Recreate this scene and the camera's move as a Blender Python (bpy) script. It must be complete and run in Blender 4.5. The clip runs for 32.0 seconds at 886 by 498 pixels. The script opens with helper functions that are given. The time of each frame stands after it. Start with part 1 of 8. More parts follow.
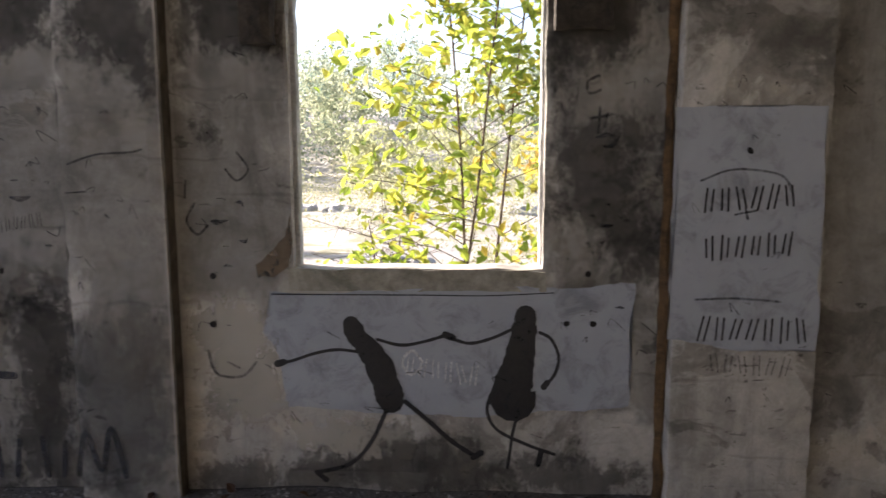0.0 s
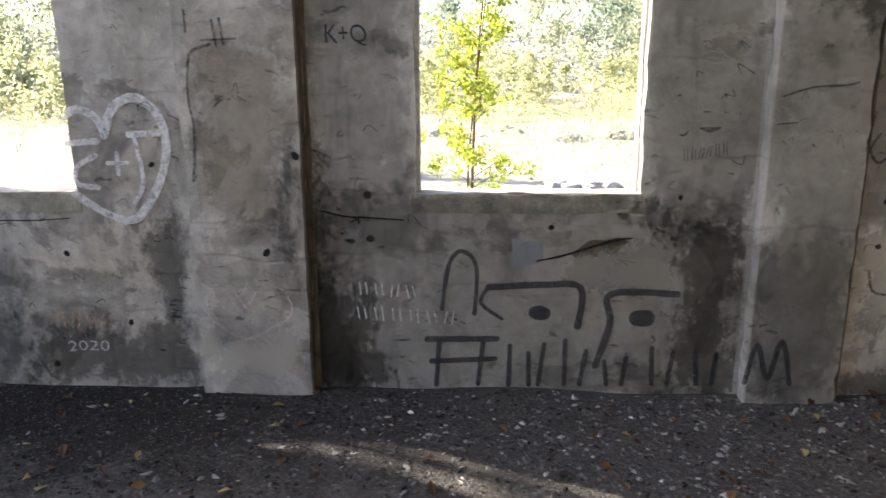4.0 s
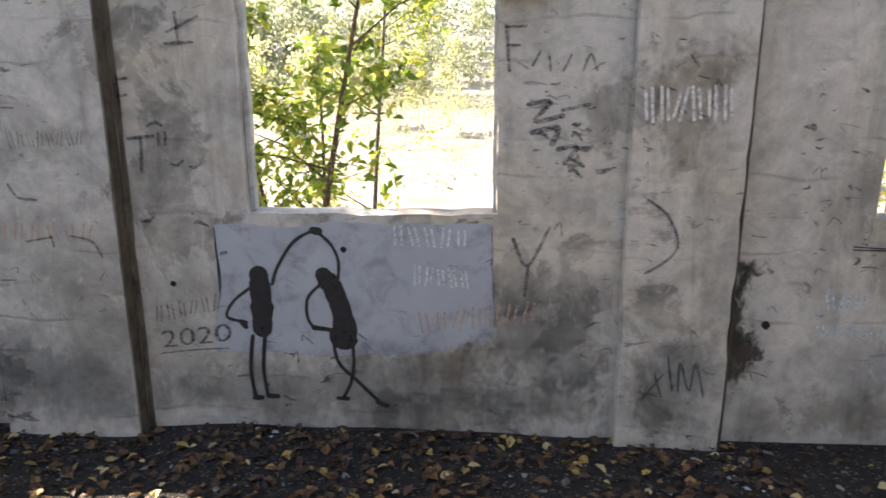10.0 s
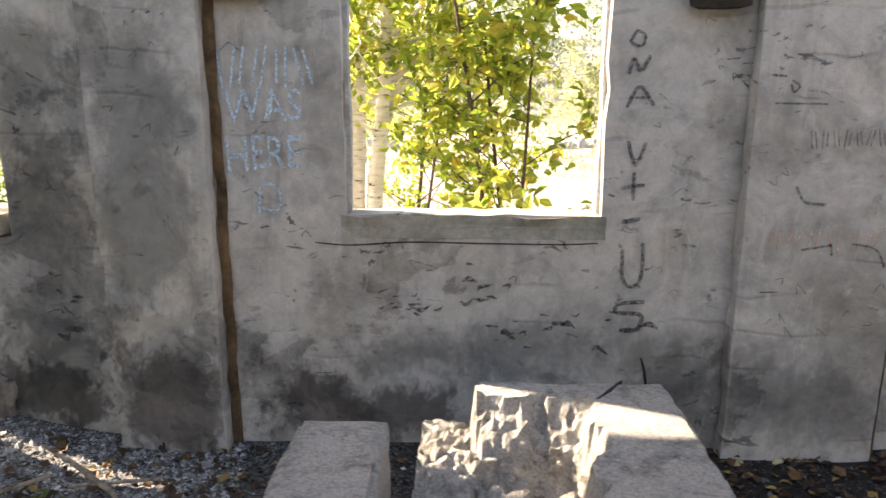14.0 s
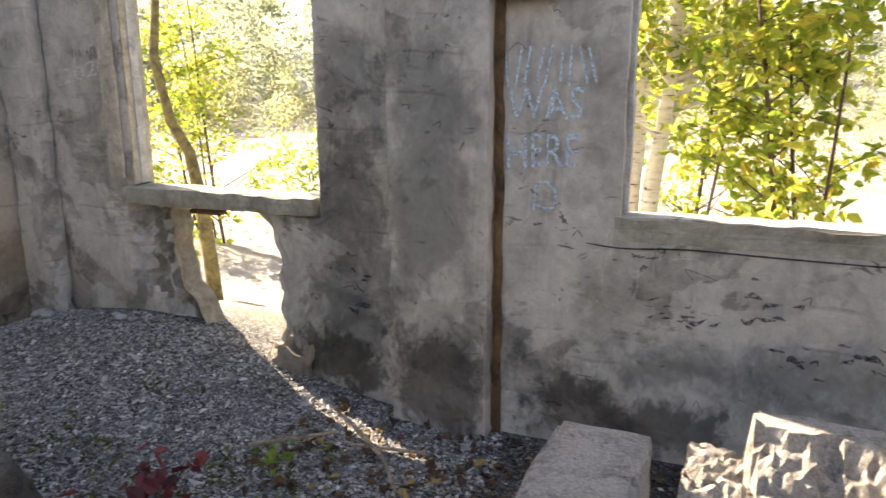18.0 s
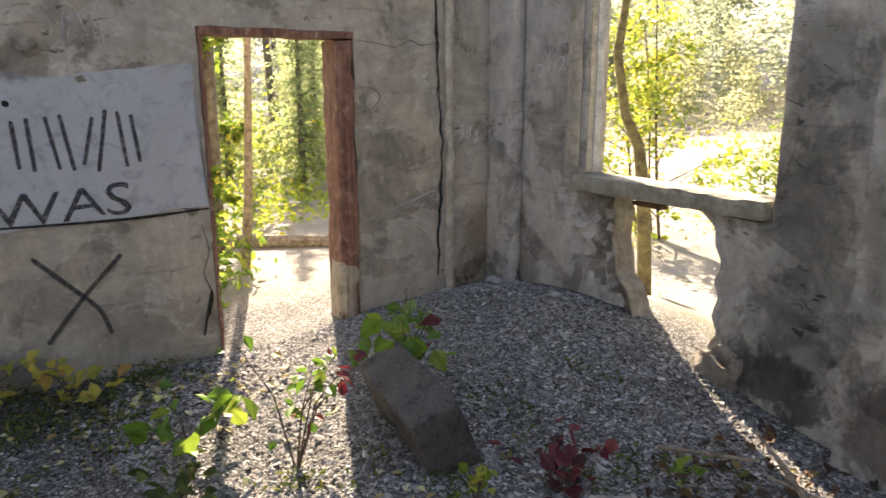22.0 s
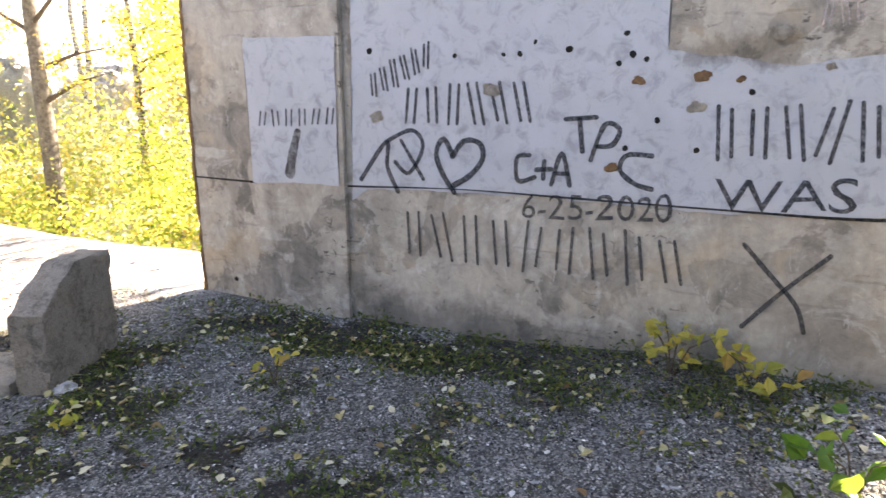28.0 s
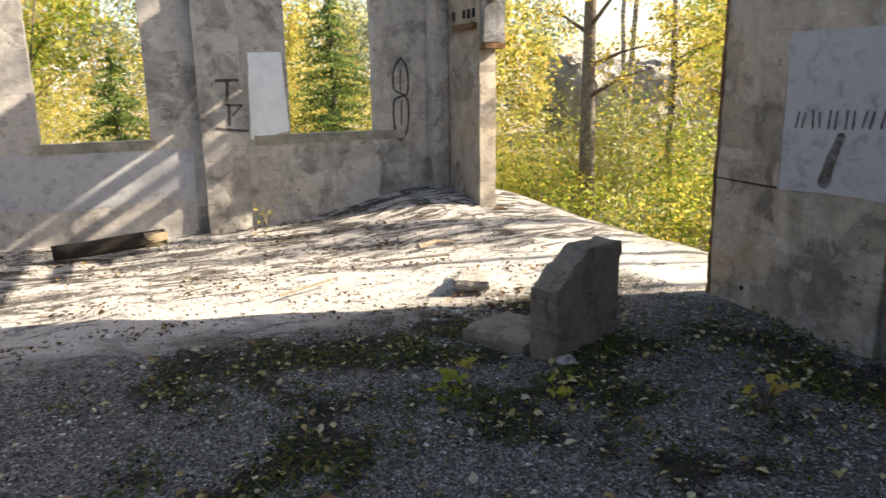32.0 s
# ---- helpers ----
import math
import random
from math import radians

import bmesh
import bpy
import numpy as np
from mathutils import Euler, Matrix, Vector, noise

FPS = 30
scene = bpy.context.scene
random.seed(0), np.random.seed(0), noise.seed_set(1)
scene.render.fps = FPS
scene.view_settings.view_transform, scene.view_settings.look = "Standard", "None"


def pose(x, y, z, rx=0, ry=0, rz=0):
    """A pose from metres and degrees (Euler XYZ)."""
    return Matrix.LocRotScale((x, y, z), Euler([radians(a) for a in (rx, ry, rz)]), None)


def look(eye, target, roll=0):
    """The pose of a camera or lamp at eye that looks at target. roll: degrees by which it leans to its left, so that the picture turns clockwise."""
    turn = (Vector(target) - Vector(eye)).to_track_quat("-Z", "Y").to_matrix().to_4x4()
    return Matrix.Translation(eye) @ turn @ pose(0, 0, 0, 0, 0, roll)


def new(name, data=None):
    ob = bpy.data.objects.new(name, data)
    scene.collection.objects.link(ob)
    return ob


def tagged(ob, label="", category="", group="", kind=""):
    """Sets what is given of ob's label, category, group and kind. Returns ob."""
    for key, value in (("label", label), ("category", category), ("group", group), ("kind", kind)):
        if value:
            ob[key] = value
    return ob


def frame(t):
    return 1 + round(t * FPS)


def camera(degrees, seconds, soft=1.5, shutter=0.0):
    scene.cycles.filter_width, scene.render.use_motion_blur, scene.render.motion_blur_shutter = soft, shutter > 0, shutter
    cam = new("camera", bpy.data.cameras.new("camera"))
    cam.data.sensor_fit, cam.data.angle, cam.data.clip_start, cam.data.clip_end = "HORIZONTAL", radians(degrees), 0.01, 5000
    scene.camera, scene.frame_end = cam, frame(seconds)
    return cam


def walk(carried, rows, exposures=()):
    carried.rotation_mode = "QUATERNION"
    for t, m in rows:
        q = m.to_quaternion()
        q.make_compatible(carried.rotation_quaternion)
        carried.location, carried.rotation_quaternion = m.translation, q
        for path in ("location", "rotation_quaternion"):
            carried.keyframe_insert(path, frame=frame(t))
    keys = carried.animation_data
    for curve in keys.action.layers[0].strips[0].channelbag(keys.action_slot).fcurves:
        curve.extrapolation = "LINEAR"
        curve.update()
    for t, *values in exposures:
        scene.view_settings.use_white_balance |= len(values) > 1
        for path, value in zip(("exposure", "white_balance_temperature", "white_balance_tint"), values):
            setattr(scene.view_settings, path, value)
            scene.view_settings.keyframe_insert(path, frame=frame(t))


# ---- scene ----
cam = camera(64.8, 32.0, shutter=0.35)
PATH = [
    (0, (0.025, 0.056, 1.795), (-0.068, 2.038, 1.539), -0.1),
    (0.5, (-0.396, 0.012, 1.808), (-0.489, 1.992, 1.543), -0.1),
    (1, (-0.812, -0.023, 1.807), (-0.908, 1.957, 1.539), -0.2),
    (1.5, (-1.232, -0.066, 1.84), (-1.332, 1.912, 1.559), -0.1),
    (2, (-1.731, -0.143, 1.829), (-1.835, 1.835, 1.559), -0.2),
    (2.5, (-2.19, -0.24, 1.853), (-2.302, 1.733, 1.547), -0.2),
    (3, (-2.636, -0.342, 1.876), (-2.736, 1.61, 1.455), -0.2),
    (3.5, (-3.104, -0.381, 1.859), (-3.198, 1.561, 1.392), -0.3),
    (5.5, (-4.732, -0.314, 1.855), (-4.841, 1.63, 1.396), -0.3),
    (6, (-5.232, -0.334, 1.85), (-5.322, 1.612, 1.399), -0.2),
    (6.5, (-5.637, -0.371, 1.91), (-5.727, 1.568, 1.429), -0.3),
    (7, (-6.116, -0.39, 1.911), (-6.196, 1.549, 1.431), -0.3),
    (7.5, (-6.568, -0.369, 1.923), (-6.658, 1.569, 1.439), -0.2),
    (8, (-7.064, -0.252, 1.903), (-7.156, 1.69, 1.431), -0.2),
    (8.3, (-7.389, -0.142, 1.92), (-7.476, 1.798, 1.442), -0.1),
    (8.5, (-7.569, -0.079, 1.901), (-7.664, 1.863, 1.435), -0.2),
    (9, (-8.052, 0.05, 1.902), (-8.152, 1.992, 1.435), -0.1),
    (9.5, (-8.497, 0.1, 1.903), (-8.597, 2.041, 1.431), -0.1),
    (10, (-8.88, 0.13, 1.924), (-8.996, 2.066, 1.436), -0.2),
    (10.5, (-9.335, 0.129, 1.9), (-9.437, 2.067, 1.418), -0.1),
    (11, (-9.794, 0.124, 1.894), (-9.902, 2.061, 1.41), -0.2),
    (11.5, (-10.396, 0.098, 1.805), (-10.466, 2.049, 1.369), 0.1),
    (12, (-10.918, 0.149, 1.752), (-10.982, 2.108, 1.355), 0.3),
    (12.5, (-11.381, 0.267, 1.864), (-11.452, 2.212, 1.401), 0.2),
    (13, (-11.874, 0.263, 1.843), (-11.938, 2.21, 1.386), 0.2),
    (13.5, (-12.327, 0.222, 1.845), (-12.385, 2.169, 1.389), 0.2),
    (14, (-12.676, 0.229, 1.85), (-12.736, 2.175, 1.393), 0.1),
    (14.5, (-12.8, 0.284, 1.833), (-12.875, 2.231, 1.379), -0.1),
    (16.5, (-12.702, 0.277, 1.812), (-13.124, 2.182, 1.376), -0.2),
    (17, (-12.63, 0.297, 1.803), (-13.166, 2.173, 1.365), -0.2),
    (17.5, (-12.646, 0.287, 1.823), (-13.29, 2.128, 1.38), -0.3),
    (18, (-12.712, 0.253, 1.823), (-13.497, 2.038, 1.379), -0.3),
    (18.5, (-12.774, 0.234, 1.823), (-13.695, 1.952, 1.378), -0.3),
    (19, (-12.813, 0.212, 1.821), (-13.861, 1.857, 1.379), -0.2),
    (19.5, (-12.838, 0.213, 1.801), (-14.007, 1.775, 1.36), -0.2),
    (20, (-12.847, 0.211, 1.797), (-14.132, 1.679, 1.356), -0.2),
    (20.5, (-12.819, 0.219, 1.808), (-14.213, 1.582, 1.36), -0.2),
    (21, (-12.786, 0.232, 1.803), (-14.278, 1.487, 1.354), -0.2),
    (21.5, (-12.769, 0.272, 1.798), (-14.353, 1.409, 1.351), -0.3),
    (22, (-12.777, 0.283, 1.801), (-14.446, 1.29, 1.353), -0.2),
    (22.5, (-12.792, 0.297, 1.802), (-14.546, 1.147, 1.354), -0.3),
    (23, (-12.835, 0.274, 1.785), (-14.657, 0.97, 1.34), -0.3),
    (23.5, (-12.851, 0.244, 1.787), (-14.723, 0.786, 1.338), -0.3),
    (24, (-12.845, 0.235, 1.777), (-14.763, 0.587, 1.33), -0.3),
    (24.5, (-12.835, 0.204, 1.775), (-14.776, 0.39, 1.332), -0.3),
    (25, (-12.803, 0.21, 1.772), (-14.753, 0.23, 1.327), -0.4),
    (25.5, (-12.79, 0.228, 1.798), (-14.729, 0.056, 1.34), -0.3),
    (27.5, (-13.038, 0.5, 1.756), (-14.841, -0.24, 1.31), -0.3),
    (28, (-12.925, 0.408, 1.789), (-14.68, -0.433, 1.33), -0.6),
    (28.5, (-12.932, 0.401, 1.809), (-14.611, -0.582, 1.346), -0.8),
    (29, (-12.981, 0.415, 1.831), (-14.561, -0.72, 1.364), -0.9),
    (29.5, (-12.994, 0.424, 1.815), (-14.467, -0.849, 1.356), -0.8),
    (30, (-12.984, 0.433, 1.823), (-14.337, -0.966, 1.361), -0.8),
    (30.5, (-12.952, 0.43, 1.818), (-14.174, -1.086, 1.36), -0.8),
    (31, (-12.931, 0.397, 1.813), (-14.018, -1.219, 1.358), -0.8),
    (31.5, (-12.97, 0.366, 1.818), (-13.905, -1.342, 1.361), -0.8),
    (32, (-12.985, 0.329, 1.833), (-13.762, -1.456, 1.373), -1.0),
]
walk(cam, [(t, look(eye, target, roll)) for t, eye, target, roll in PATH], [(0, 2.08, 6600, 20), (2, 2.3, 6550, 19), (3.5, 2.52, 6700, 16), (6, 2.75, 6900, 14), (9, 2.65, 7300, 17), (11, 2.6, 7600, 16), (12, 2.8, 7750, 16), (13, 2.72, 7850, 17), (14, 2.62, 7900, 17), (17, 2.65, 7900, 18), (19, 2.5, 8000, 18), (23, 2.35, 8000, 18), (25, 2.6, 7800, 18), (27.5, 3.35, 7700, 20), (28.2, 3.4, 7700, 21), (29, 2.9, 7700, 20), (30, 2.3, 7900, 18), (32, 1.7, 7600, 15)])

# ---- light ----
SUN_DIR = Vector((-0.940, 0.343, 0.0)).normalized()
SUN_EL = radians(31)
world = bpy.data.worlds.new("world")
scene.world = world
world.use_nodes = True
wn = world.node_tree
sky = wn.nodes.new("ShaderNodeTexSky")
sky.sky_type = "NISHITA"
sky.sun_disc = False
sky.sun_elevation = SUN_EL
sky.sun_rotation = math.atan2(SUN_DIR.x, SUN_DIR.y)
sky.air_density, sky.dust_density = 1.0, 2.0
bg = wn.nodes["Background"]
bg.inputs[1].default_value = 0.10
wn.links.new(sky.outputs[0], bg.inputs[0])
sun = new("sun", bpy.data.lights.new("sun", "SUN"))
sun.data.energy, sun.data.angle, sun.data.color = 5.0, radians(0.55), (1.0, 0.93, 0.80)
toward = Vector((SUN_DIR.x * math.cos(SUN_EL), SUN_DIR.y * math.cos(SUN_EL), math.sin(SUN_EL)))
sun.matrix_world = look((0, 0, 30), Vector((0, 0, 30)) - toward)


# ---- materials ----
def material(name, rough=0.9, metal=0.0):
    m = bpy.data.materials.new(name)
    m.use_nodes = True
    b = m.node_tree.nodes["Principled BSDF"]
    b.inputs["Roughness"].default_value = rough
    b.inputs["Metallic"].default_value = metal
    return m, m.node_tree, b


def place_coords(nt, scale=(1, 1, 1), rot=(0, 0, 0)):
    """World-sized coordinates."""
    geo = nt.nodes.new("ShaderNodeNewGeometry")
    mp = nt.nodes.new("ShaderNodeMapping")
    mp.inputs["Scale"].default_value = scale
    mp.inputs["Rotation"].default_value = rot
    nt.links.new(geo.outputs["Position"], mp.inputs["Vector"])
    return mp.outputs["Vector"]


def noise_tex(nt, vec, scale, detail=6, rough=0.6, distort=0.0):
    n = nt.nodes.new("ShaderNodeTexNoise")
    n.inputs["Scale"].default_value = scale
    n.inputs["Detail"].default_value = detail
    n.inputs["Roughness"].default_value = rough
    n.inputs["Distortion"].default_value = distort
    nt.links.new(vec, n.inputs["Vector"])
    return n.outputs["Fac"]


def ramp(nt, fac, stops):
    r = nt.nodes.new("ShaderNodeValToRGB")
    el = r.color_ramp.elements
    while len(el) < len(stops):
        el.new(0.5)
    for e, (p, c) in zip(el, stops):
        e.position = p
        e.color = (*c, 1) if len(c) == 3 else c
    nt.links.new(fac, r.inputs["Fac"])
    return r.outputs["Color"]


def grey(v):
    return (v, v, v)


def mix(nt, fac, a, b, mode="MIX"):
    n = nt.nodes.new("ShaderNodeMix")
    n.data_type, n.blend_type = "RGBA", mode
    for sock, v in ((n.inputs["Factor"], fac), (n.inputs["A"], a), (n.inputs["B"], b)):
        if isinstance(v, (int, float)):
            sock.default_value = v
        elif isinstance(v, tuple):
            sock.default_value = (*v, 1)
        else:
            nt.links.new(v, sock)
    return n.outputs["Result"]


def bump(nt, b, height, strength=0.4, distance=0.01):
    n = nt.nodes.new("ShaderNodeBump")
    n.inputs["Strength"].default_value = strength
    n.inputs["Distance"].default_value = distance
    nt.links.new(height, n.inputs["Height"])
    nt.links.new(n.outputs["Normal"], b.inputs["Normal"])


def mathn(nt, op, a, b):
    n = nt.nodes.new("ShaderNodeMath")
    n.operation = op
    for sock, v in ((n.inputs[0], a), (n.inputs[1], b)):
        if isinstance(v, (int, float)):
            sock.default_value = v
        else:
            nt.links.new(v, sock)
    return n.outputs[0]


def concrete(name, light, dark, warm, stain=0.5, crackly=0.5):
    """Old board-marked concrete: worn skim coats with hard edges, wash stains, pocks and broken form-board lines."""
    m, nt, b = material(name, 0.93)
    v = place_coords(nt)
    big = noise_tex(nt, v, 0.7, 8, 0.6, 0.5)
    mid = noise_tex(nt, v, 3.4, 10, 0.66, 0.8)
    fine = noise_tex(nt, v, 70, 5, 0.7)
    grit = noise_tex(nt, v, 16, 8, 0.7, 0.4)
    col = ramp(nt, big, [(0.33, dark), (0.45, light), (0.56, light), (0.68, warm)])
    # older, browner coat showing where the skim has come away
    coat = noise_tex(nt, v, 1.35, 12, 0.62, 0.35)
    gone = ramp(nt, coat, [(0.535, grey(0)), (0.555, grey(1))])
    old = ramp(nt, mid, [(0.36, tuple(0.60 * c for c in dark)), (0.56, tuple(1.02 * c for c in dark)), (0.66, tuple(0.8 * c for c in warm))])
    col = mix(nt, mathn(nt, "MULTIPLY", gone, 0.74), col, old)
    # pale lime bloom and rubbed places
    bloom = noise_tex(nt, place_coords(nt, (1, 1, 1.5)), 2.3, 12, 0.68, 0.7)
    col = mix(nt, mathn(nt, "MULTIPLY", ramp(nt, bloom, [(0.57, grey(0)), (0.62, grey(1))]), 0.42), col, (0.60, 0.575, 0.52))
    # slow vertical washes
    wash = noise_tex(nt, place_coords(nt, (2.0, 2.0, 0.30)), 2.2, 8, 0.66, 0.4)
    col = mix(nt, mathn(nt, "MULTIPLY", ramp(nt, wash, [(0.53, grey(0)), (0.68, grey(1))]), stain), col, (0.10, 0.093, 0.082))
    # soft cloudy dirt
    col = mix(nt, 0.60, col, ramp(nt, mid, [(0.36, grey(0.50)), (0.56, grey(1))]), "MULTIPLY")
    # dark pocks and scuffs, gathered in patches
    pock = noise_tex(nt, place_coords(nt, (0.8, 0.8, 1.7)), 9.5, 7, 0.66, 0.9)
    where = ramp(nt, noise_tex(nt, v, 1.1, 4, 0.6), [(0.46, grey(0)), (0.62, grey(1))])
    col = mix(nt, mathn(nt, "MULTIPLY", mathn(nt, "MULTIPLY", ramp(nt, pock, [(0.615, grey(0)), (0.64, grey(1))]), where), 0.8), col, (0.05, 0.045, 0.038))
    # broken lines of the form boards
    wave = nt.nodes.new("ShaderNodeTexWave")
    wave.bands_direction = "Z"
    wave.inputs["Scale"].default_value = 1.75
    wave.inputs["Distortion"].default_value = 2.2
    wave.inputs["Detail"].default_value = 3.0
    wave.inputs["Detail Scale"].default_value = 1.6
    nt.links.new(v, wave.inputs["Vector"])
    seam = mathn(nt, "MULTIPLY", ramp(nt, wave.outputs["Fac"], [(0.0, grey(1)), (0.035, grey(0))]), ramp(nt, noise_tex(nt, place_coords(nt, (0.8, 0.8, 2.0)), 2.1, 5, 0.6), [(0.52, grey(0)), (0.60, grey(1))]))
    col = mix(nt, mathn(nt, "MULTIPLY", seam, 0.24), col, (0.07, 0.062, 0.052))
    # rubbed light scuffs
    scuff = noise_tex(nt, place_coords(nt, (1.6, 1.6, 0.7), (0, 0.5, 0)), 7, 9, 0.74, 1.2)
    col = mix(nt, mathn(nt, "MULTIPLY", ramp(nt, scuff, [(0.60, grey(0)), (0.635, grey(1))]), 0.35), col, (0.62, 0.60, 0.56))
    col = mix(nt, 0.42, col, ramp(nt, grit, [(0.32, grey(0.55)), (0.58, grey(1))]), "MULTIPLY")
    col = mix(nt, 0.16, col, ramp(nt, fine, [(0.3, grey(0.45)), (0.7, grey(1))]), "MULTIPLY")
    nt.links.new(col, b.inputs["Base Color"])
    h = mathn(nt, "ADD", mathn(nt, "MULTIPLY", fine, 0.16), mathn(nt, "ADD", mathn(nt, "MULTIPLY", mathn(nt, "ADD", mid, grit), 0.7), mathn(nt, "MULTIPLY", gone, -0.25)))
    bump(nt, b, mathn(nt, "SUBTRACT", h, mathn(nt, "MULTIPLY", seam, 0.3)), crackly, 0.014)
    return m


def mottled(name, a, c, scale=8, rough=0.9, strength=0.4, spread=(0.35, 0.65), dist=0.01):
    m, nt, b = material(name, rough)
    v = place_coords(nt)
    n1 = noise_tex(nt, v, scale, 8, 0.7, 0.5)
    n2 = noise_tex(nt, v, scale * 9, 4, 0.7)
    col = ramp(nt, n1, [(spread[0], a), (spread[1], c)])
    col = mix(nt, 0.5, col, ramp(nt, n2, [(0.3, grey(0.4)), (0.65, grey(1))]), "MULTIPLY")
    nt.links.new(col, b.inputs["Base Color"])
    bump(nt, b, mathn(nt, "ADD", n1, n2), strength, dist)
    return m


def varied(name, stops, rough=0.75, island=True, translucent=0.0):
    """Colour picked at random for each loose piece."""
    m, nt, b = material(name, rough)
    geo = nt.nodes.new("ShaderNodeNewGeometry")
    col = ramp(nt, geo.outputs["Random Per Island"], stops)
    n = noise_tex(nt, place_coords(nt), 30, 3, 0.6)
    col = mix(nt, 0.5, col, ramp(nt, n, [(0.3, grey(0.5)), (0.7, grey(1))]), "MULTIPLY")
    nt.links.new(col, b.inputs["Base Color"])
    if translucent:
        tr = nt.nodes.new("ShaderNodeBsdfTranslucent")
        sh = nt.nodes.new("ShaderNodeMixShader")
        sh.inputs[0].default_value = translucent
        nt.links.new(col, tr.inputs["Color"])
        nt.links.new(b.outputs[0], sh.inputs[1])
        nt.links.new(tr.outputs[0], sh.inputs[2])
        nt.links.new(sh.outputs[0], nt.nodes["Material Output"].inputs["Surface"])
    return m


M_NORTH = concrete("concrete_north", (0.50, 0.475, 0.43), (0.30, 0.28, 0.245), (0.53, 0.47, 0.385), 0.35)
M_WEST = concrete("concrete_west", (0.44, 0.395, 0.33), (0.27, 0.24, 0.20), (0.46, 0.37, 0.265), 0.25)
M_SOUTH = concrete("concrete_south", (0.50, 0.48, 0.45), (0.32, 0.305, 0.28), (0.50, 0.46, 0.40), 0.3)
M_BROKEN = mottled("broken_concrete", (0.27, 0.235, 0.19), (0.52, 0.465, 0.39), 11, 0.95, 1.0, dist=0.03)
M_SILL = mottled("sill_concrete", (0.19, 0.18, 0.14), (0.42, 0.395, 0.325), 4, 0.92, 0.5)


# ---- mesh helpers ----
def part(name, bm, mat, parent=None, label="", smooth=False):
    me = bpy.data.meshes.new(name)
    bm.to_mesh(me)
    bm.free()
    if smooth:
        me.shade_smooth()
    for k in (mat if isinstance(mat, (list, tuple)) else [mat]):
        me.materials.append(k)
    ob = new(name, me)
    ob.parent = parent
    if label:
        tagged(ob, label)
    return ob


def mesh_part(name, verts, faces, mat, parent=None, label="", smooth=False):
    me = bpy.data.meshes.new(name)
    me.from_pydata(verts, [], faces)
    if smooth:
        me.shade_smooth()
    me.materials.append(mat)
    ob = new(name, me)
    ob.parent = parent
    if label:
        tagged(ob, label)
    return ob


def empty(name, label, category, kind="", group="", at=(0, 0, 0)):
    ob = tagged(new(name), label, category, group, kind)
    ob.location = at
    ob.empty_display_size = 0.1
    return ob


def rough_box(lo, hi, step=0.07, amount=0.012, chip=0.03, seed=0, cuts=None):
    """A worn block: a gridded box with uneven faces and rounded, chipped edges."""
    bm = bmesh.new()
    n = [max(2, int(round((hi[k] - lo[k]) / step))) for k in range(3)]
    grid = {}

    def vert(i, j, k):
        if (i, j, k) not in grid:
            grid[i, j, k] = bm.verts.new([lo[a] + (hi[a] - lo[a]) * q / n[a] for a, q in enumerate((i, j, k))])
        return grid[i, j, k]
    for ax in range(3):
        u, w = (ax + 1) % 3, (ax + 2) % 3
        for side in (0, n[ax]):
            for i in range(n[u]):
                for j in range(n[w]):
                    q = []
                    for di, dj in ((0, 0), (1, 0), (1, 1), (0, 1)):
                        c = [0, 0, 0]
                        c[ax], c[u], c[w] = side, i + di, j + dj
                        q.append(vert(*c))
                    bm.faces.new(q if side else q[::-1])
    mid = Vector([(lo[k] + hi[k]) / 2 for k in range(3)])
    half = [(hi[k] - lo[k]) / 2 for k in range(3)]
    for v in bm.verts:
        d = v.co - mid
        near = sorted(half[k] - abs(d[k]) for k in range(3))
        edge = max(0.0, 1 - near[1] / (step * 1.3))
        off = Vector((seed * 3.7, seed * 1.3, seed * 7.1))
        nz = noise.noise_vector(v.co * 4.3 + off) * amount + noise.noise_vector(v.co * 13 + off) * amount * 0.7
        c = edge * chip * (0.45 + max(0.0, noise.noise(v.co * 7 + off)) * 1.6)
        v.co += nz - Vector([(1 if d[k] > 0 else -1) * c if half[k] - abs(d[k]) < step * 0.7 else 0 for k in range(3)])
    if cuts:
        for v in bm.verts:
            cuts(v)
    bmesh.ops.recalc_face_normals(bm, faces=bm.faces)
    return bm


def cuts_of(lo, hi, step, marks):
    """Grid lines from lo to hi about a step apart that pass through every mark."""
    pts = sorted({lo, hi, *[m for m in marks if lo < m < hi]})
    out = []
    for a, b in zip(pts, pts[1:]):
        k = max(1, int(round((b - a) / step)))
        out += [a + (b - a) * i / k for i in range(k)]
    return out + [hi]


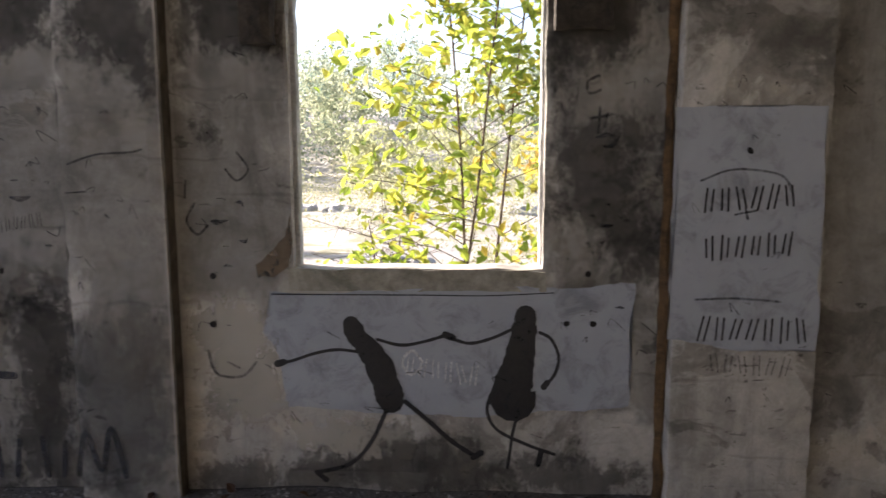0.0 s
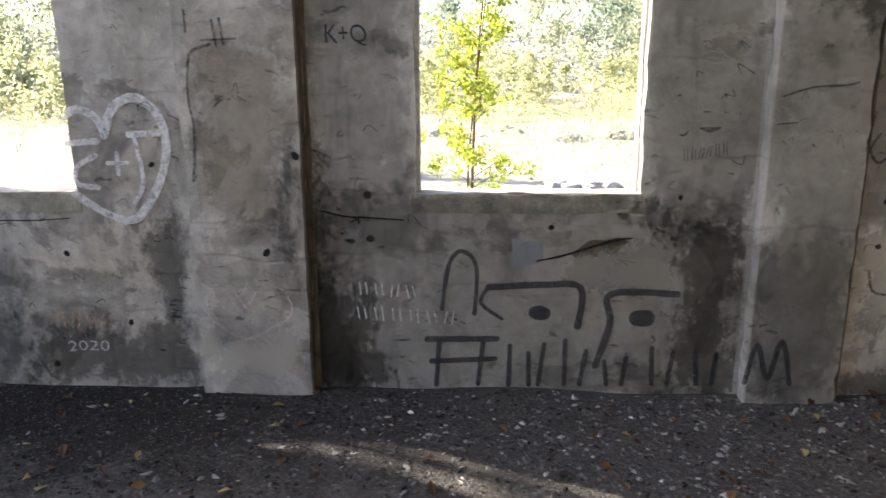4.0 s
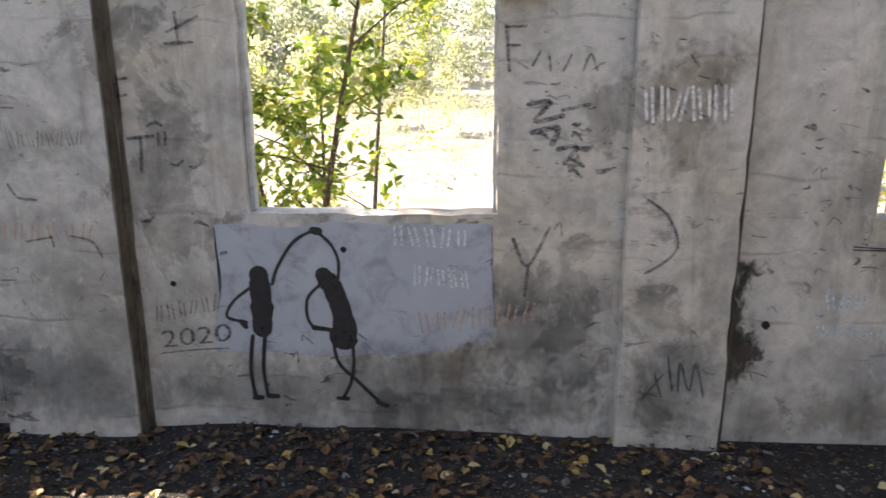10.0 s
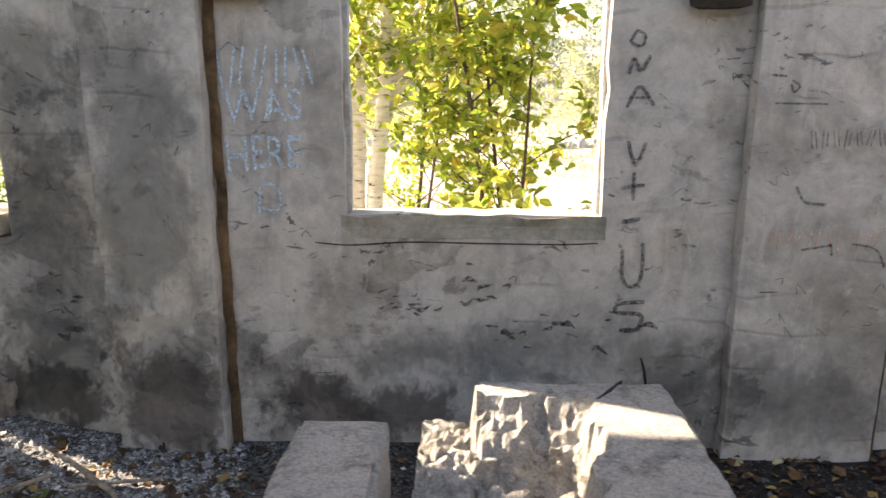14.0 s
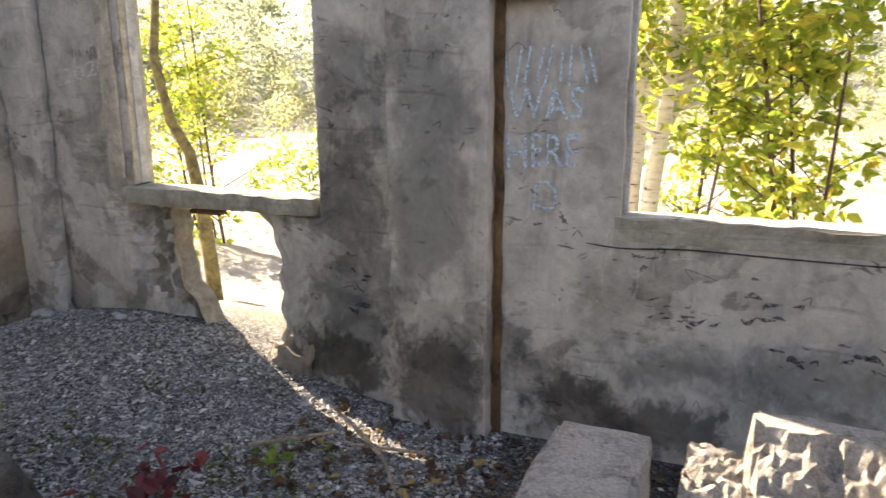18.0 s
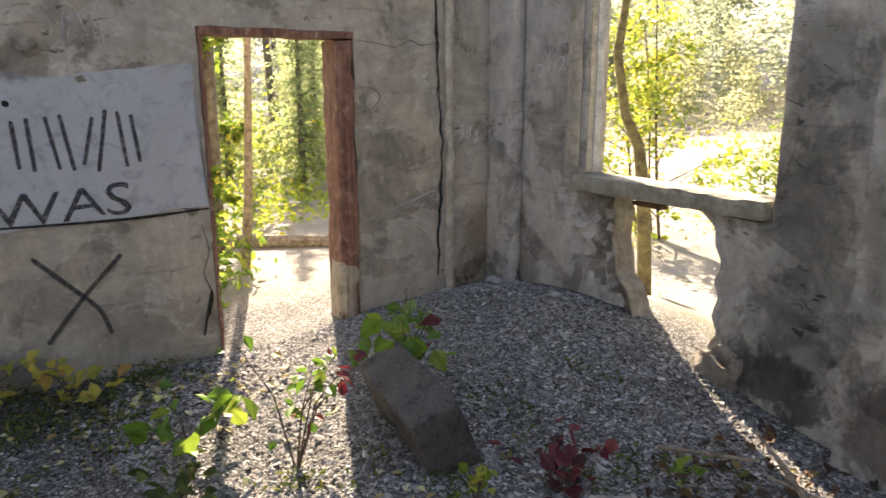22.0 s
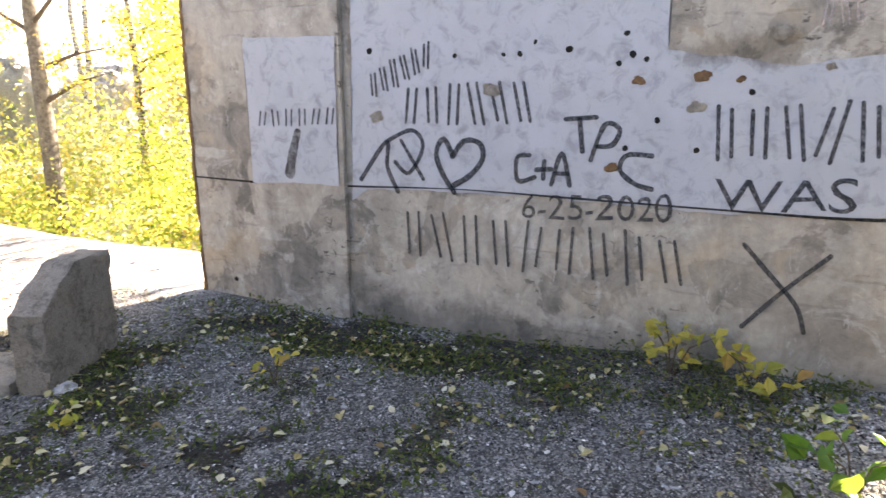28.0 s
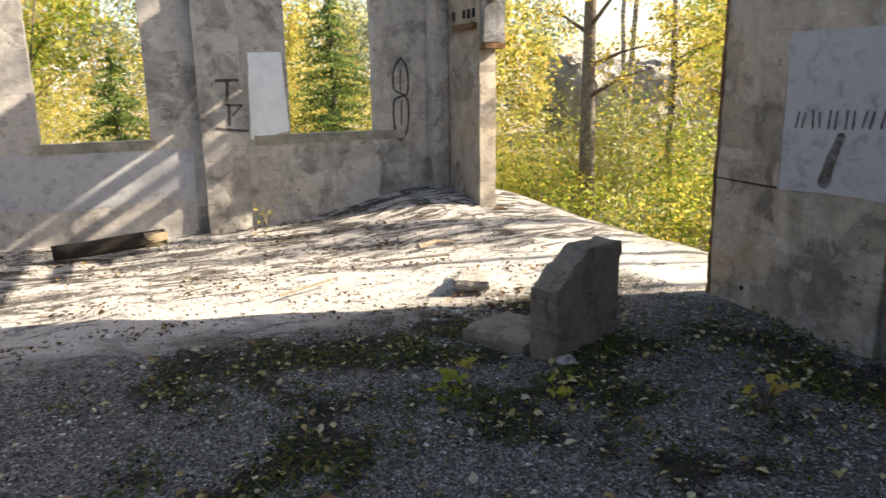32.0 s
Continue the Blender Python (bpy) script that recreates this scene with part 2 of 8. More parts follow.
def wall_mesh(us, zs, thick, is_open, place, uneven=0.003, chip=0.012, flare=None):
    """A wall from a grid of cells; the open ones go right through. place(u, z, d) gives the world point, d = 0 on the inner face."""
    bm = bmesh.new()
    grid = {}
    nu, nz = len(us) - 1, len(zs) - 1
    full = [[not is_open((us[i] + us[i + 1]) / 2, (zs[j] + zs[j + 1]) / 2) for j in range(nz)] for i in range(nu)]

    def solid(i, j):
        return 0 <= i < nu and 0 <= j < nz and full[i][j]

    def vert(i, j, s):
        if (i, j, s) not in grid:
            u, z = us[i], zs[j]
            rim = sum(solid(a, b) for a in (i - 1, i) for b in (j - 1, j)) < 4
            p = Vector((u, z, s))
            du = dz = 0.0
            d = noise.noise(Vector((u * 2.1, z * 2.1, s * 9))) * uneven + noise.noise(Vector((u * 7, z * 7, s * 5))) * uneven * 0.6
            if rim and 0 < i < nu and 0 < j < nz:
                du = noise.noise(Vector((u * 9, z * 9, 3.1))) * chip
                dz = noise.noise(Vector((u * 9, z * 9, 8.7))) * chip
            if flare and s == 0:
                d += flare(u, z)
            grid[i, j, s] = bm.verts.new(place(u + du, z + dz, (thick if s else 0.0) + d))
        return grid[i, j, s]
    for i in range(nu):
        for j in range(nz):
            if not full[i][j]:
                continue
            for s in (0, 1):
                bm.faces.new([vert(i, j, s), vert(i + 1, j, s), vert(i + 1, j + 1, s), vert(i, j + 1, s)])
            for (a, b), (p, q) in (((i - 1, j), ((i, j), (i, j + 1))), ((i + 1, j), ((i + 1, j), (i + 1, j + 1))),
                                   ((i, j - 1), ((i, j), (i + 1, j))), ((i, j + 1), ((i, j + 1), (i + 1, j + 1)))):
                if not solid(a, b):
                    bm.faces.new([vert(*p, 0), vert(*q, 0), vert(*q, 1), vert(*p, 1)])
    bmesh.ops.recalc_face_normals(bm, faces=bm.faces)
    return bm


# ---- the building ----
NORTH, WEST, SOUTH, EAST, TOP, BASE = 3.49, -17.25, -9.35, 4.6, 5.2, -0.5
THICK = 0.17
SILL, HEAD = 1.25, 3.15
NORTH_WINDOWS = [(-0.89, 0.36), (-3.86, -2.62), (-7.02, -5.81), (-10.06, -8.82), (-13.24, -12.03), (-16.27, -14.88)]
PILASTERS = [(0.97, 1.66), (-2.0, -1.48), (-5.13, -4.47), (-8.21, -7.68), (-11.41, -10.68), (-14.40, -13.85)]
SOUTH_WINDOWS = [(-16.18, -14.96), (-13.19, -11.95), (-10.1, -8.86), (-7.05, -5.8), (-3.95, -2.7), (-0.9, 0.35)]
SOUTH_PILASTERS = [(-14.35, -13.78), (-11.3, -10.7), (-8.2, -7.65), (-5.15, -4.5), (-2.05, -1.5), (0.95, 1.6)]


def hole_left(z):
    return -15.97 + 0.38 * max(0.0, (0.78 - z) / 0.55) ** 1.5 + 0.014 * math.sin(z * 27) + 0.03 * noise.noise(Vector((0, 4, z * 12)))


def hole_right(z):
    return -15.17 - 0.10 * max(0.0, (z - 0.85) / 0.25) ** 2 + 0.012 * math.sin(z * 31) + 0.03 * noise.noise(Vector((7, 4, z * 9)))


def hole_shape(u, z):
    """The hole that has been knocked through below the end window's sill."""
    return 0.2 < z < SILL - 0.12 and -15.93 < u < -15.27


def north_place(u, z, d):
    """Bends the wall's grid so that the hole's rim follows its curve."""
    if 0.1 < z < 1.2:
        u += (hole_left(z) + 15.93) * max(0.0, 1 - abs(u + 15.93) / 0.62) + (hole_right(z) + 15.27) * max(0.0, 1 - abs(u + 15.27) / 0.3)
    return u, NORTH + d, z


def north_open(u, z):
    if SILL - 0.12 < z < HEAD and NORTH_WINDOWS[5][0] < u < NORTH_WINDOWS[5][1]:
        return True
    return any(a < u < b and SILL < z < HEAD for a, b in NORTH_WINDOWS) or hole_shape(u, z)


def smooth_step(t):
    t = min(1.0, max(0.0, t))
    return t * t * (3 - 2 * t)


def hole_flare(u, z):
    """Concrete broken away round the hole on the inside."""
    if u > -14.9 or u < -16.8 or z > 1.13:
        return 0.0
    d = -15.93 - u
    if d > 0:
        wide = 0.16 + 0.36 * smooth_step((z - 0.25) / 0.75)
        e = max(0.0, 1 - d / (wide + 0.16 * noise.noise(Vector((u * 5, z * 5, 0))) + 0.06 * noise.noise(Vector((u * 15, z * 15, 4)))))
        return 0.125 * e ** 1.1 + 0.09 * e ** 0.5 * noise.noise(Vector((u * 11, z * 11, 2))) * (e > 0) + 0.05 * e ** 0.5 * noise.noise(Vector((u * 29, z * 29, 5)))
    d = u + 15.27
    if d > 0:
        e = max(0.0, 1 - d / 0.06)
        return 0.02 * e
    return 0.0


us = cuts_of(WEST, -14.6, 0.032, [-15.93, -15.27] + [w for p in NORTH_WINDOWS[5:] for w in p])[:-1] + cuts_of(-14.6, EAST, 0.11, [w for p in NORTH_WINDOWS for w in p])
zs = cuts_of(BASE, 1.3, 0.036, [SILL, SILL - 0.12, 0.2])[:-1] + cuts_of(1.3, TOP, 0.13, [HEAD])
wall_north = part("wall_north", wall_mesh(us, zs, THICK, north_open, north_place, flare=hole_flare), M_NORTH)
wall_north.data.materials.append(M_BROKEN)
for f in wall_north.data.polygons:
    c = f.center
    if -16.2 < c.x < -15.0 and 0.0 < c.z < 1.14 and abs(f.normal.y) < 0.75:
        f.material_index = 1
tagged(wall_north, "weathered grey concrete wall with open windows and graffiti", "wall", kind="structure")

DOOR = (1.27, 2.28, 2.17)
GAP = (-8.16, -3.92)


def west_open(u, z):
    return DOOR[0] < u < DOOR[1] and z < DOOR[2] or GAP[0] < u < GAP[1] and z < 3.85


us = cuts_of(SOUTH, NORTH + THICK, 0.1, [*DOOR[:2], *GAP])
zs = cuts_of(BASE, TOP, 0.1, [DOOR[2], 3.85])
WEST_THICK = 0.24
wall_west = part("wall_west", wall_mesh(us, zs, WEST_THICK, west_open, lambda u, z, d: (WEST - d, u, z), chip=0.016), M_WEST)
tagged(wall_west, "weathered concrete end wall with doorway and wide breach", "wall", kind="structure")

us = cuts_of(WEST - WEST_THICK, EAST, 0.12, [w for p in SOUTH_WINDOWS for w in p])
zs = cuts_of(BASE, TOP, 0.12, [1.2, HEAD])
wall_south = part("wall_south", wall_mesh(us, zs, THICK, lambda u, z: any(a < u < b and 1.2 < z < HEAD for a, b in SOUTH_WINDOWS),
                                          lambda u, z, d: (u, SOUTH - d, z)), M_SOUTH)
tagged(wall_south, "sunlit grey concrete wall with open windows", "wall", kind="structure")
us = cuts_of(SOUTH - THICK, NORTH + THICK, 0.5, [])
wall_east = part("wall_east", wall_mesh(us, cuts_of(BASE, TOP, 0.4, []), 0.2, lambda u, z: False, lambda u, z, d: (EAST + d + 0.003, u, z)), M_WEST)
tagged(wall_east, "plain weathered concrete end wall", "wall", kind="structure")

# unseen slab over the east end, added to darken the bays below
SHADE_ROOF_FROM = -4.3
ceiling = part("ceiling", rough_box((SHADE_ROOF_FROM, SOUTH - THICK, TOP + 0.003), (EAST + 0.2, NORTH + THICK, TOP + 0.25), 0.6, 0.01, 0.02, 3), M_WEST)
tagged(ceiling, "unseen concrete roof slab added to shade the east end", "ceiling", kind="structure")

for k, (a, b) in enumerate(PILASTERS):
    ob = part("pilaster", rough_box((a, NORTH - 0.11, BASE), (b, NORTH - 0.003, TOP), 0.07, 0.0025, 0.012, k), M_NORTH, wall_north)
for k, (a, b) in enumerate(SOUTH_PILASTERS):
    part("pilaster", rough_box((a, SOUTH + 0.003, BASE), (b, SOUTH + 0.13, TOP), 0.1, 0.003, 0.012, k + 9), M_SOUTH, wall_south)
part("pilaster", rough_box((WEST + 0.003, -3.27, BASE), (WEST + 0.06, -2.43, TOP), 0.08, 0.0025, 0.012, 21), M_WEST, wall_west)


# ---- ground ----
def smooth01(a, b, x):
    t = min(1.0, max(0.0, (x - a) / (b - a)))
    return t * t * (3 - 2 * t)


def inside(x, y):
    return WEST < x < EAST and SOUTH < y < NORTH


def ground_z(x, y):
    z = 0.07 + 0.05 * noise.noise(Vector((x * 0.5, y * 0.5, 0))) + 0.03 * noise.noise(Vector((x * 1.7, y * 1.7, 3)))
    # gravel heaped in the corner by the hole
    dx, dy = (x + 16.2) / (1.7 if x < -16.2 else 1.3), (y - 3.4) / 1.6
    z += 0.36 * math.exp(-(dx * dx + dy * dy) * 1.3)
    dx, dy = (x + 16.9) / 1.6, (y + 9.2) / 1.5
    z += 0.34 * math.exp(-(dx * dx + dy * dy) * 1.2)
    # lower floor towards the far wall
    z -= 0.12 * smooth01(-3, -8, y) * (1 - smooth01(-15, -17.5, x) * 0.7)
    if y > NORTH + 0.1:
        z -= 0.25 * smooth01(NORTH, NORTH + 2.5, y)
    z -= 0.7 * smooth01(-18.1, -20.4, x) * smooth01(-2.0, -4.0, y)
    r = math.hypot(x + 6, y + 3)
    if r > 45:
        z += 9 * smooth01(45, 110, r) * smooth01(-5, 12, y)
        z += 5 * smooth01(55, 170, r) * (0.7 + 0.5 * noise.noise(Vector((x * 0.012, y * 0.012, 7))))
        z += 25 * smooth01(170, 700, r)
    elif r > 16:
        z += 0.25 * noise.noise(Vector((x * 0.2, y * 0.2, 1))) * smooth01(16, 25, r)
    return z


def line(lo, hi, step, far):
    a = list(np.arange(lo, hi, step))
    left, d = [lo], step
    while left[-1] > -far:
        d *= 1.25
        left.append(left[-1] - d)
    right, d = [a[-1]], step
    while right[-1] < far:
        d *= 1.25
        right.append(right[-1] + d)
    return left[:0:-1] + a + right[1:]


gx, gy = line(-20.0, 5.5, 0.11, 1500), line(-11.0, 6.0, 0.11, 1500)
gv = [(x, y, ground_z(x, y)) for y in gy for x in gx]
gn = len(gx)
gf = [(j * gn + i, j * gn + i + 1, (j + 1) * gn + i + 1, (j + 1) * gn + i) for j in range(len(gy) - 1) for i in range(gn - 1)]


def bare_gravel(x, y):
    """Where the gravel lies bare, between patches of soil and moss."""
    n = noise.noise(Vector((x * 0.8, y * 0.8, 5))) + 0.55 * noise.noise(Vector((x * 2.3, y * 2.3, 1))) + 0.35 * noise.noise(Vector((x * 6, y * 6, 8)))
    n += 0.16 * smooth01(-14.3, -16.1, x) + 0.3 * smooth01(-14.2, -12.6, x) - 0.06
    return 0.02 + 0.98 * smooth01(-0.4, 0.28, n)


def ground_material():
    m, nt, b = material("ground", 0.95)
    v = place_coords(nt)
    big = noise_tex(nt, v, 0.55, 7, 0.65, 0.6)
    mid = noise_tex(nt, v, 3.2, 8, 0.7, 0.8)
    fine = noise_tex(nt, v, 38, 6, 0.75)
    def pebbles(scale):
        """Random value and roundness of small stones packed side by side."""
        n = nt.nodes.new("ShaderNodeTexVoronoi")
        n.inputs["Scale"].default_value = scale
        nt.links.new(v, n.inputs["Vector"])
        c = nt.nodes.new("ShaderNodeSeparateColor")
        nt.links.new(n.outputs["Color"], c.inputs[0])
        return c.outputs[0], n.outputs["Distance"]

    small, small_d = pebbles(95)
    large, large_d = pebbles(38)
    shade = [(0.0, (0.045, 0.043, 0.040)), (0.45, (0.19, 0.185, 0.175)), (0.85, (0.43, 0.42, 0.40)), (1.0, (0.76, 0.74, 0.71))]
    gravel = mix(nt, ramp(nt, noise_tex(nt, v, 22, 3, 0.6), [(0.52, grey(0)), (0.56, grey(1))]), ramp(nt, small, shade), ramp(nt, large, shade))
    # colour darkens towards each stone's rim, painting shade into the gaps
    gravel = mix(nt, 0.6, gravel, ramp(nt, small_d, [(0.25, grey(1)), (0.6, grey(0.25))]), "MULTIPLY")
    soil = ramp(nt, fine, [(0.3, (0.006, 0.005, 0.004)), (0.55, (0.022, 0.017, 0.013)), (0.74, (0.065, 0.053, 0.044))])
    soil = mix(nt, ramp(nt, small, [(0.93, grey(0)), (0.95, grey(0.8))]), soil, (0.16, 0.145, 0.13))
    moss = ramp(nt, mathn(nt, "ADD", mathn(nt, "MULTIPLY", fine, 0.6), mathn(nt, "MULTIPLY", small, 0.28)), [(0.3, (0.016, 0.016, 0.005)), (0.6, (0.062, 0.060, 0.018)), (0.75, (0.14, 0.125, 0.06))])
    sep = nt.nodes.new("ShaderNodeSeparateXYZ")
    nt.links.new(v, sep.inputs[0])
    x, y = sep.outputs[0], sep.outputs[1]
    # gravel fill at the west end, dark leaf soil along the long wall
    west = nt.nodes.new("ShaderNodeMapRange")
    west.inputs[1].default_value, west.inputs[2].default_value = -12.2, -14.6
    nt.links.new(mathn(nt, "ADD", x, mathn(nt, "MULTIPLY", mathn(nt, "SUBTRACT", mid, 0.5), 2.5)), west.inputs[0])
    col = mix(nt, west.outputs[0], soil, gravel)
    south = nt.nodes.new("ShaderNodeMapRange")
    south.inputs[1].default_value, south.inputs[2].default_value = 0.8, -1.5
    nt.links.new(mathn(nt, "ADD", y, mathn(nt, "MULTIPLY", mathn(nt, "SUBTRACT", mid, 0.5), 2.0)), south.inputs[0])
    # trodden grey dirt away from the long wall
    trod = nt.nodes.new("ShaderNodeMapRange")
    trod.inputs[1].default_value, trod.inputs[2].default_value = 2.75, 1.95
    nt.links.new(mathn(nt, "ADD", y, mathn(nt, "MULTIPLY", mathn(nt, "SUBTRACT", mid, 0.5), 1.6)), trod.inputs[0])
    east = nt.nodes.new("ShaderNodeMapRange")
    east.inputs[1].default_value, east.inputs[2].default_value = -8.2, -6.2
    nt.links.new(x, east.inputs[0])
    dirt = ramp(nt, fine, [(0.3, (0.07, 0.064, 0.058)), (0.55, (0.19, 0.176, 0.16)), (0.74, (0.40, 0.376, 0.347))])
    bay = nt.nodes.new("ShaderNodeMapRange")
    bay.inputs[1].default_value, bay.inputs[2].default_value = -5.2, -2.8
    nt.links.new(mathn(nt, "ADD", x, mathn(nt, "MULTIPLY", mathn(nt, "SUBTRACT", mid, 0.5), 2.0)), bay.inputs[0])
    col = mix(nt, mathn(nt, "MAXIMUM", mathn(nt, "MULTIPLY", trod.outputs[0], east.outputs[0]), mathn(nt, "MULTIPLY", bay.outputs[0], 0.6)), col, dirt)
    bare = nt.nodes.new("ShaderNodeAttribute")
    bare.attribute_name = "bare"
    dark_floor = mix(nt, ramp(nt, mid, [(0.44, grey(0)), (0.58, grey(1))]), soil, moss)
    ragged = mathn(nt, "ADD", bare.outputs["Fac"], mathn(nt, "MULTIPLY", mathn(nt, "SUBTRACT", noise_tex(nt, v, 6.5, 9, 0.72, 0.6), 0.5), 1.7))
    col = mix(nt, south.outputs[0], col, mix(nt, ramp(nt, ragged, [(0.45, grey(0.04)), (0.62, grey(1))]), dark_floor, gravel))
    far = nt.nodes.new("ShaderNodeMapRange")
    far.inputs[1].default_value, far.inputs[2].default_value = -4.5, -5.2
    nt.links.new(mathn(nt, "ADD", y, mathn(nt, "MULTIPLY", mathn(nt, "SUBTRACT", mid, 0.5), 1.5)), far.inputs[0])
    # pale dust raised to near white: the floor's sunlight put into its colour
    sunlit_dust = ramp(nt, fine, [(0.3, (0.52, 0.505, 0.48)), (0.6, (0.82, 0.80, 0.76))])
    litter = noise_tex(nt, place_coords(nt, (1.0, 2.6, 1.0)), 1.6, 9, 0.75, 1.2)
    deep = nt.nodes.new("ShaderNodeMapRange")
    deep.inputs[1].default_value, deep.inputs[2].default_value = -5.5, -6.6
    deep.inputs[3].default_value, deep.inputs[4].default_value = -0.07, 0.02
    nt.links.new(y, deep.inputs[0])
    sunlit_dust = mix(nt, ramp(nt, mathn(nt, "ADD", litter, deep.outputs[0]), [(0.48, grey(0)), (0.56, grey(0.9))]), sunlit_dust, soil)
    patch = ramp(nt, mathn(nt, "ADD", mathn(nt, "MULTIPLY", big, 0.6), mathn(nt, "MULTIPLY", mid, 0.4)), [(0.47, grey(0)), (0.56, grey(1))])
    col = mix(nt, mathn(nt, "MULTIPLY", mathn(nt, "MULTIPLY", patch, 0.35), south.outputs[0]), col, moss)
    # the same dust, whitened to stand for sunshine, lies in the breach
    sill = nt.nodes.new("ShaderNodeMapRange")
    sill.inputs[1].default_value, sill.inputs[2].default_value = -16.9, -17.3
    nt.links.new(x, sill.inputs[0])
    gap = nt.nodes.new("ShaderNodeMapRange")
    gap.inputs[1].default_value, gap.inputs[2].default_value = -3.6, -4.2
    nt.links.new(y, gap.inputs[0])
    col = mix(nt, mathn(nt, "MAXIMUM", far.outputs[0], mathn(nt, "MULTIPLY", sill.outputs[0], gap.outputs[0])), col, sunlit_dust)
    # the open land outside: pale rock waste and dry grass
    out = nt.nodes.new("ShaderNodeMapRange")
    out.inputs[1].default_value, out.inputs[2].default_value = 3.6, 4.4
    nt.links.new(y, out.inputs[0])
    waste = ramp(nt, big, [(0.36, (0.42, 0.40, 0.38)), (0.5, (0.50, 0.475, 0.435)), (0.60, (0.37, 0.35, 0.24)), (0.72, (0.27, 0.28, 0.14))])
    waste = mix(nt, 0.5, waste, ramp(nt, fine, [(0.3, grey(0.4)), (0.7, grey(1))]), "MULTIPLY")
    col = mix(nt, out.outputs[0], col, waste)
    out2 = nt.nodes.new("ShaderNodeMapRange")
    out2.inputs[1].default_value, out2.inputs[2].default_value = -18.0, -18.9
    nt.links.new(x, out2.inputs[0])
    col = mix(nt, out2.outputs[0], col, waste)
    nt.links.new(col, b.inputs["Base Color"])
    bump(nt, b, mathn(nt, "SUBTRACT", mathn(nt, "ADD", fine, mid), mathn(nt, "MULTIPLY", small_d, 0.5)), 1.0, 0.05)
    return m


ground_ob = mesh_part("ground", gv, gf, ground_material(), smooth=True)
ground_ob.data.attributes.new("bare", "FLOAT", "POINT").data.foreach_set("value", [bare_gravel(x, y) if -19 < x < 6 and -12 < y < 4 else 0.5 for x, y, z in gv])
ground = tagged(ground_ob, "gravel and dark leaf-strewn soil with mossy patches", "ground", kind="structure")


# ---- sills, frames and joinery ----
M_WHITEWASH = mottled("pale_jamb_paint", (0.32, 0.32, 0.31), (0.62, 0.62, 0.60), 10, 0.85, 0.5)
M_RUST = mottled("rust_stain", (0.09, 0.045, 0.02), (0.24, 0.14, 0.065), 8, 0.95, 0.6)
M_DARKWOOD = mottled("charred_timber", (0.012, 0.010, 0.008), (0.06, 0.045, 0.03), 14, 0.9, 0.6)
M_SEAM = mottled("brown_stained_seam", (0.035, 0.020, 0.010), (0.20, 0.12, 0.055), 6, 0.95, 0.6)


def grained(name, a, c):
    """Old painted wood with upright grain, worn and flaking."""
    m, nt, b = material(name, 0.8)
    g = noise_tex(nt, place_coords(nt, (14, 14, 0.9)), 2.5, 8, 0.7, 0.6)
    n = noise_tex(nt, place_coords(nt), 9, 8, 0.7, 1.0)
    col = ramp(nt, mathn(nt, "ADD", mathn(nt, "MULTIPLY", g, 0.6), mathn(nt, "MULTIPLY", n, 0.4)), [(0.40, a), (0.58, c)])
    col = mix(nt, ramp(nt, n, [(0.60, grey(0)), (0.64, grey(0.7))]), col, (0.36, 0.30, 0.22))
    nt.links.new(col, b.inputs["Base Color"])
    bump(nt, b, g, 0.7, 0.01)
    return m


M_REDWOOD = grained("red_painted_wood", (0.10, 0.042, 0.030), (0.30, 0.15, 0.10))
M_GREYWOOD = grained("bleached_wood", (0.20, 0.15, 0.10), (0.50, 0.42, 0.31))
M_CREAM = mottled("cream_worn_and_lit_render", (0.30, 0.265, 0.205), (0.60, 0.55, 0.45), 6, 0.92, 0.6)
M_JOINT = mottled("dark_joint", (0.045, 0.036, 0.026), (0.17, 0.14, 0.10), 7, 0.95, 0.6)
# near-black that paints the shade inside holes, pockets and cracks
M_DARK = mottled("dark_hollow", (0.006, 0.005, 0.004), (0.02, 0.017, 0.014), 30, 1.0, 0.2)
M_STEEL = mottled("weathered_sheet_steel", (0.10, 0.10, 0.105), (0.34, 0.35, 0.37), 9, 0.6, 0.2)
def block_concrete(name, dark, light):
    """Coarse cast concrete: speckled, pitted, stained and cracked."""
    m, nt, b = material(name, 0.96)
    v = place_coords(nt)
    a, c, f = noise_tex(nt, v, 5, 9, 0.7, 0.8), noise_tex(nt, v, 24, 8, 0.75, 0.6), noise_tex(nt, v, 95, 5, 0.8)
    col = ramp(nt, mathn(nt, "ADD", mathn(nt, "MULTIPLY", a, 0.55), mathn(nt, "MULTIPLY", c, 0.45)), [(0.38, dark), (0.52, light)])
    col = mix(nt, 0.7, col, ramp(nt, f, [(0.34, grey(0.3)), (0.6, grey(1))]), "MULTIPLY")
    col = mix(nt, ramp(nt, noise_tex(nt, v, 11, 9, 0.8, 2.0), [(0.60, grey(0)), (0.66, grey(0.8))]), col, (0.05, 0.045, 0.04))
    nt.links.new(col, b.inputs["Base Color"])
    bump(nt, b, mathn(nt, "ADD", mathn(nt, "ADD", c, mathn(nt, "MULTIPLY", f, 0.6)), a), 1.0, 0.03)
    return m


M_BLOCK = block_concrete("pale_block_concrete", (0.26, 0.24, 0.215), (0.60, 0.57, 0.52))
M_BLOCK_DARK = block_concrete("damp_block_concrete", (0.11, 0.098, 0.082), (0.30, 0.265, 0.215))
M_DARK_STONE = block_concrete("dark_damp_concrete", (0.06, 0.055, 0.05), (0.19, 0.175, 0.16))
M_FALLEN_BLOCK = block_concrete("weathered_brown_concrete", (0.17, 0.15, 0.125), (0.42, 0.37, 0.30))
M_RUBBLE = block_concrete("crumbled_block_concrete", (0.22, 0.195, 0.165), (0.62, 0.58, 0.52))
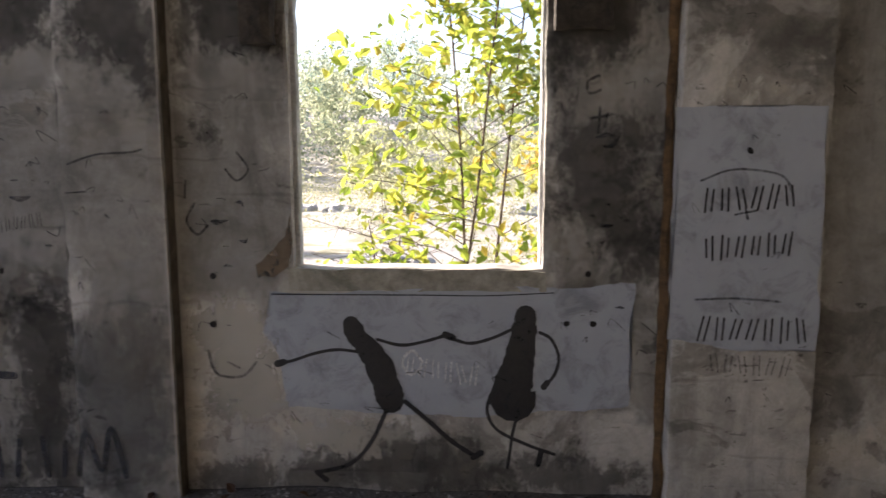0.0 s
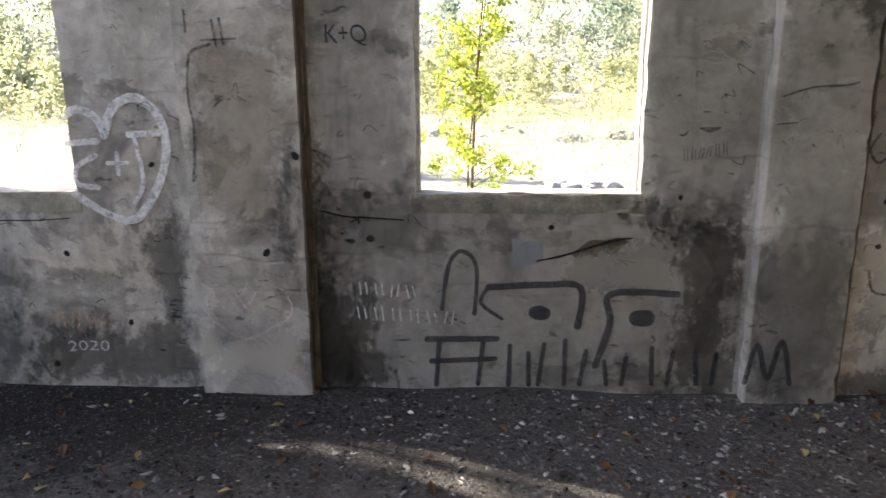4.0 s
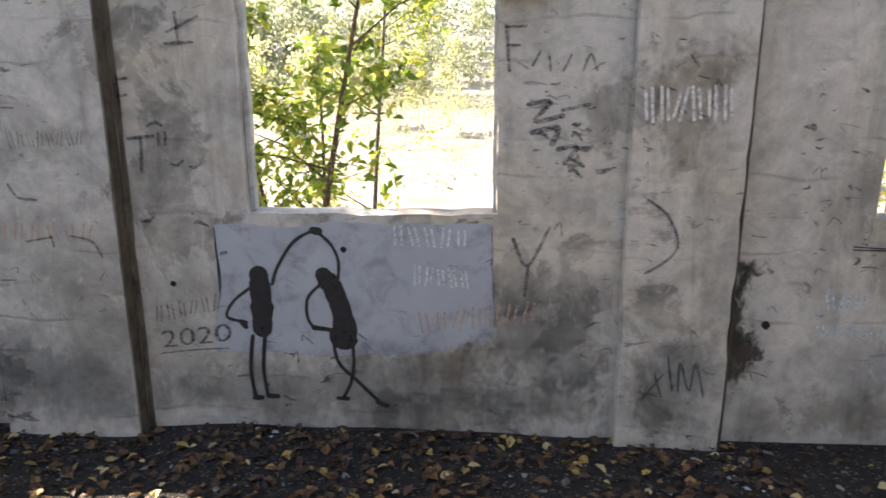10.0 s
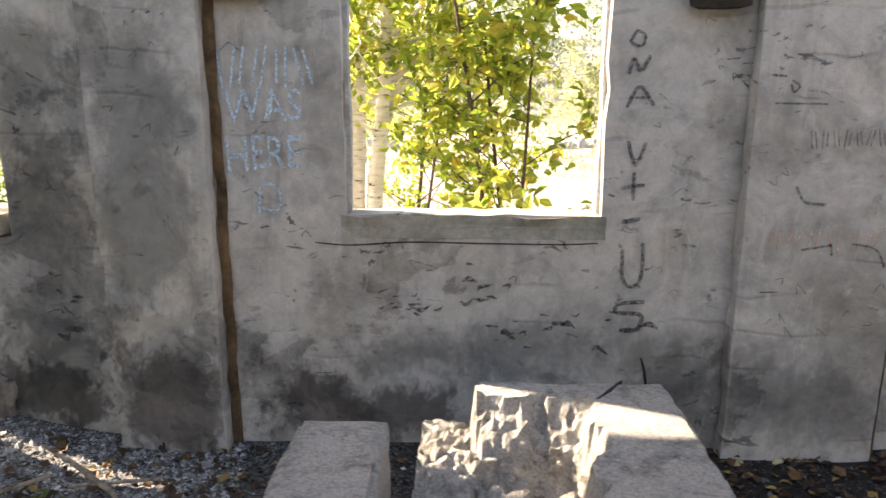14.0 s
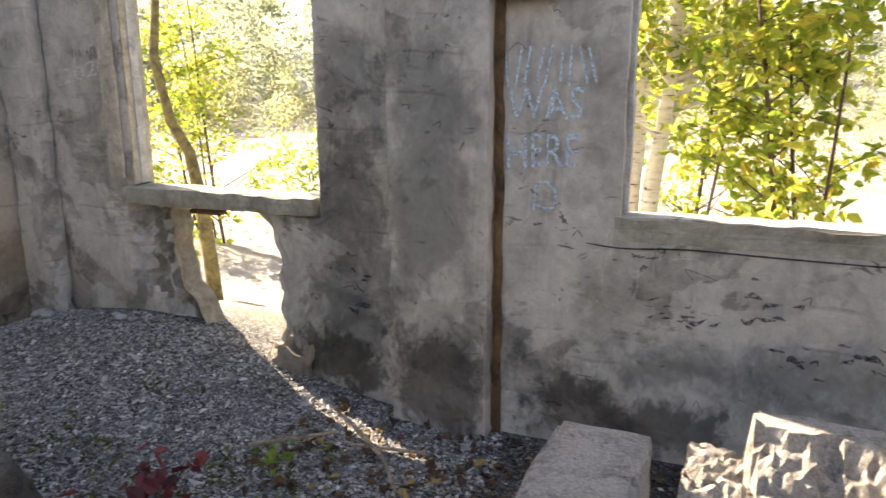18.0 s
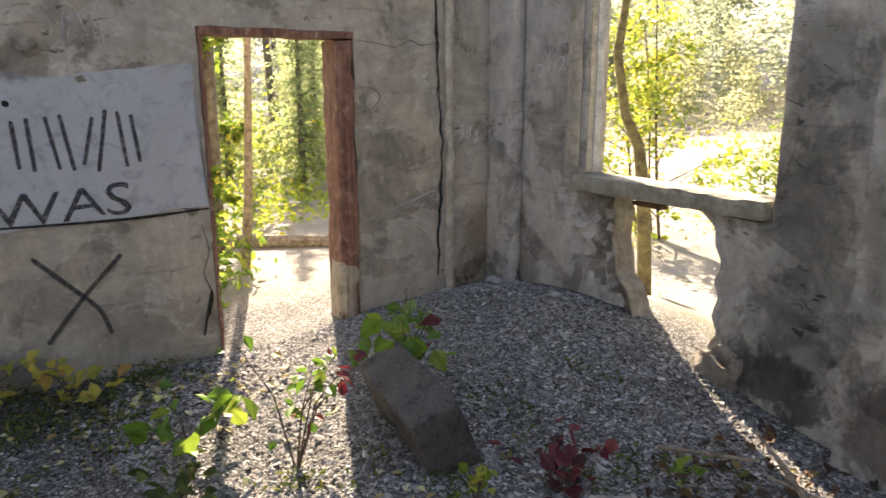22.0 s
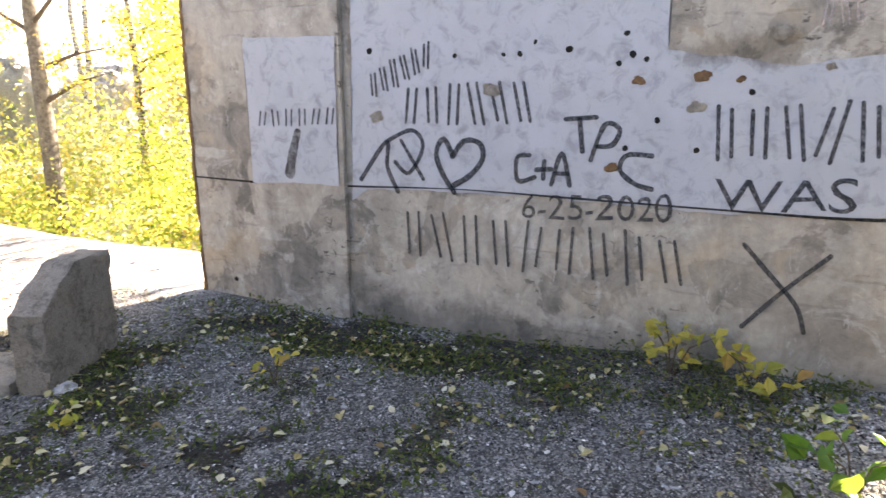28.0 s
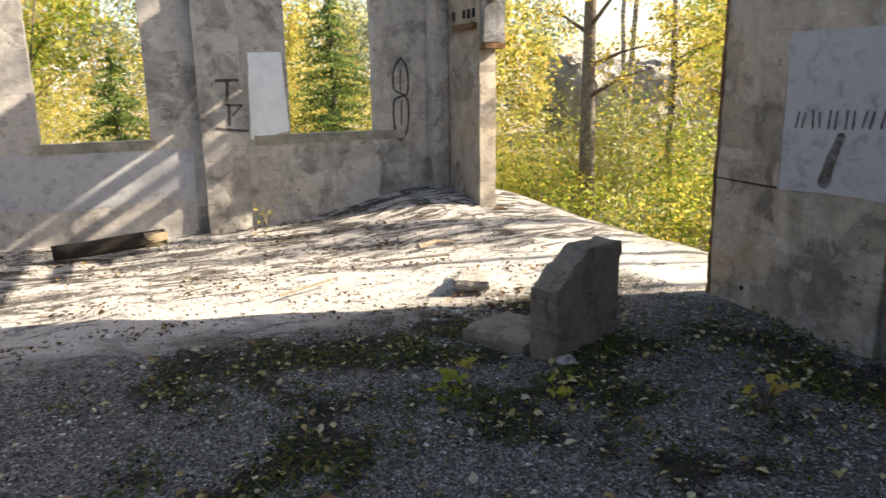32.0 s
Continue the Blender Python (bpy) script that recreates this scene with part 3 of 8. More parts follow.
M_MONUMENT = mottled("smooth_grey_block", (0.038, 0.041, 0.043), (0.11, 0.11, 0.106), 9, 0.85, 0.6)
M_ROCK_RUBBLE = mottled("gravel_stone", (0.24, 0.235, 0.225), (0.52, 0.51, 0.49), 20, 0.95, 0.6)

for k, (a, b) in enumerate(NORTH_WINDOWS):
    if k not in (3, 5):
        part("window_sill", rough_box((a - 0.03, NORTH - 0.0045, SILL - 0.12), (b + 0.03, NORTH + 0.0, SILL + 0.004), 0.06, 0.002, 0.012, k + 30), M_SILL, wall_north,
             "stained concrete sill band")
    part("window_jamb", rough_box((a - 0.004, NORTH + 0.05, SILL + 0.004), (a + 0.028, NORTH + 0.12, HEAD - 0.004), 0.08, 0.004, 0.006, k + 40), M_WHITEWASH, wall_north,
         "pale peeling jamb strip")
    part("window_jamb", rough_box((b - 0.022, NORTH + 0.05, SILL + 0.004), (b + 0.004, NORTH + 0.12, HEAD - 0.004), 0.08, 0.004, 0.006, k + 50), M_WHITEWASH, wall_north)
# the end window keeps its sill as a bare beam over the hole
part("window_sill", rough_box((-16.33, NORTH - 0.055, SILL - 0.118), (-14.895, NORTH + THICK + 0.02, SILL - 0.002), 0.045, 0.006, 0.016, 61), M_SILL, wall_north, "cracked loose concrete sill beam")
part("lath", rough_box((-15.86, NORTH + 0.02, 1.085), (-15.62, NORTH + 0.10, 1.118), 0.04, 0.004, 0.01, 62), M_RUST, wall_north, "rusty lath under the sill")
part("broken_edge", rough_box((-15.30, NORTH - 0.07, 0.05), (-14.98, NORTH + 0.16, 0.40), 0.035, 0.03, 0.07, 63, lambda v: setattr(v.co, "z", v.co.z - 0.7 * max(0.0, -15.12 - v.co.x) + 0.03 * noise.cell(v.co * 9))), M_BROKEN, wall_north, "crumbled concrete lip of the hole")
for k, (a, b) in enumerate(SOUTH_WINDOWS):
    part("window_sill", rough_box((a - 0.45 if k == 0 else a - 0.05, SOUTH - 0.02, 1.07), (b + 0.5 if k == 0 else b + 0.05, SOUTH + 0.02, 1.205), 0.08, 0.003, 0.008, k + 70), M_SILL, wall_south, "dark concrete sill band")

# corner strips where the end wall meets the long wall
part("corner_pilaster", rough_box((WEST + 0.003, NORTH - 0.12, BASE), (-16.92, NORTH - 0.003, TOP), 0.07, 0.005, 0.02, 65), M_NORTH, wall_north)
part("corner_rib", rough_box((WEST + 0.003, 2.985, BASE), (WEST + 0.05, 3.06, TOP), 0.06, 0.007, 0.016, 66), M_CREAM, wall_west, "pale raised rib beside a long crack")
part("corner_rib", rough_box((-16.44, NORTH - 0.03, 1.28), (-16.31, NORTH - 0.003, TOP), 0.06, 0.004, 0.01, 67), M_CREAM, wall_north)
# the cream here paints the sun bounce on the window's side
part("window_reveal", rough_box((-16.272, NORTH + 0.004, SILL), (-16.255, NORTH + THICK - 0.004, HEAD), 0.06, 0.003, 0.006, 69), M_CREAM, wall_north, "side of the end window with sun bounce in its cream colour")
part("corner_pilaster", rough_box((WEST + 0.003, SOUTH + 0.003, BASE), (WEST + 0.28, SOUTH + 0.22, TOP), 0.09, 0.006, 0.02, 68), M_SOUTH, wall_south)

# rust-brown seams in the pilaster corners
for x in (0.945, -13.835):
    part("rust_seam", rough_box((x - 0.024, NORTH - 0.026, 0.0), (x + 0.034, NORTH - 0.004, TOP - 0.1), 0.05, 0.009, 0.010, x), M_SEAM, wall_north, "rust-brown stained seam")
# dark strips that put the shade of the joints into colour
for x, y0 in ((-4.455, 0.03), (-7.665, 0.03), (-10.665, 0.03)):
    part("seam", rough_box((x - 0.013, NORTH - 0.016, 0.0), (x + 0.02, NORTH - 0.004, TOP - 0.1), 0.06, 0.005, 0.006, x), M_JOINT, wall_north, "dark strip with the joint's shade in its colour")

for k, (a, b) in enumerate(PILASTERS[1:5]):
    part("side_strip", rough_box((b + 0.001, NORTH - 0.104, 0.0), (b + 0.006, NORTH - 0.018, TOP - 0.1), 0.05, 0.002, 0.003, k + 77), M_JOINT, wall_north, "dark brown side of the pilaster")
# charred timber stubs beside the window heads; at the first window they model soot
for x0, x1, z0 in ((-8.86, -8.60, 2.27), (-1.10, -0.93, 2.33), (0.38, 0.66, 2.38), (-13.84, -13.55, 2.22), (-11.72, -11.45, 2.17)):
    part("timber_stub", rough_box((x0, NORTH - 0.10, z0), (x1, NORTH - 0.004, z0 + 0.30), 0.05, 0.008, 0.015, x0), M_DARKWOOD, wall_north, "dark charred stub beside the window head")
part("steel_box", rough_box((WEST - 0.33, GAP[0] + 0.004, 2.35), (WEST - 0.02, GAP[0] + 0.10, 3.6), 0.08, 0.003, 0.008, 4), M_STEEL, wall_west, "grey sheet-steel box on the pillar")
part("steel_shelf", rough_box((WEST - 0.31, GAP[0] + 0.004, 2.27), (WEST - 0.0, GAP[0] + 0.16, 2.345), 0.06, 0.003, 0.006, 5), M_RUST, wall_west, "rusty ledge under the box")
part("pillar_ledge", rough_box((WEST + 0.004, -8.85, 2.52), (WEST + 0.10, -8.2, 2.62), 0.06, 0.008, 0.02, 6), M_RUST, wall_west, "broken rust-stained ledge")
for y in (-8.32, -8.47, -8.62, -8.95):
    part("beam_pocket", rough_box((WEST - 0.02, y - 0.045, 2.68), (WEST + 0.012, y + 0.045, 2.80), 0.05, 0.002, 0.004, y), M_DARK, wall_west, "dark square beam pocket")
part("bent_bar", rough_box((WEST - 0.35, -8.12, 0.12), (WEST + 0.05, -7.98, 0.16), 0.06, 0.02, 0.01, 8), M_RUST, wall_west, "bent rusty iron at the pillar foot")

part("edge_iron", rough_box((WEST - 0.05, GAP[1] - 0.03, 0.05), (WEST + 0.012, GAP[1] + 0.012, TOP - 0.2), 0.07, 0.012, 0.01, 7), M_RUST, wall_west, "rust-brown iron edge of the broken wall")
for k, (z, y1, r) in enumerate(((3.62, -4.6, 0.07), (3.30, -5.6, 0.055), (3.02, -6.3, 0.05), (2.86, -7.2, 0.035))):
    part("broken_bar", rough_box((WEST - 0.16 - 0.02 * k, GAP[0] + 0.004, z - r), (WEST - 0.16 + 2 * r, y1, z + r), 0.07, 0.012, 0.02, 140 + k, lambda v: setattr(v.co, "z", v.co.z + 0.06 * noise.noise(Vector((v.co.y * 1.2, k, 0))))), M_BROKEN, wall_west, "broken concrete bar left across the breach")
door_1 = empty("door_1", "empty doorway with a worn red-brown wooden frame", "doorway", "structure", at=(WEST, 1.77, 0))


def set_under(ob, parent):
    ob.parent = parent
    ob.matrix_parent_inverse = Matrix.Translation(-parent.location)
    return ob


set_under(part("door_jamb", rough_box((WEST - 0.22, 2.13, 0.05), (WEST + 0.035, 2.272, 2.12), 0.055, 0.006, 0.014, 81,
                                      lambda v: setattr(v.co, "y", v.co.y + 0.012 * noise.noise(Vector((3, 1, v.co.z * 1.6))))), M_REDWOOD), door_1)
set_under(part("door_jamb_foot", rough_box((WEST - 0.20, 2.115, 0.06), (WEST + 0.045, 2.28, 0.62), 0.045, 0.012, 0.03, 82), M_GREYWOOD), door_1)
set_under(part("door_jamb", rough_box((WEST - 0.20, 1.268, 0.02), (WEST + 0.02, 1.30, 2.12), 0.05, 0.006, 0.008, 83), M_REDWOOD), door_1)
set_under(part("door_head", rough_box((WEST - 0.22, 1.268, 2.12), (WEST + 0.035, 2.28, 2.175), 0.05, 0.005, 0.008, 84), M_REDWOOD), door_1)


# ---- blocks and fallen concrete ----
def solid(name, bm, mat, label, category, at, rz=0.0, rx=0.0, ry=0.0):
    ob = part(name, bm, mat)
    ob.matrix_world = pose(*at, rx, ry, rz)
    return tagged(ob, label, category)


def taper(v):
    """A battered machine footing: narrow at the top, stepped near the head."""
    k = min(1.0, max(0.0, v.co.z / 0.62))
    v.co.x *= 1 - 0.42 * k
    v.co.y = v.co.y * (1 - 0.50 * k) + 0.06 * k


footing = solid("machine_footing", rough_box((-0.28, -0.32, -0.15), (0.28, 0.32, 0.56), 0.06, 0.006, 0.015, 90, taper), M_MONUMENT,
                "tapered grey concrete footing with blue chalk writing", "concrete block", (-6.65, 2.55, 0.1))
part("cap", rough_box((-0.15, 0.10, 0.55), (0.15, 0.2, 0.585), 0.045, 0.006, 0.012, 91), M_BLOCK_DARK, footing, "pale worn cap strip")
part("bolt_socket", rough_box((-0.045, -0.05, 0.55), (0.045, 0.03, 0.566), 0.03, 0.004, 0.01, 92), M_DARK, footing, "dark bolt socket")


def crater(x, y):
    """How deep the top of the block is broken down at a place: a flat band left at the back and along one side, a crumbled slope, a hollow, a low ledge."""
    edge = 0.14 + 0.05 * noise.noise(Vector((x * 6, 0, 1))) + 0.02 * noise.cell(Vector((x * 14, 0, 2)))
    side = 0.07 + 0.07 * noise.noise(Vector((0, y * 5, 4))) + 0.012 * noise.cell(Vector((0, y * 13, 2))) - 0.25 * max(0.0, -0.2 - y)
    if x < -0.33 + 0.04 * noise.noise(Vector((y * 9, 0, 3))):
        return 0.20 + 0.02 * noise.noise(Vector((x * 9, y * 9, 0)))
    if y > edge or x > side:
        return 0.0
    a, b = (edge - y), (side - x)
    dip = 0.05 * min(1.0, a / 0.02) + min(0.30, 0.75 * a) * min(1.0, b / 0.05)
    if math.hypot((x + 0.14) / 0.20, (y + 0.06) / 0.06) < 1:
        dip += 0.09
    return dip


def eaten(v):
    """The middle of the block is broken down to angular rubble."""
    dip = crater(v.co.x, v.co.y)
    p = Vector((v.co.x + 0.6 * v.co.y, v.co.y - 0.5 * v.co.x, 0))
    if dip:
        v.co.z = min(v.co.z, 0.02 - dip) - (v.co.z > -dip - 0.15) * (0.020 * noise.cell(p * 13) + 0.018 * noise.cell(p * 27 + Vector((3.3, 1.7, 0))) + 0.012 * noise.noise(p * 40))
    elif v.co.z < -0.02:
        v.co.x += 0.012 * noise.cell(v.co * 9) - 0.006
        v.co.y += 0.02 * noise.cell(v.co * 8) - 0.01
    else:
        v.co.z -= 0.008 * max(0.0, noise.cell(p * 7) - 0.6) + 0.006 * noise.noise(p * 9) + 0.05 * max(0.0, 0.05 - v.co.y) * 0.6


broken_block = solid("broken_footing", rough_box((-0.53, -0.60, -0.72), (0.39, 0.29, 0.0), 0.02, 0.006, 0.018, 93, eaten), [M_BLOCK, M_RUBBLE],
                     "pale broken concrete footing with a crumbled crater", "concrete block", (-12.30, 2.42, 0.76))
for f in broken_block.data.polygons:
    if f.center.z < -0.03 and crater(f.center.x, f.center.y) > 0:
        f.material_index = 1
for k in range(150):
    q = random.Random(k)
    x, y, r = q.uniform(-0.33, 0.08), q.uniform(-0.56, 0.1), q.uniform(0.008, 0.032)
    if crater(x, y) < 0.05:
        continue
    lump = rough_box((-r, -r * 0.8, -r * 0.6), (r, r * 0.8, r * 0.6), r * 0.9, r * 0.2, r * 0.35, k + 400)
    lump.transform(Matrix.Translation((x, y, -crater(x, y) - 0.015)) @ Matrix.Rotation(q.uniform(0, 6), 4, "Z") @ Matrix.Rotation(q.uniform(-0.6, 0.6), 4, "X"))
    part("broken_lump", lump, (M_BLOCK, M_RUBBLE, M_BLOCK_DARK)[k % 3], broken_block)
part("crack", rough_box((0.10, 0.13, -0.012), (0.112, 0.288, 0.0045), 0.02, 0.006, 0.002, 420, lambda v: setattr(v.co, "x", v.co.x + 0.75 * (v.co.y - 0.13))), M_DARK, broken_block, "dark crack across the block")
slab = solid("leaning_slab", rough_box((-0.16, -0.50, -0.72), (0.155, 0.27, 0.0), 0.025, 0.008, 0.022, 94), M_BLOCK,
             "pale cracked concrete beam end beside the footing", "concrete block", (-13.07, 2.09, 0.765), rx=1)


def slanted(v):
    if v.co.z > 0.3:
        v.co.z += 0.21 * min(1.0, max(0.0, v.co.x / 0.42)) - 0.05 * max(0.0, v.co.x - 0.6)


fallen = empty("fallen_block", "upright broken concrete block with a flat toe, on gravel", "concrete block", at=(-15.33, -3.27, 0.08))
fallen.rotation_euler = (0, 0, radians(204))
part("upright_slab", rough_box((0.0, 0.0, -0.1), (0.84, 0.21, 0.46), 0.03, 0.014, 0.012, 95, slanted), M_FALLEN_BLOCK, fallen)
part("toe_slab", rough_box((-0.02, 0.236, -0.14), (0.52, 0.80, 0.055), 0.05, 0.012, 0.03, 96), M_FALLEN_BLOCK, fallen, "low broken toe of the block")

prism = solid("tilted_stone", rough_box((-0.13, -0.34, -0.30), (0.12, 0.32, 0.22), 0.03, 0.014, 0.012, 97), M_DARK_STONE,
              "dark tilted concrete block in the gravel heap", "concrete block", (-15.50, 1.78, 0.28), rz=-96, ry=24, rx=-8)
flat_white = solid("white_slab", rough_box((-0.30, -0.17, -0.06), (0.30, 0.17, 0.05), 0.05, 0.01, 0.03, 98), M_BLOCK,
                   "sunlit flat pale concrete slab on the floor", "concrete slab", (-15.68, -5.18, 0.10), rz=60, ry=-6)
solid("flat_slab", rough_box((-0.33, -0.10, -0.05), (0.33, 0.10, 0.05), 0.05, 0.008, 0.02, 99), M_BLOCK, "flat pale slab half sunk in the leaf soil", "concrete slab", (-14.25, 1.98, 0.2), rz=-25)
solid("flat_stone", rough_box((-0.09, -0.06, -0.03), (0.09, 0.06, 0.02), 0.03, 0.01, 0.02, 101), M_BLOCK_DARK, "flat grey stone on the leaf soil", "stone", (-8.3, 2.6, 0.11), rz=12)
for k, (x, y, s) in enumerate(((-15.38, -3.22, 0.07), (-17.0, 3.28, 0.07), (-16.85, 3.22, 0.05), (-17.1, 2.9, 0.05), (-16.3, 3.3, 0.05), (-15.2, -4.5, 0.06))):
    solid("loose_stone", rough_box((-s, -s * 0.8, -s * 0.5), (s, s * 0.8, s * 0.5), s * 0.6, s * 0.15, s * 0.5, 110 + k), M_ROCK_RUBBLE, "loose pale stone on the gravel", "stone", (x, y, ground_z(x, y) + s * 0.3), rz=k * 40)


def tube(points, radii, sides=8, wobble=0.0):
    """A bent, tapering round bar through the points."""
    bm = bmesh.new()
    rings = []
    up = Vector((0.03, 0.05, 1)).normalized()
    for i, p in enumerate(points):
        d = (Vector(points[min(i + 1, len(points) - 1)]) - Vector(points[max(i - 1, 0)])).normalized()
        s = d.cross(up)
        if s.length < 0.2:
            s = d.cross(Vector((1, 0, 0)))
        s.normalize()
        t = s.cross(d)
        ring = []
        for k in range(sides):
            a = 2 * math.pi * k / sides
            r = radii[i] * (1 + wobble * noise.noise(Vector(p) * 5 + Vector((math.cos(a), math.sin(a), 0))))
            ring.append(bm.verts.new(Vector(p) + (s * math.cos(a) + t * math.sin(a)) * r))
        rings.append(ring)
    for a, b in zip(rings, rings[1:]):
        for k in range(sides):
            bm.faces.new([a[k], a[(k + 1) % sides], b[(k + 1) % sides], b[k]])
    bm.faces.new(rings[0][::-1])
    bm.faces.new(rings[-1])
    return bm


M_BARK = mottled("dark_bark", (0.006, 0.005, 0.004), (0.030, 0.022, 0.016), 18, 0.95, 1.0)
M_CUT = mottled("cut_wood", (0.36, 0.26, 0.15), (0.6, 0.48, 0.32), 16, 0.85, 0.4)
log = tagged(part("log", tube([(-12.02, -8.32, 0.06), (-12.4, -8.36, 0.09), (-12.9, -8.44, 0.10), (-13.2, -8.5, 0.11)], [0.075, 0.085, 0.08, 0.085], 18, 0.45), M_BARK, smooth=True),
             "dark fallen log lying by the wall", "log")
part("cut_end", tube([(-12.97, -8.453, 0.103), (-13.1, -8.478, 0.106), (-13.215, -8.502, 0.11)], [0.086, 0.092, 0.088], 16, 0.2), M_CUT, log, "pale stripped and sawn end", True)
M_STICK = mottled("weathered_stick", (0.12, 0.09, 0.06), (0.42, 0.35, 0.26), 20, 0.9, 0.5)
for k, (pts, r) in enumerate((([(-14.42, 3.0, 0.2), (-14.15, 2.82, 0.17), (-13.98, 2.62, 0.15)], 0.014), ([(-14.6, 3.1, 0.22), (-14.3, 2.95, 0.17)], 0.009),
                              ([(-15.75, -6.7, 0.08), (-16.0, -6.8, 0.10), (-16.2, -6.75, 0.08)], 0.03), ([(-14.0, -5.6, 0.06), (-14.6, -5.9, 0.07)], 0.012),
                              ([(-15.9, -6.2, 0.08), (-15.2, -6.3, 0.07)], 0.01), ([(-14.35, 2.85, 0.18), (-14.0, 2.95, 0.16)], 0.008),
                              ([(-10.3, 2.5, 0.11), (-10.1, 2.75, 0.12)], 0.006), ([(-14.7, 2.55, 0.25), (-14.45, 2.9, 0.2)], 0.01))):
    tagged(part("stick", tube(pts, [r, r * 0.9, r * 0.6][:len(pts)], 6, 0.3), M_STICK), "dry broken stick on the ground", "stick", "sticks on the floor")


# ---- paint, chalk and stains on the walls ----
def paint(name, color, cover, scale=40, rough=0.8, lo=0.35, hi=0.6):
    """A worn coat: it covers the concrete only in part."""
    m, nt, b = material(name, rough)
    v = place_coords(nt)
    n = noise_tex(nt, v, scale, 6, 0.7, 0.6)
    col = mix(nt, 0.32, color, ramp(nt, noise_tex(nt, v, 3.5, 7, 0.7, 0.25), [(0.3, grey(0.6)), (0.65, grey(1))]), "MULTIPLY")
    nt.links.new(col, b.inputs["Base Color"])
    clear = nt.nodes.new("ShaderNodeBsdfTransparent")
    sh = nt.nodes.new("ShaderNodeMixShader")
    fac = ramp(nt, n, [(lo, grey(cover[0])), (hi, grey(cover[1]))])
    nt.links.new(fac, sh.inputs[0])
    nt.links.new(clear.outputs[0], sh.inputs[1])
    nt.links.new(b.outputs[0], sh.inputs[2])
    nt.links.new(sh.outputs[0], nt.nodes["Material Output"].inputs["Surface"])
    return m


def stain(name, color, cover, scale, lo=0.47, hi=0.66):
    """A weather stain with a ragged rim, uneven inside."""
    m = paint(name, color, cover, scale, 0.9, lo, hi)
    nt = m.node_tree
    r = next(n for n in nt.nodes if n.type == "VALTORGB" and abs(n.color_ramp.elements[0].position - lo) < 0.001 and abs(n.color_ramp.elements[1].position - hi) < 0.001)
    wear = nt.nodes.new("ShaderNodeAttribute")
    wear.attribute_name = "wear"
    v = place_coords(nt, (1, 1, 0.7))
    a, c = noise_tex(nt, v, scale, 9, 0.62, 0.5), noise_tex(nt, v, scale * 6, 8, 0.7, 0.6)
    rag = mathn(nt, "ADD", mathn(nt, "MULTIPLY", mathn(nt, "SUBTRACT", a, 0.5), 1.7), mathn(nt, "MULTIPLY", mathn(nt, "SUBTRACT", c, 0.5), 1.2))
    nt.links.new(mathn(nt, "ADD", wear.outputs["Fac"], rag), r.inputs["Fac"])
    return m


M_GREYPAINT = paint("grey_blue_paint", (0.355, 0.378, 0.415), (0.6, 0.95), 7, 0.75, 0.3, 0.5)
M_WHITEPAINT = paint("white_paint", (0.42, 0.437, 0.465), (0.62, 0.95), 9, 0.75, 0.3, 0.5)
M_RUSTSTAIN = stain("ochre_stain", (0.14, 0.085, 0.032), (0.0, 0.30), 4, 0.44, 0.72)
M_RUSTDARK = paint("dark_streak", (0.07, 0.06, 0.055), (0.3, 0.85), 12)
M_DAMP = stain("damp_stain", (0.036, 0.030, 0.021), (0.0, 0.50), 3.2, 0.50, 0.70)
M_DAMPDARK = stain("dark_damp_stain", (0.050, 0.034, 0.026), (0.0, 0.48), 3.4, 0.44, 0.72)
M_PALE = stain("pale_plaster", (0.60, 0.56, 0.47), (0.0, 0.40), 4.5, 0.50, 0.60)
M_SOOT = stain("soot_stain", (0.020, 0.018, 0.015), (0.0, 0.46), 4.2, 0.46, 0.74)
M_BLACKPAINT = paint("black_paint", (0.012, 0.011, 0.012), (0.85, 1.0), 30, 0.6)
M_SPRAY = paint("black_spray", (0.03, 0.03, 0.034), (0.4, 0.9), 45, 0.7, 0.3, 0.58)
M_WHITESPRAY = paint("white_spray", (0.72, 0.72, 0.71), (0.25, 0.85), 30, 0.8, 0.3, 0.6)
M_BLUEWHITE = paint("blue_white_paint", (0.80, 0.85, 0.90), (0.9, 1.0), 12, 0.7)
M_CHALK = paint("white_chalk", (0.78, 0.79, 0.78), (0.2, 0.9), 90, 0.95)
M_CHALKDIM = paint("faint_chalk", (0.7, 0.68, 0.64), (0.0, 0.45), 60, 0.95)
M_BLUECHALK = paint("blue_chalk", (0.55, 0.70, 0.82), (0.2, 0.9), 90, 0.95)
M_ORANGECHALK = paint("orange_chalk", (0.68, 0.44, 0.30), (0.1, 0.75), 90, 0.95)
M_PINKCHALK = paint("pink_chalk", (0.66, 0.52, 0.52), (0.0, 0.5), 60, 0.95)
M_PENCIL = paint("thin_black_marks", (0.03, 0.03, 0.032), (0.1, 0.8), 70, 0.9)
M_CRACK = paint("crack_shadow_gap", (0.012, 0.010, 0.008), (0.7, 1.0), 30, 1.0)
M_CHIP = paint("broken_brown_concrete", (0.16, 0.12, 0.08), (0.6, 1.0), 14, 0.95)
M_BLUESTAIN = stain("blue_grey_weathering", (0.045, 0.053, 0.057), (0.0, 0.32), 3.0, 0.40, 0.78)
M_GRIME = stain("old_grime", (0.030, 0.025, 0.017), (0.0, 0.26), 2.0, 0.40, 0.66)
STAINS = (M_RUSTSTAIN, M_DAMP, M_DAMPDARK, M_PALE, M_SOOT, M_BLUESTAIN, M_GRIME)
LAYER = {"count": 0}
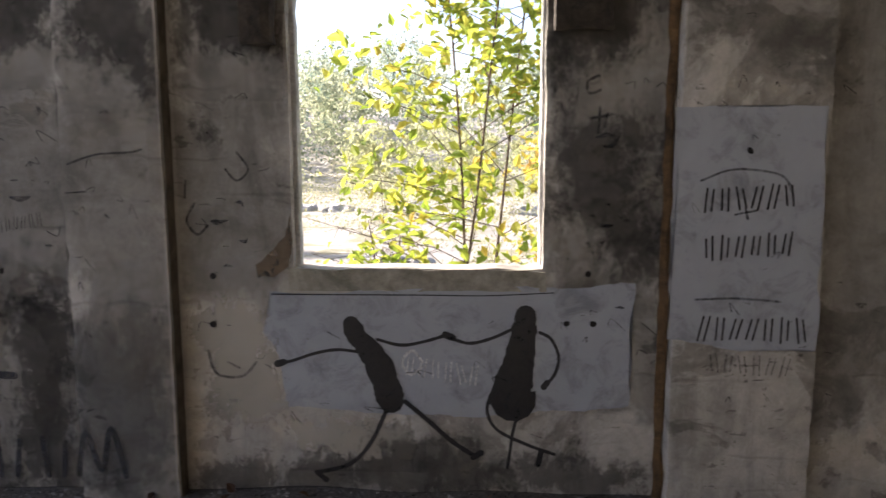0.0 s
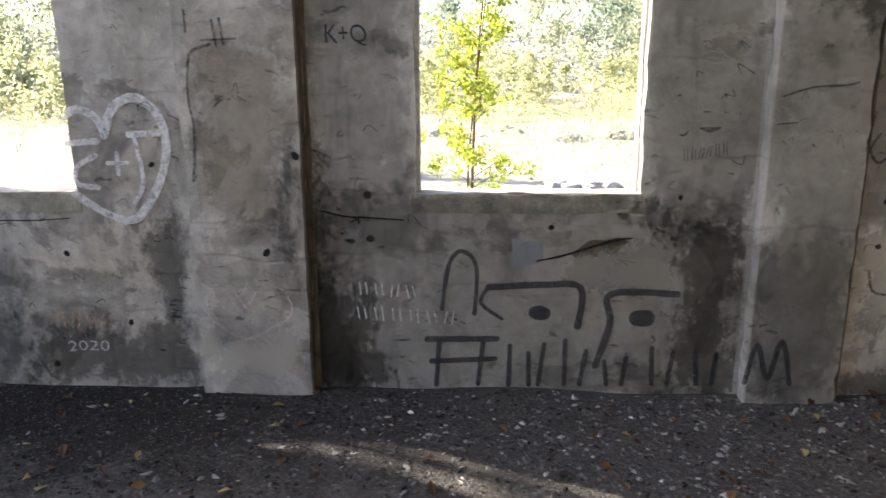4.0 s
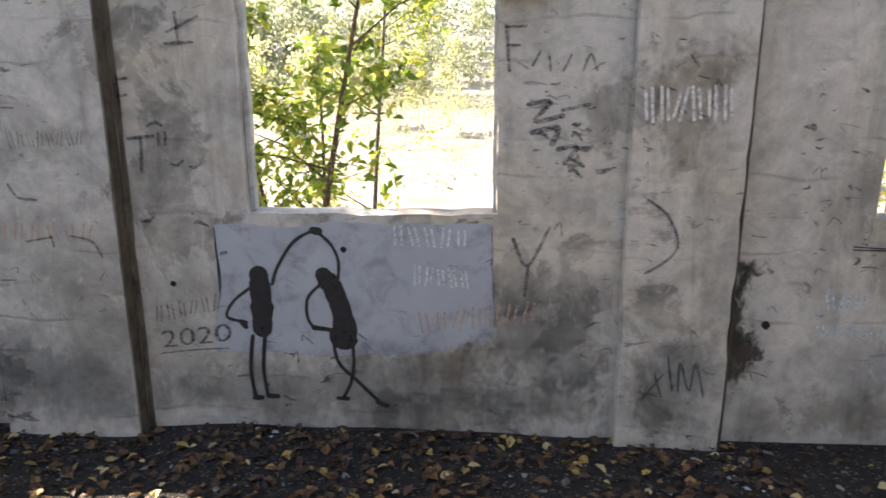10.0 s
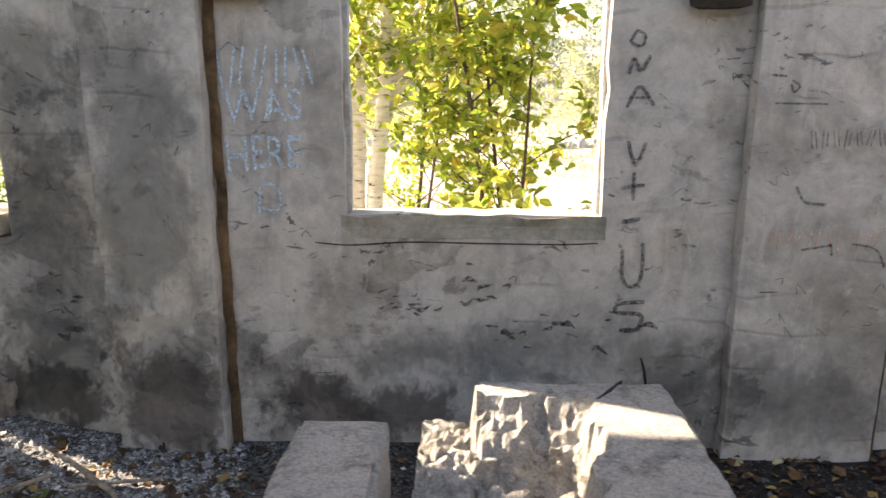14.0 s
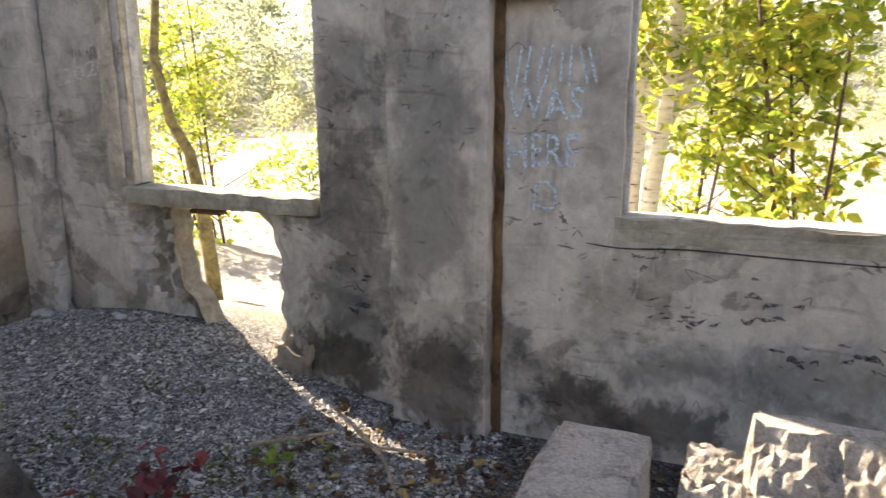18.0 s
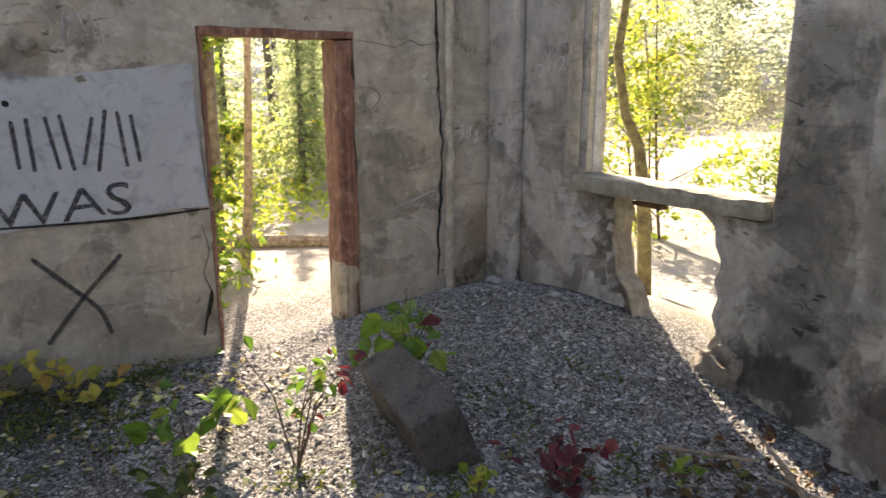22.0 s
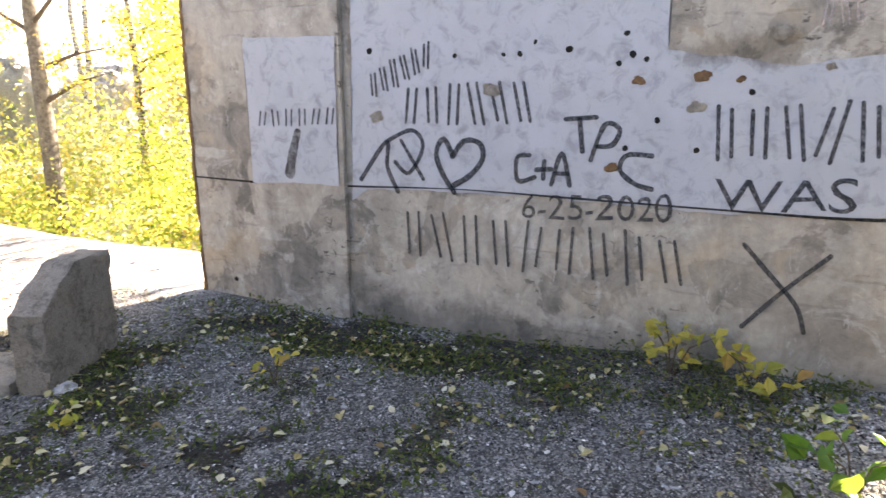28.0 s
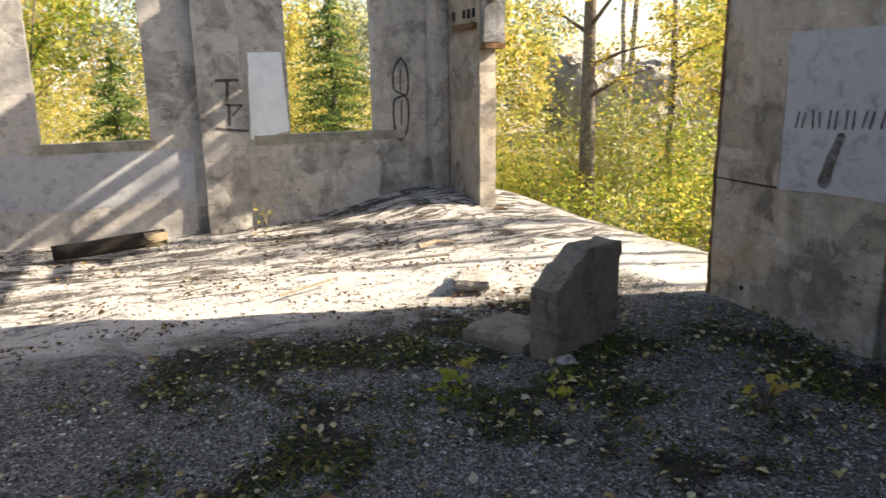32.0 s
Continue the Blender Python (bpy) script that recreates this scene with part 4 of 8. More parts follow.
PLANES = {"N": (wall_north, lambda u, z, d: (u, NORTH - 0.007 - d, z)), "P": (wall_north, lambda u, z, d: (u, NORTH - 0.117 - d, z)),
          "W": (wall_west, lambda u, z, d: (WEST + 0.007 + d, u, z)), "Q": (wall_west, lambda u, z, d: (WEST + 0.067 + d, u, z)),
          "S": (wall_south, lambda u, z, d: (u, SOUTH + 0.008 + d, z)), "R": (wall_south, lambda u, z, d: (u, SOUTH + 0.137 + d, z))}
OFFSET = {"patch": 0.0, "mark": 0.004}


def curve_through(pts, per=6):
    """A smooth line through the points."""
    if len(pts) < 3:
        return [tuple(pts[0][k] + (pts[-1][k] - pts[0][k]) * i / per for k in (0, 1)) for i in range(per + 1)]
    q = [pts[0], *pts, pts[-1]]
    out = []
    for a, b, c, d in zip(q, q[1:], q[2:], q[3:]):
        for i in range(per):
            t = i / per
            out.append(tuple(0.5 * (2 * b[k] + (c[k] - a[k]) * t + (2 * a[k] - 5 * b[k] + 4 * c[k] - d[k]) * t * t + (3 * b[k] - a[k] - 3 * c[k] + d[k]) * t ** 3) for k in (0, 1)))
    return out + [pts[-1]]


def ribbon(bm, pts, widths, put, d, cap=True):
    line = curve_through(pts)
    n = len(line) - 1
    left, right = [], []
    for i, p in enumerate(line):
        a, b = line[max(i - 1, 0)], line[min(i + 1, n)]
        t = Vector((b[0] - a[0], b[1] - a[1]))
        if t.length < 1e-6:
            t = Vector((1, 0))
        t.normalize()
        f = i / n * (len(widths) - 1)
        k = min(int(f), len(widths) - 2) if len(widths) > 1 else 0
        w = widths[0] if len(widths) == 1 else widths[k] + (widths[k + 1] - widths[k]) * (f - k)
        w = w / 2 * (1 + 0.22 * noise.noise(Vector((p[0] * 40, p[1] * 40, d * 90))))
        left.append((p[0] - t.y * w, p[1] + t.x * w))
        right.append((p[0] + t.y * w, p[1] - t.x * w))
        if i in (0, n) and cap:
            s = -1 if i == 0 else 1
            ring = [(p[0] + w * (math.cos(a) * t.x * s - math.sin(a) * t.y), p[1] + w * (math.cos(a) * t.y * s + math.sin(a) * t.x)) for a in [math.pi * (q / 6 - 0.5) for q in range(7)]]
            bm.faces.new([bm.verts.new(put(u, z, d)) for u, z in ring])
    lv, rv = [bm.verts.new(put(u, z, d)) for u, z in left], [bm.verts.new(put(u, z, d)) for u, z in right]
    for i in range(n):
        bm.faces.new([lv[i], rv[i], rv[i + 1], lv[i + 1]])


def lay(plane):
    """Each mark lies a hair above the one before."""
    LAYER["count"] += 1
    wall, put = PLANES[plane]
    return wall, put, 0.003 + 0.0001 * (LAYER["count"] % 25)


def graffito(name, plane, mat, label, strokes):
    wall, put, d = lay(plane)
    bm = bmesh.new()
    for k, (pts, widths) in enumerate(strokes):
        ribbon(bm, pts, widths, put, d + 0.00002 * k)
    return part(name, bm, mat, wall, label)


def rim_distance(u, z, pts):
    """How far inside the outline a point lies; negative outside."""
    inside_it, best = False, 9.0
    for (a, b), (c, e) in zip(pts, pts[1:] + pts[:1]):
        if (b > z) != (e > z) and u < (c - a) * (z - b) / (e - b) + a:
            inside_it = not inside_it
        w = (c - a) ** 2 + (e - b) ** 2 or 1e-9
        t = min(1.0, max(0.0, ((u - a) * (c - a) + (z - b) * (e - b)) / w))
        best = min(best, math.hypot(u - a - (c - a) * t, z - b - (e - b) * t))
    return best if inside_it else -best


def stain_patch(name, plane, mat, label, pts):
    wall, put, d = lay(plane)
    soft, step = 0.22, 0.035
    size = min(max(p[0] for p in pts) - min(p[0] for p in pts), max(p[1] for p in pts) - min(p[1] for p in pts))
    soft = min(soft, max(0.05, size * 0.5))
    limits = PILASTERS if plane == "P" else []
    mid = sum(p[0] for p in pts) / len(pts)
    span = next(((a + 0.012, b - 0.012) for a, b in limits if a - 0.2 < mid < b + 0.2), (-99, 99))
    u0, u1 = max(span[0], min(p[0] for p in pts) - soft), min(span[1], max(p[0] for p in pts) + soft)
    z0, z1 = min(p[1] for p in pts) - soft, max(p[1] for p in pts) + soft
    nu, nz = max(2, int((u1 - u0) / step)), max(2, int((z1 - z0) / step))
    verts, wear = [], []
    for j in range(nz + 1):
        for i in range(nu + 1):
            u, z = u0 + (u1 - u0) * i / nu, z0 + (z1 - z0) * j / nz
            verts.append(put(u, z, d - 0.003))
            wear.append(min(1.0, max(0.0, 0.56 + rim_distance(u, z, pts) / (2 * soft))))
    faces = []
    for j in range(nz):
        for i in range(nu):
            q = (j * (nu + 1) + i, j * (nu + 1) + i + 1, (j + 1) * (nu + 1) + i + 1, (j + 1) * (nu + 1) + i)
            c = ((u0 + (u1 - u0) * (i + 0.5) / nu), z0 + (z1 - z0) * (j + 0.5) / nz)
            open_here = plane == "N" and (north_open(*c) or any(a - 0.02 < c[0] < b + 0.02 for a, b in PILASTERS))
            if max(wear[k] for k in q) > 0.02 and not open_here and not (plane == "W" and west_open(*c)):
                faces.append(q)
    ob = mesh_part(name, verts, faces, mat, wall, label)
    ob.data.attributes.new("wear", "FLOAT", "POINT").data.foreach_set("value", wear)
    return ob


def patch(name, plane, mat, label, pts, rag):
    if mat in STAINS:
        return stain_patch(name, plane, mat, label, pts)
    wall, put, d = lay(plane)
    bm = bmesh.new()
    ring = []
    for (a, b), (c, e) in zip(pts, pts[1:] + pts[:1]):
        n = max(2, int(math.hypot(c - a, e - b) / 0.03))
        for i in range(n):
            u, z = a + (c - a) * i / n, b + (e - b) * i / n
            q = noise.noise_vector(Vector((u * 6, z * 6, 4.4))) * rag + noise.noise_vector(Vector((u * 25, z * 25, 1.4))) * rag * 0.45
            ring.append(bm.verts.new(put(u + q.x, z + q.y, d - 0.003)))
    f = bm.faces.new(ring)
    bmesh.ops.triangulate(bm, faces=[f])
    return part(name, bm, mat, wall, label)


def bars(plane, mat, label, a, b, height, count, width):
    """Plain leaning bars in place of lettering."""
    wall, put, d = lay(plane)
    bm = bmesh.new()
    width *= 0.6
    rnd = random.Random(int(abs(a[0] * 977 + a[1] * 331)))
    for k in range(count):
        f = (k + 0.5) / count
        u, z = a[0] + (b[0] - a[0]) * f, a[1] + (b[1] - a[1]) * f
        lean = rnd.uniform(-0.10, 0.10) * height
        pitch = abs(b[0] - a[0]) / count
        for side in (-0.2, 0.2):
            h = height * rnd.uniform(0.36, 0.5)
            ribbon(bm, [(u - lean + pitch * side, z - h), (u + lean + pitch * side, z + h * 0.95)], [width], put, d + 0.00002 * k)
    return part("marking_bars", bm, mat, wall, label)


def lettering_mesh(text, a, b, height, put, d, heavy=0.0):
    cu = bpy.data.curves.new("lettering", "FONT")
    cu.body, cu.size, cu.resolution_u, cu.offset = text, 1.0, 3, heavy
    ob = bpy.data.objects.new("lettering", cu)
    scene.collection.objects.link(ob)
    me = bpy.data.meshes.new_from_object(ob.evaluated_get(bpy.context.evaluated_depsgraph_get()))
    bpy.data.objects.remove(ob)
    xs = [v.co.x for v in me.vertices]
    x0, wide = min(xs), max(xs) - min(xs)
    bm = bmesh.new()
    bm.from_mesh(me)
    bpy.data.meshes.remove(me)
    for v in bm.verts:
        f = (v.co.x - x0) / wide
        u = a[0] + (b[0] - a[0]) * f
        z = a[1] + (b[1] - a[1]) * f + v.co.y / 0.7 * height
        q = noise.noise_vector(Vector((u * 7, z * 7, 9))) * height * 0.12
        v.co = put(u + q.x, z + q.y, d)
    return bm


def lettering(plane, mat, label, text, a, b, height):
    wall, put, d = lay(plane)
    return part("lettering", lettering_mesh(text, a, b, height, put, d), mat, wall, label)


patch("paint_patch", "N", M_GREYPAINT, "flat grey-blue paint patch", [(-1.008, 1.120), (-0.091, 1.149), (0.807, 1.176), (0.799, 0.553), (0.082, 0.497), (-0.557, 0.508), (-0.953, 0.541), (-0.961, 0.767), (-1.044, 0.914)], 0.020)
patch("paint_patch", "P", M_GREYPAINT, "flat grey-blue paint patch", [(0.948, 2.035), (1.288, 2.028), (1.631, 2.044), (1.636, 1.429), (1.646, 0.892), (1.270, 0.876), (0.949, 0.934), (0.946, 1.480)], 0.020)
patch("paint_patch", "N", M_GREYPAINT, "flat grey-blue paint patch", [(-10.241, 1.189), (-9.467, 1.205), (-8.834, 1.202), (-8.826, 0.723), (-8.835, 0.608), (-9.176, 0.518), (-9.759, 0.497), (-10.292, 0.518), (-10.214, 0.882)], 0.020)
patch("paint_patch", "W", M_WHITEPAINT, "white paint over the upper wall", [(-2.336, 2.732), (-1.129, 2.800), (-0.222, 2.716), (-0.211, 1.970), (0.451, 1.870), (1.225, 1.958), (1.256, 1.092), (0.258, 1.035), (-1.003, 1.072), (-2.246, 1.061), (-2.399, 0.951), (-2.380, 1.446)], 0.015)
patch("paint_patch", "Q", M_WHITEPAINT, "white paint patch on the pilaster", [(-3.273, 2.139), (-2.458, 2.125), (-2.476, 1.077), (-2.884, 1.069), (-3.265, 1.063), (-3.271, 1.592)], 0.012)
patch("paint_patch", "S", M_BLUEWHITE, "blue-white paint patch beside the window", [(-14.458, 2.278), (-14.891, 2.286), (-14.919, 1.714), (-14.948, 1.246), (-14.419, 1.148)], 0.010)
patch("paint_patch", "S", M_WHITEPAINT, "pale blue-grey paint below the window", [(-13.70, 1.08), (-12.9, 1.10), (-11.95, 1.07), (-11.4, 1.12), (-11.38, 0.42), (-12.3, 0.36), (-13.2, 0.45), (-13.68, 0.40)], 0.03)
patch("paint_patch", "W", M_RUSTSTAIN, "yellow-brown bare patch", [(-0.210, 1.987), (0.103, 2.051), (0.481, 2.030), (0.451, 1.880), (0.105, 1.866), (-0.176, 1.885)], 0.030)
patch("paint_patch", "N", M_GREYPAINT, "pale blue smear", [(-3.320, 0.991), (-3.143, 0.982), (-3.149, 0.859), (-3.311, 0.831)], 0.020)
patch("weather_stain", "N", M_SOOT, "soot blackening above the window side", [(0.32, 2.61), (0.85, 2.6), (0.86, 2.34), (0.67, 2.24), (0.46, 2.14), (0.35, 2.0)], 0.02)
patch("weather_stain", "N", M_SOOT, "soot blackening above the window side", [(-1.47, 2.64), (-0.93, 2.63), (-0.93, 2.3), (-1.21, 2.37), (-1.35, 2.29), (-1.48, 2.24)], 0.02)
patch("weather_stain", "P", M_SOOT, "dark weathering on the pilaster head", [(-1.99, 2.62), (-1.49, 2.61), (-1.5, 2.09), (-1.77, 2.25), (-1.99, 2.41)], 0.02)
patch("weather_stain", "N", M_SOOT, "dark weathering over the window side", [(-2.6, 2.65), (-2.04, 2.65), (-2.06, 2.31), (-2.37, 2.38), (-2.62, 2.37)], 0.02)
patch("weather_stain", "N", M_SOOT, "dark weathering beside the window", [(0.33, 2.06), (0.84, 2.0), (0.95, 1.23), (0.69, 1.31), (0.36, 1.51)], 0.02)
patch("weather_stain", "N", M_PALE, "pale plaster left on the wall", [(-1.41, 0.98), (-1.1, 1.08), (-0.98, 0.86), (-0.94, 0.5), (-1.24, 0.51), (-1.38, 0.71)], 0.02)
patch("weather_stain", "N", M_PALE, "pale plaster left on the wall", [(-0.94, 0.47), (-0.35, 0.45), (-0.32, 0.29), (-0.88, 0.28)], 0.02)
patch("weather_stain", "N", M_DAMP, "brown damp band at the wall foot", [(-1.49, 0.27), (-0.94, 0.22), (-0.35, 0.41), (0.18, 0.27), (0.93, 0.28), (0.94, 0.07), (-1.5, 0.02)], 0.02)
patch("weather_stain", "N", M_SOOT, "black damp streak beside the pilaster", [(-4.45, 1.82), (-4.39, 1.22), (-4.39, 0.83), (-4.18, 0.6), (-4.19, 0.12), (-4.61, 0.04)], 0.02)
patch("weather_stain", "N", M_DAMP, "dark damp stain beside the pilaster", [(-2.61, 1.2), (-2.04, 1.11), (-2.03, 0.06), (-2.39, 0.07), (-2.36, 0.72), (-2.47, 1.03)], 0.02)
patch("weather_stain", "N", M_PALE, "pale plaster left under the sill", [(-3.2, 0.8), (-2.88, 0.88), (-2.45, 1.03), (-2.4, 0.72), (-2.95, 0.72)], 0.02)
patch("weather_stain", "P", M_BLUESTAIN, "blue-grey weathered foot of the pilaster", [(-2.03, 0.89), (-1.66, 1.08), (-1.5, 0.89), (-1.49, 0.09), (-2.01, 0.08)], 0.02)
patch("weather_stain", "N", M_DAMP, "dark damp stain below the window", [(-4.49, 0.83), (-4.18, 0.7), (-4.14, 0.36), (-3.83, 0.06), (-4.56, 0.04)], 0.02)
patch("weather_stain", "P", M_RUSTSTAIN, "brown weathered patch on the pilaster", [(-5.05, 2.03), (-4.55, 2.03), (-4.51, 1.48), (-4.64, 1.15), (-4.83, 1.02), (-5.03, 1.15)], 0.02)
patch("weather_stain", "P", M_SOOT, "dark crumbled edge of the pilaster", [(-4.67, 1.15), (-4.53, 1.54), (-4.52, 0.99), (-4.51, 0.7), (-4.63, 0.96)], 0.02)
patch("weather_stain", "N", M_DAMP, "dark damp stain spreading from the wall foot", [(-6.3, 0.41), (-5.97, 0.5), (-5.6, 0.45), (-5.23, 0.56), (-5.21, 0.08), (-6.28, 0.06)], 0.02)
patch("weather_stain", "N", M_BLUESTAIN, "grey-green damp band at the wall foot", [(-6.84, 0.51), (-6.33, 0.51), (-6.28, 0.08), (-6.63, 0.08), (-6.83, 0.18)], 0.02)
patch("weather_stain", "N", M_SOOT, "dark streak beside the pilaster", [(-5.46, 0.96), (-5.23, 1.25), (-5.21, 0.39), (-5.32, 0.52), (-5.44, 0.73)], 0.02)
patch("weather_stain", "N", M_BLUESTAIN, "grey weathering below the window", [(-6.81, 0.87), (-6.22, 0.84), (-6.26, 0.62), (-6.66, 0.56)], 0.02)
patch("weather_stain", "N", M_DAMP, "dark stain beside the joint", [(-7.69, 1.08), (-7.53, 0.98), (-7.59, 0.74), (-7.47, 0.5), (-7.66, 0.35), (-7.76, 0.35)], 0.02)
patch("weather_stain", "P", M_PALE, "pale worn foot of the pilaster", [(-5.2, 0.6), (-5.01, 0.47), (-4.77, 0.33), (-4.52, 0.51), (-4.5, 0.2), (-5.18, 0.22)], 0.02)
patch("weather_stain", "N", M_BLUESTAIN, "dark damp stain beside the paint", [(-8.79, 0.81), (-8.51, 0.79), (-8.24, 0.91), (-8.24, 0.27), (-8.67, 0.29), (-8.88, 0.45)], 0.02)
patch("weather_stain", "N", M_BLUESTAIN, "blue-grey damp band at the wall foot", [(-10.59, 0.42), (-9.39, 0.47), (-8.24, 0.43), (-8.24, 0.1), (-9.61, 0.07), (-10.63, 0.18)], 0.02)
patch("weather_stain", "N", M_RUSTSTAIN, "orange-brown wash under the paint", [(-9.24, 0.51), (-8.78, 0.58), (-8.88, 0.42), (-9.22, 0.36)], 0.02)
patch("weather_stain", "P", M_RUSTSTAIN, "ochre blotch on the pilaster", [(-8.17, 1.99), (-7.77, 1.99), (-7.75, 1.78), (-7.99, 1.52), (-8.15, 1.71)], 0.02)
patch("weather_stain", "P", M_BLUESTAIN, "blue-grey damp foot of the pilaster", [(-8.21, 0.57), (-7.71, 0.73), (-7.69, 0.11), (-8.21, 0.16)], 0.02)
patch("weather_stain", "N", M_DAMP, "dark stain beside the joint", [(-7.69, 1.08), (-7.53, 1.0), (-7.6, 0.83), (-7.46, 0.51), (-7.65, 0.43)], 0.02)
patch("weather_stain", "N", M_RUSTSTAIN, "brown band at the wall foot", [(-7.23, 0.36), (-6.65, 0.34), (-6.72, 0.14), (-7.25, 0.16)], 0.02)
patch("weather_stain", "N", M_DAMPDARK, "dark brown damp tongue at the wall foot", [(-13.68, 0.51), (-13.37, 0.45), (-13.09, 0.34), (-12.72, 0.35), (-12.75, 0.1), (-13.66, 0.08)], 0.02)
patch("weather_stain", "N", M_BLUESTAIN, "blue-grey weathering below the window", [(-13.16, 0.61), (-12.57, 0.69), (-11.85, 0.66), (-11.45, 0.52), (-11.44, 0.15), (-11.83, 0.18), (-11.84, 0.44), (-12.74, 0.44), (-13.14, 0.48)], 0.02)
patch("weather_stain", "P", M_BLUESTAIN, "blue-grey damp foot of the pilaster", [(-11.44, 0.56), (-10.73, 0.53), (-10.7, 0.16), (-11.41, 0.15)], 0.02)
patch("weather_stain", "N", M_BLUESTAIN, "blue-grey weathering streaks", [(-14.84, 2.2), (-14.46, 2.14), (-14.51, 1.13), (-14.53, 0.37), (-14.86, 0.3), (-14.93, 1.1)], 0.02)
patch("weather_stain", "P", M_BLUESTAIN, "blue-grey weathering streaks", [(-14.37, 2.18), (-13.95, 2.11), (-13.93, 0.95), (-14.17, 0.84), (-14.41, 0.7)], 0.02)
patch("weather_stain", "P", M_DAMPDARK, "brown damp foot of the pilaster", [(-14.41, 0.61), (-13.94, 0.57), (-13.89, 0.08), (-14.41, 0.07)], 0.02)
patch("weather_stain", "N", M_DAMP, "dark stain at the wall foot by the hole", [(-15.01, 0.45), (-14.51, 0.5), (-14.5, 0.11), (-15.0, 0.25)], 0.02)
patch("weather_stain", "W", M_RUSTSTAIN, "brown stain in the corner", [(3.12, 0.87), (3.44, 0.94), (3.51, 0.21), (3.15, 0.25)], 0.02)
patch("weather_stain", "N", M_RUSTSTAIN, "brown stain in the corner", [(-17.29, 1.01), (-16.85, 0.99), (-16.75, 0.31), (-17.19, 0.23)], 0.02)
patch("weather_stain", "W", M_BLUESTAIN, "grey-green damp foot of the end wall", [(-2.36, 0.26), (-1.2, 0.25), (0.28, 0.28), (0.3, 0.08), (-1.6, -0.08), (-2.36, 0.01)], 0.02)
for a, b, top, foot in ((-4.45, -2.02, 1.24, 0.0), (-2.6, -2.02, 2.9, 1.1), (0.4, 0.95, 2.9, 0.6), (-4.44, -3.9, 2.9, 0.9), (-1.46, -0.92, 2.9, 1.1)):
    patch("old_grime", "N", M_GRIME, "grey-brown grime on the concrete", [(a, top), (b, top), (b, foot), (a, foot)], 0.02)
patch("old_grime", "P", M_GRIME, "dark grime on the pilaster above the grey panel", [(0.98, 2.95), (1.65, 2.95), (1.65, 2.3), (0.98, 2.3)], 0.02)
patch("old_grime", "N", M_GRIME, "grey-brown grime on the concrete", [(1.67, 2.95), (2.5, 2.95), (2.5, 0.6), (1.67, 0.6)], 0.02)
for a, b in PILASTERS[1:2]:
    patch("old_grime", "P", M_GRIME, "grey-brown grime on the pilaster", [(a, 2.9), (b, 2.9), (b, 0.0), (a, 0.0)], 0.02)
graffito("scrawl", "R", M_SPRAY, "black sprayed sign on the pilaster", [
    ([(-14.023, 1.925), (-14.290, 1.928)], [0.041]),
    ([(-14.161, 1.909), (-14.141, 1.675)], [0.041]),
    ([(-14.122, 1.618), (-14.320, 1.606)], [0.033]),
    ([(-14.156, 1.603), (-14.143, 1.358)], [0.041]),
    ([(-14.305, 1.592), (-14.196, 1.487)], [0.025]),
    ([(-13.970, 1.322), (-14.152, 1.300), (-14.359, 1.277)], [0.033]),
])
graffito("scrawl", "R", M_PINKCHALK, "faint red scrawl on the pilaster", [
    ([(-14.193, 2.279), (-14.313, 2.209), (-14.271, 2.041), (-14.104, 2.057)], [0.025]),
])
patch("broken_corner", "N", M_CHIP, "broken brown corner of the sill", [(-0.900, 1.527), (-0.946, 1.408), (-1.030, 1.328), (-1.083, 1.270), (-1.074, 1.201), (-0.993, 1.213), (-0.911, 1.265)], 0.030)
patch("spalled_patch", "N", M_CHIP, "spalled brown patch", [(-2.982, 0.900), (-2.887, 0.973), (-2.729, 1.007), (-2.649, 0.985), (-2.727, 0.935), (-2.917, 0.861)], 0.020)
graffito("painted_shape", "N", M_BLACKPAINT, "black spray-painted leaning shape with long curved strokes", [
    ([(-0.601, 0.968), (-0.568, 0.890)], [0.100, 0.094]),
    ([(-0.545, 0.878), (-0.471, 0.772), (-0.427, 0.654), (-0.404, 0.570)], [0.100, 0.144, 0.133, 0.133]),
    ([(-0.537, 0.819), (-0.667, 0.835), (-0.784, 0.816), (-0.902, 0.776), (-0.967, 0.761)], [0.017]),
    ([(-0.952, 0.767), (-0.985, 0.757)], [0.039]),
    ([(-0.470, 0.891), (-0.349, 0.862), (-0.234, 0.881), (-0.114, 0.918)], [0.017]),
    ([(-0.422, 0.558), (-0.440, 0.489), (-0.516, 0.335), (-0.621, 0.226), (-0.785, 0.179)], [0.022]),
    ([(-0.794, 0.179), (-0.747, 0.139)], [0.028]),
    ([(-0.329, 0.566), (-0.207, 0.462), (-0.091, 0.358), (0.025, 0.281)], [0.025]),
    ([(0.019, 0.275), (0.060, 0.300)], [0.033]),
])
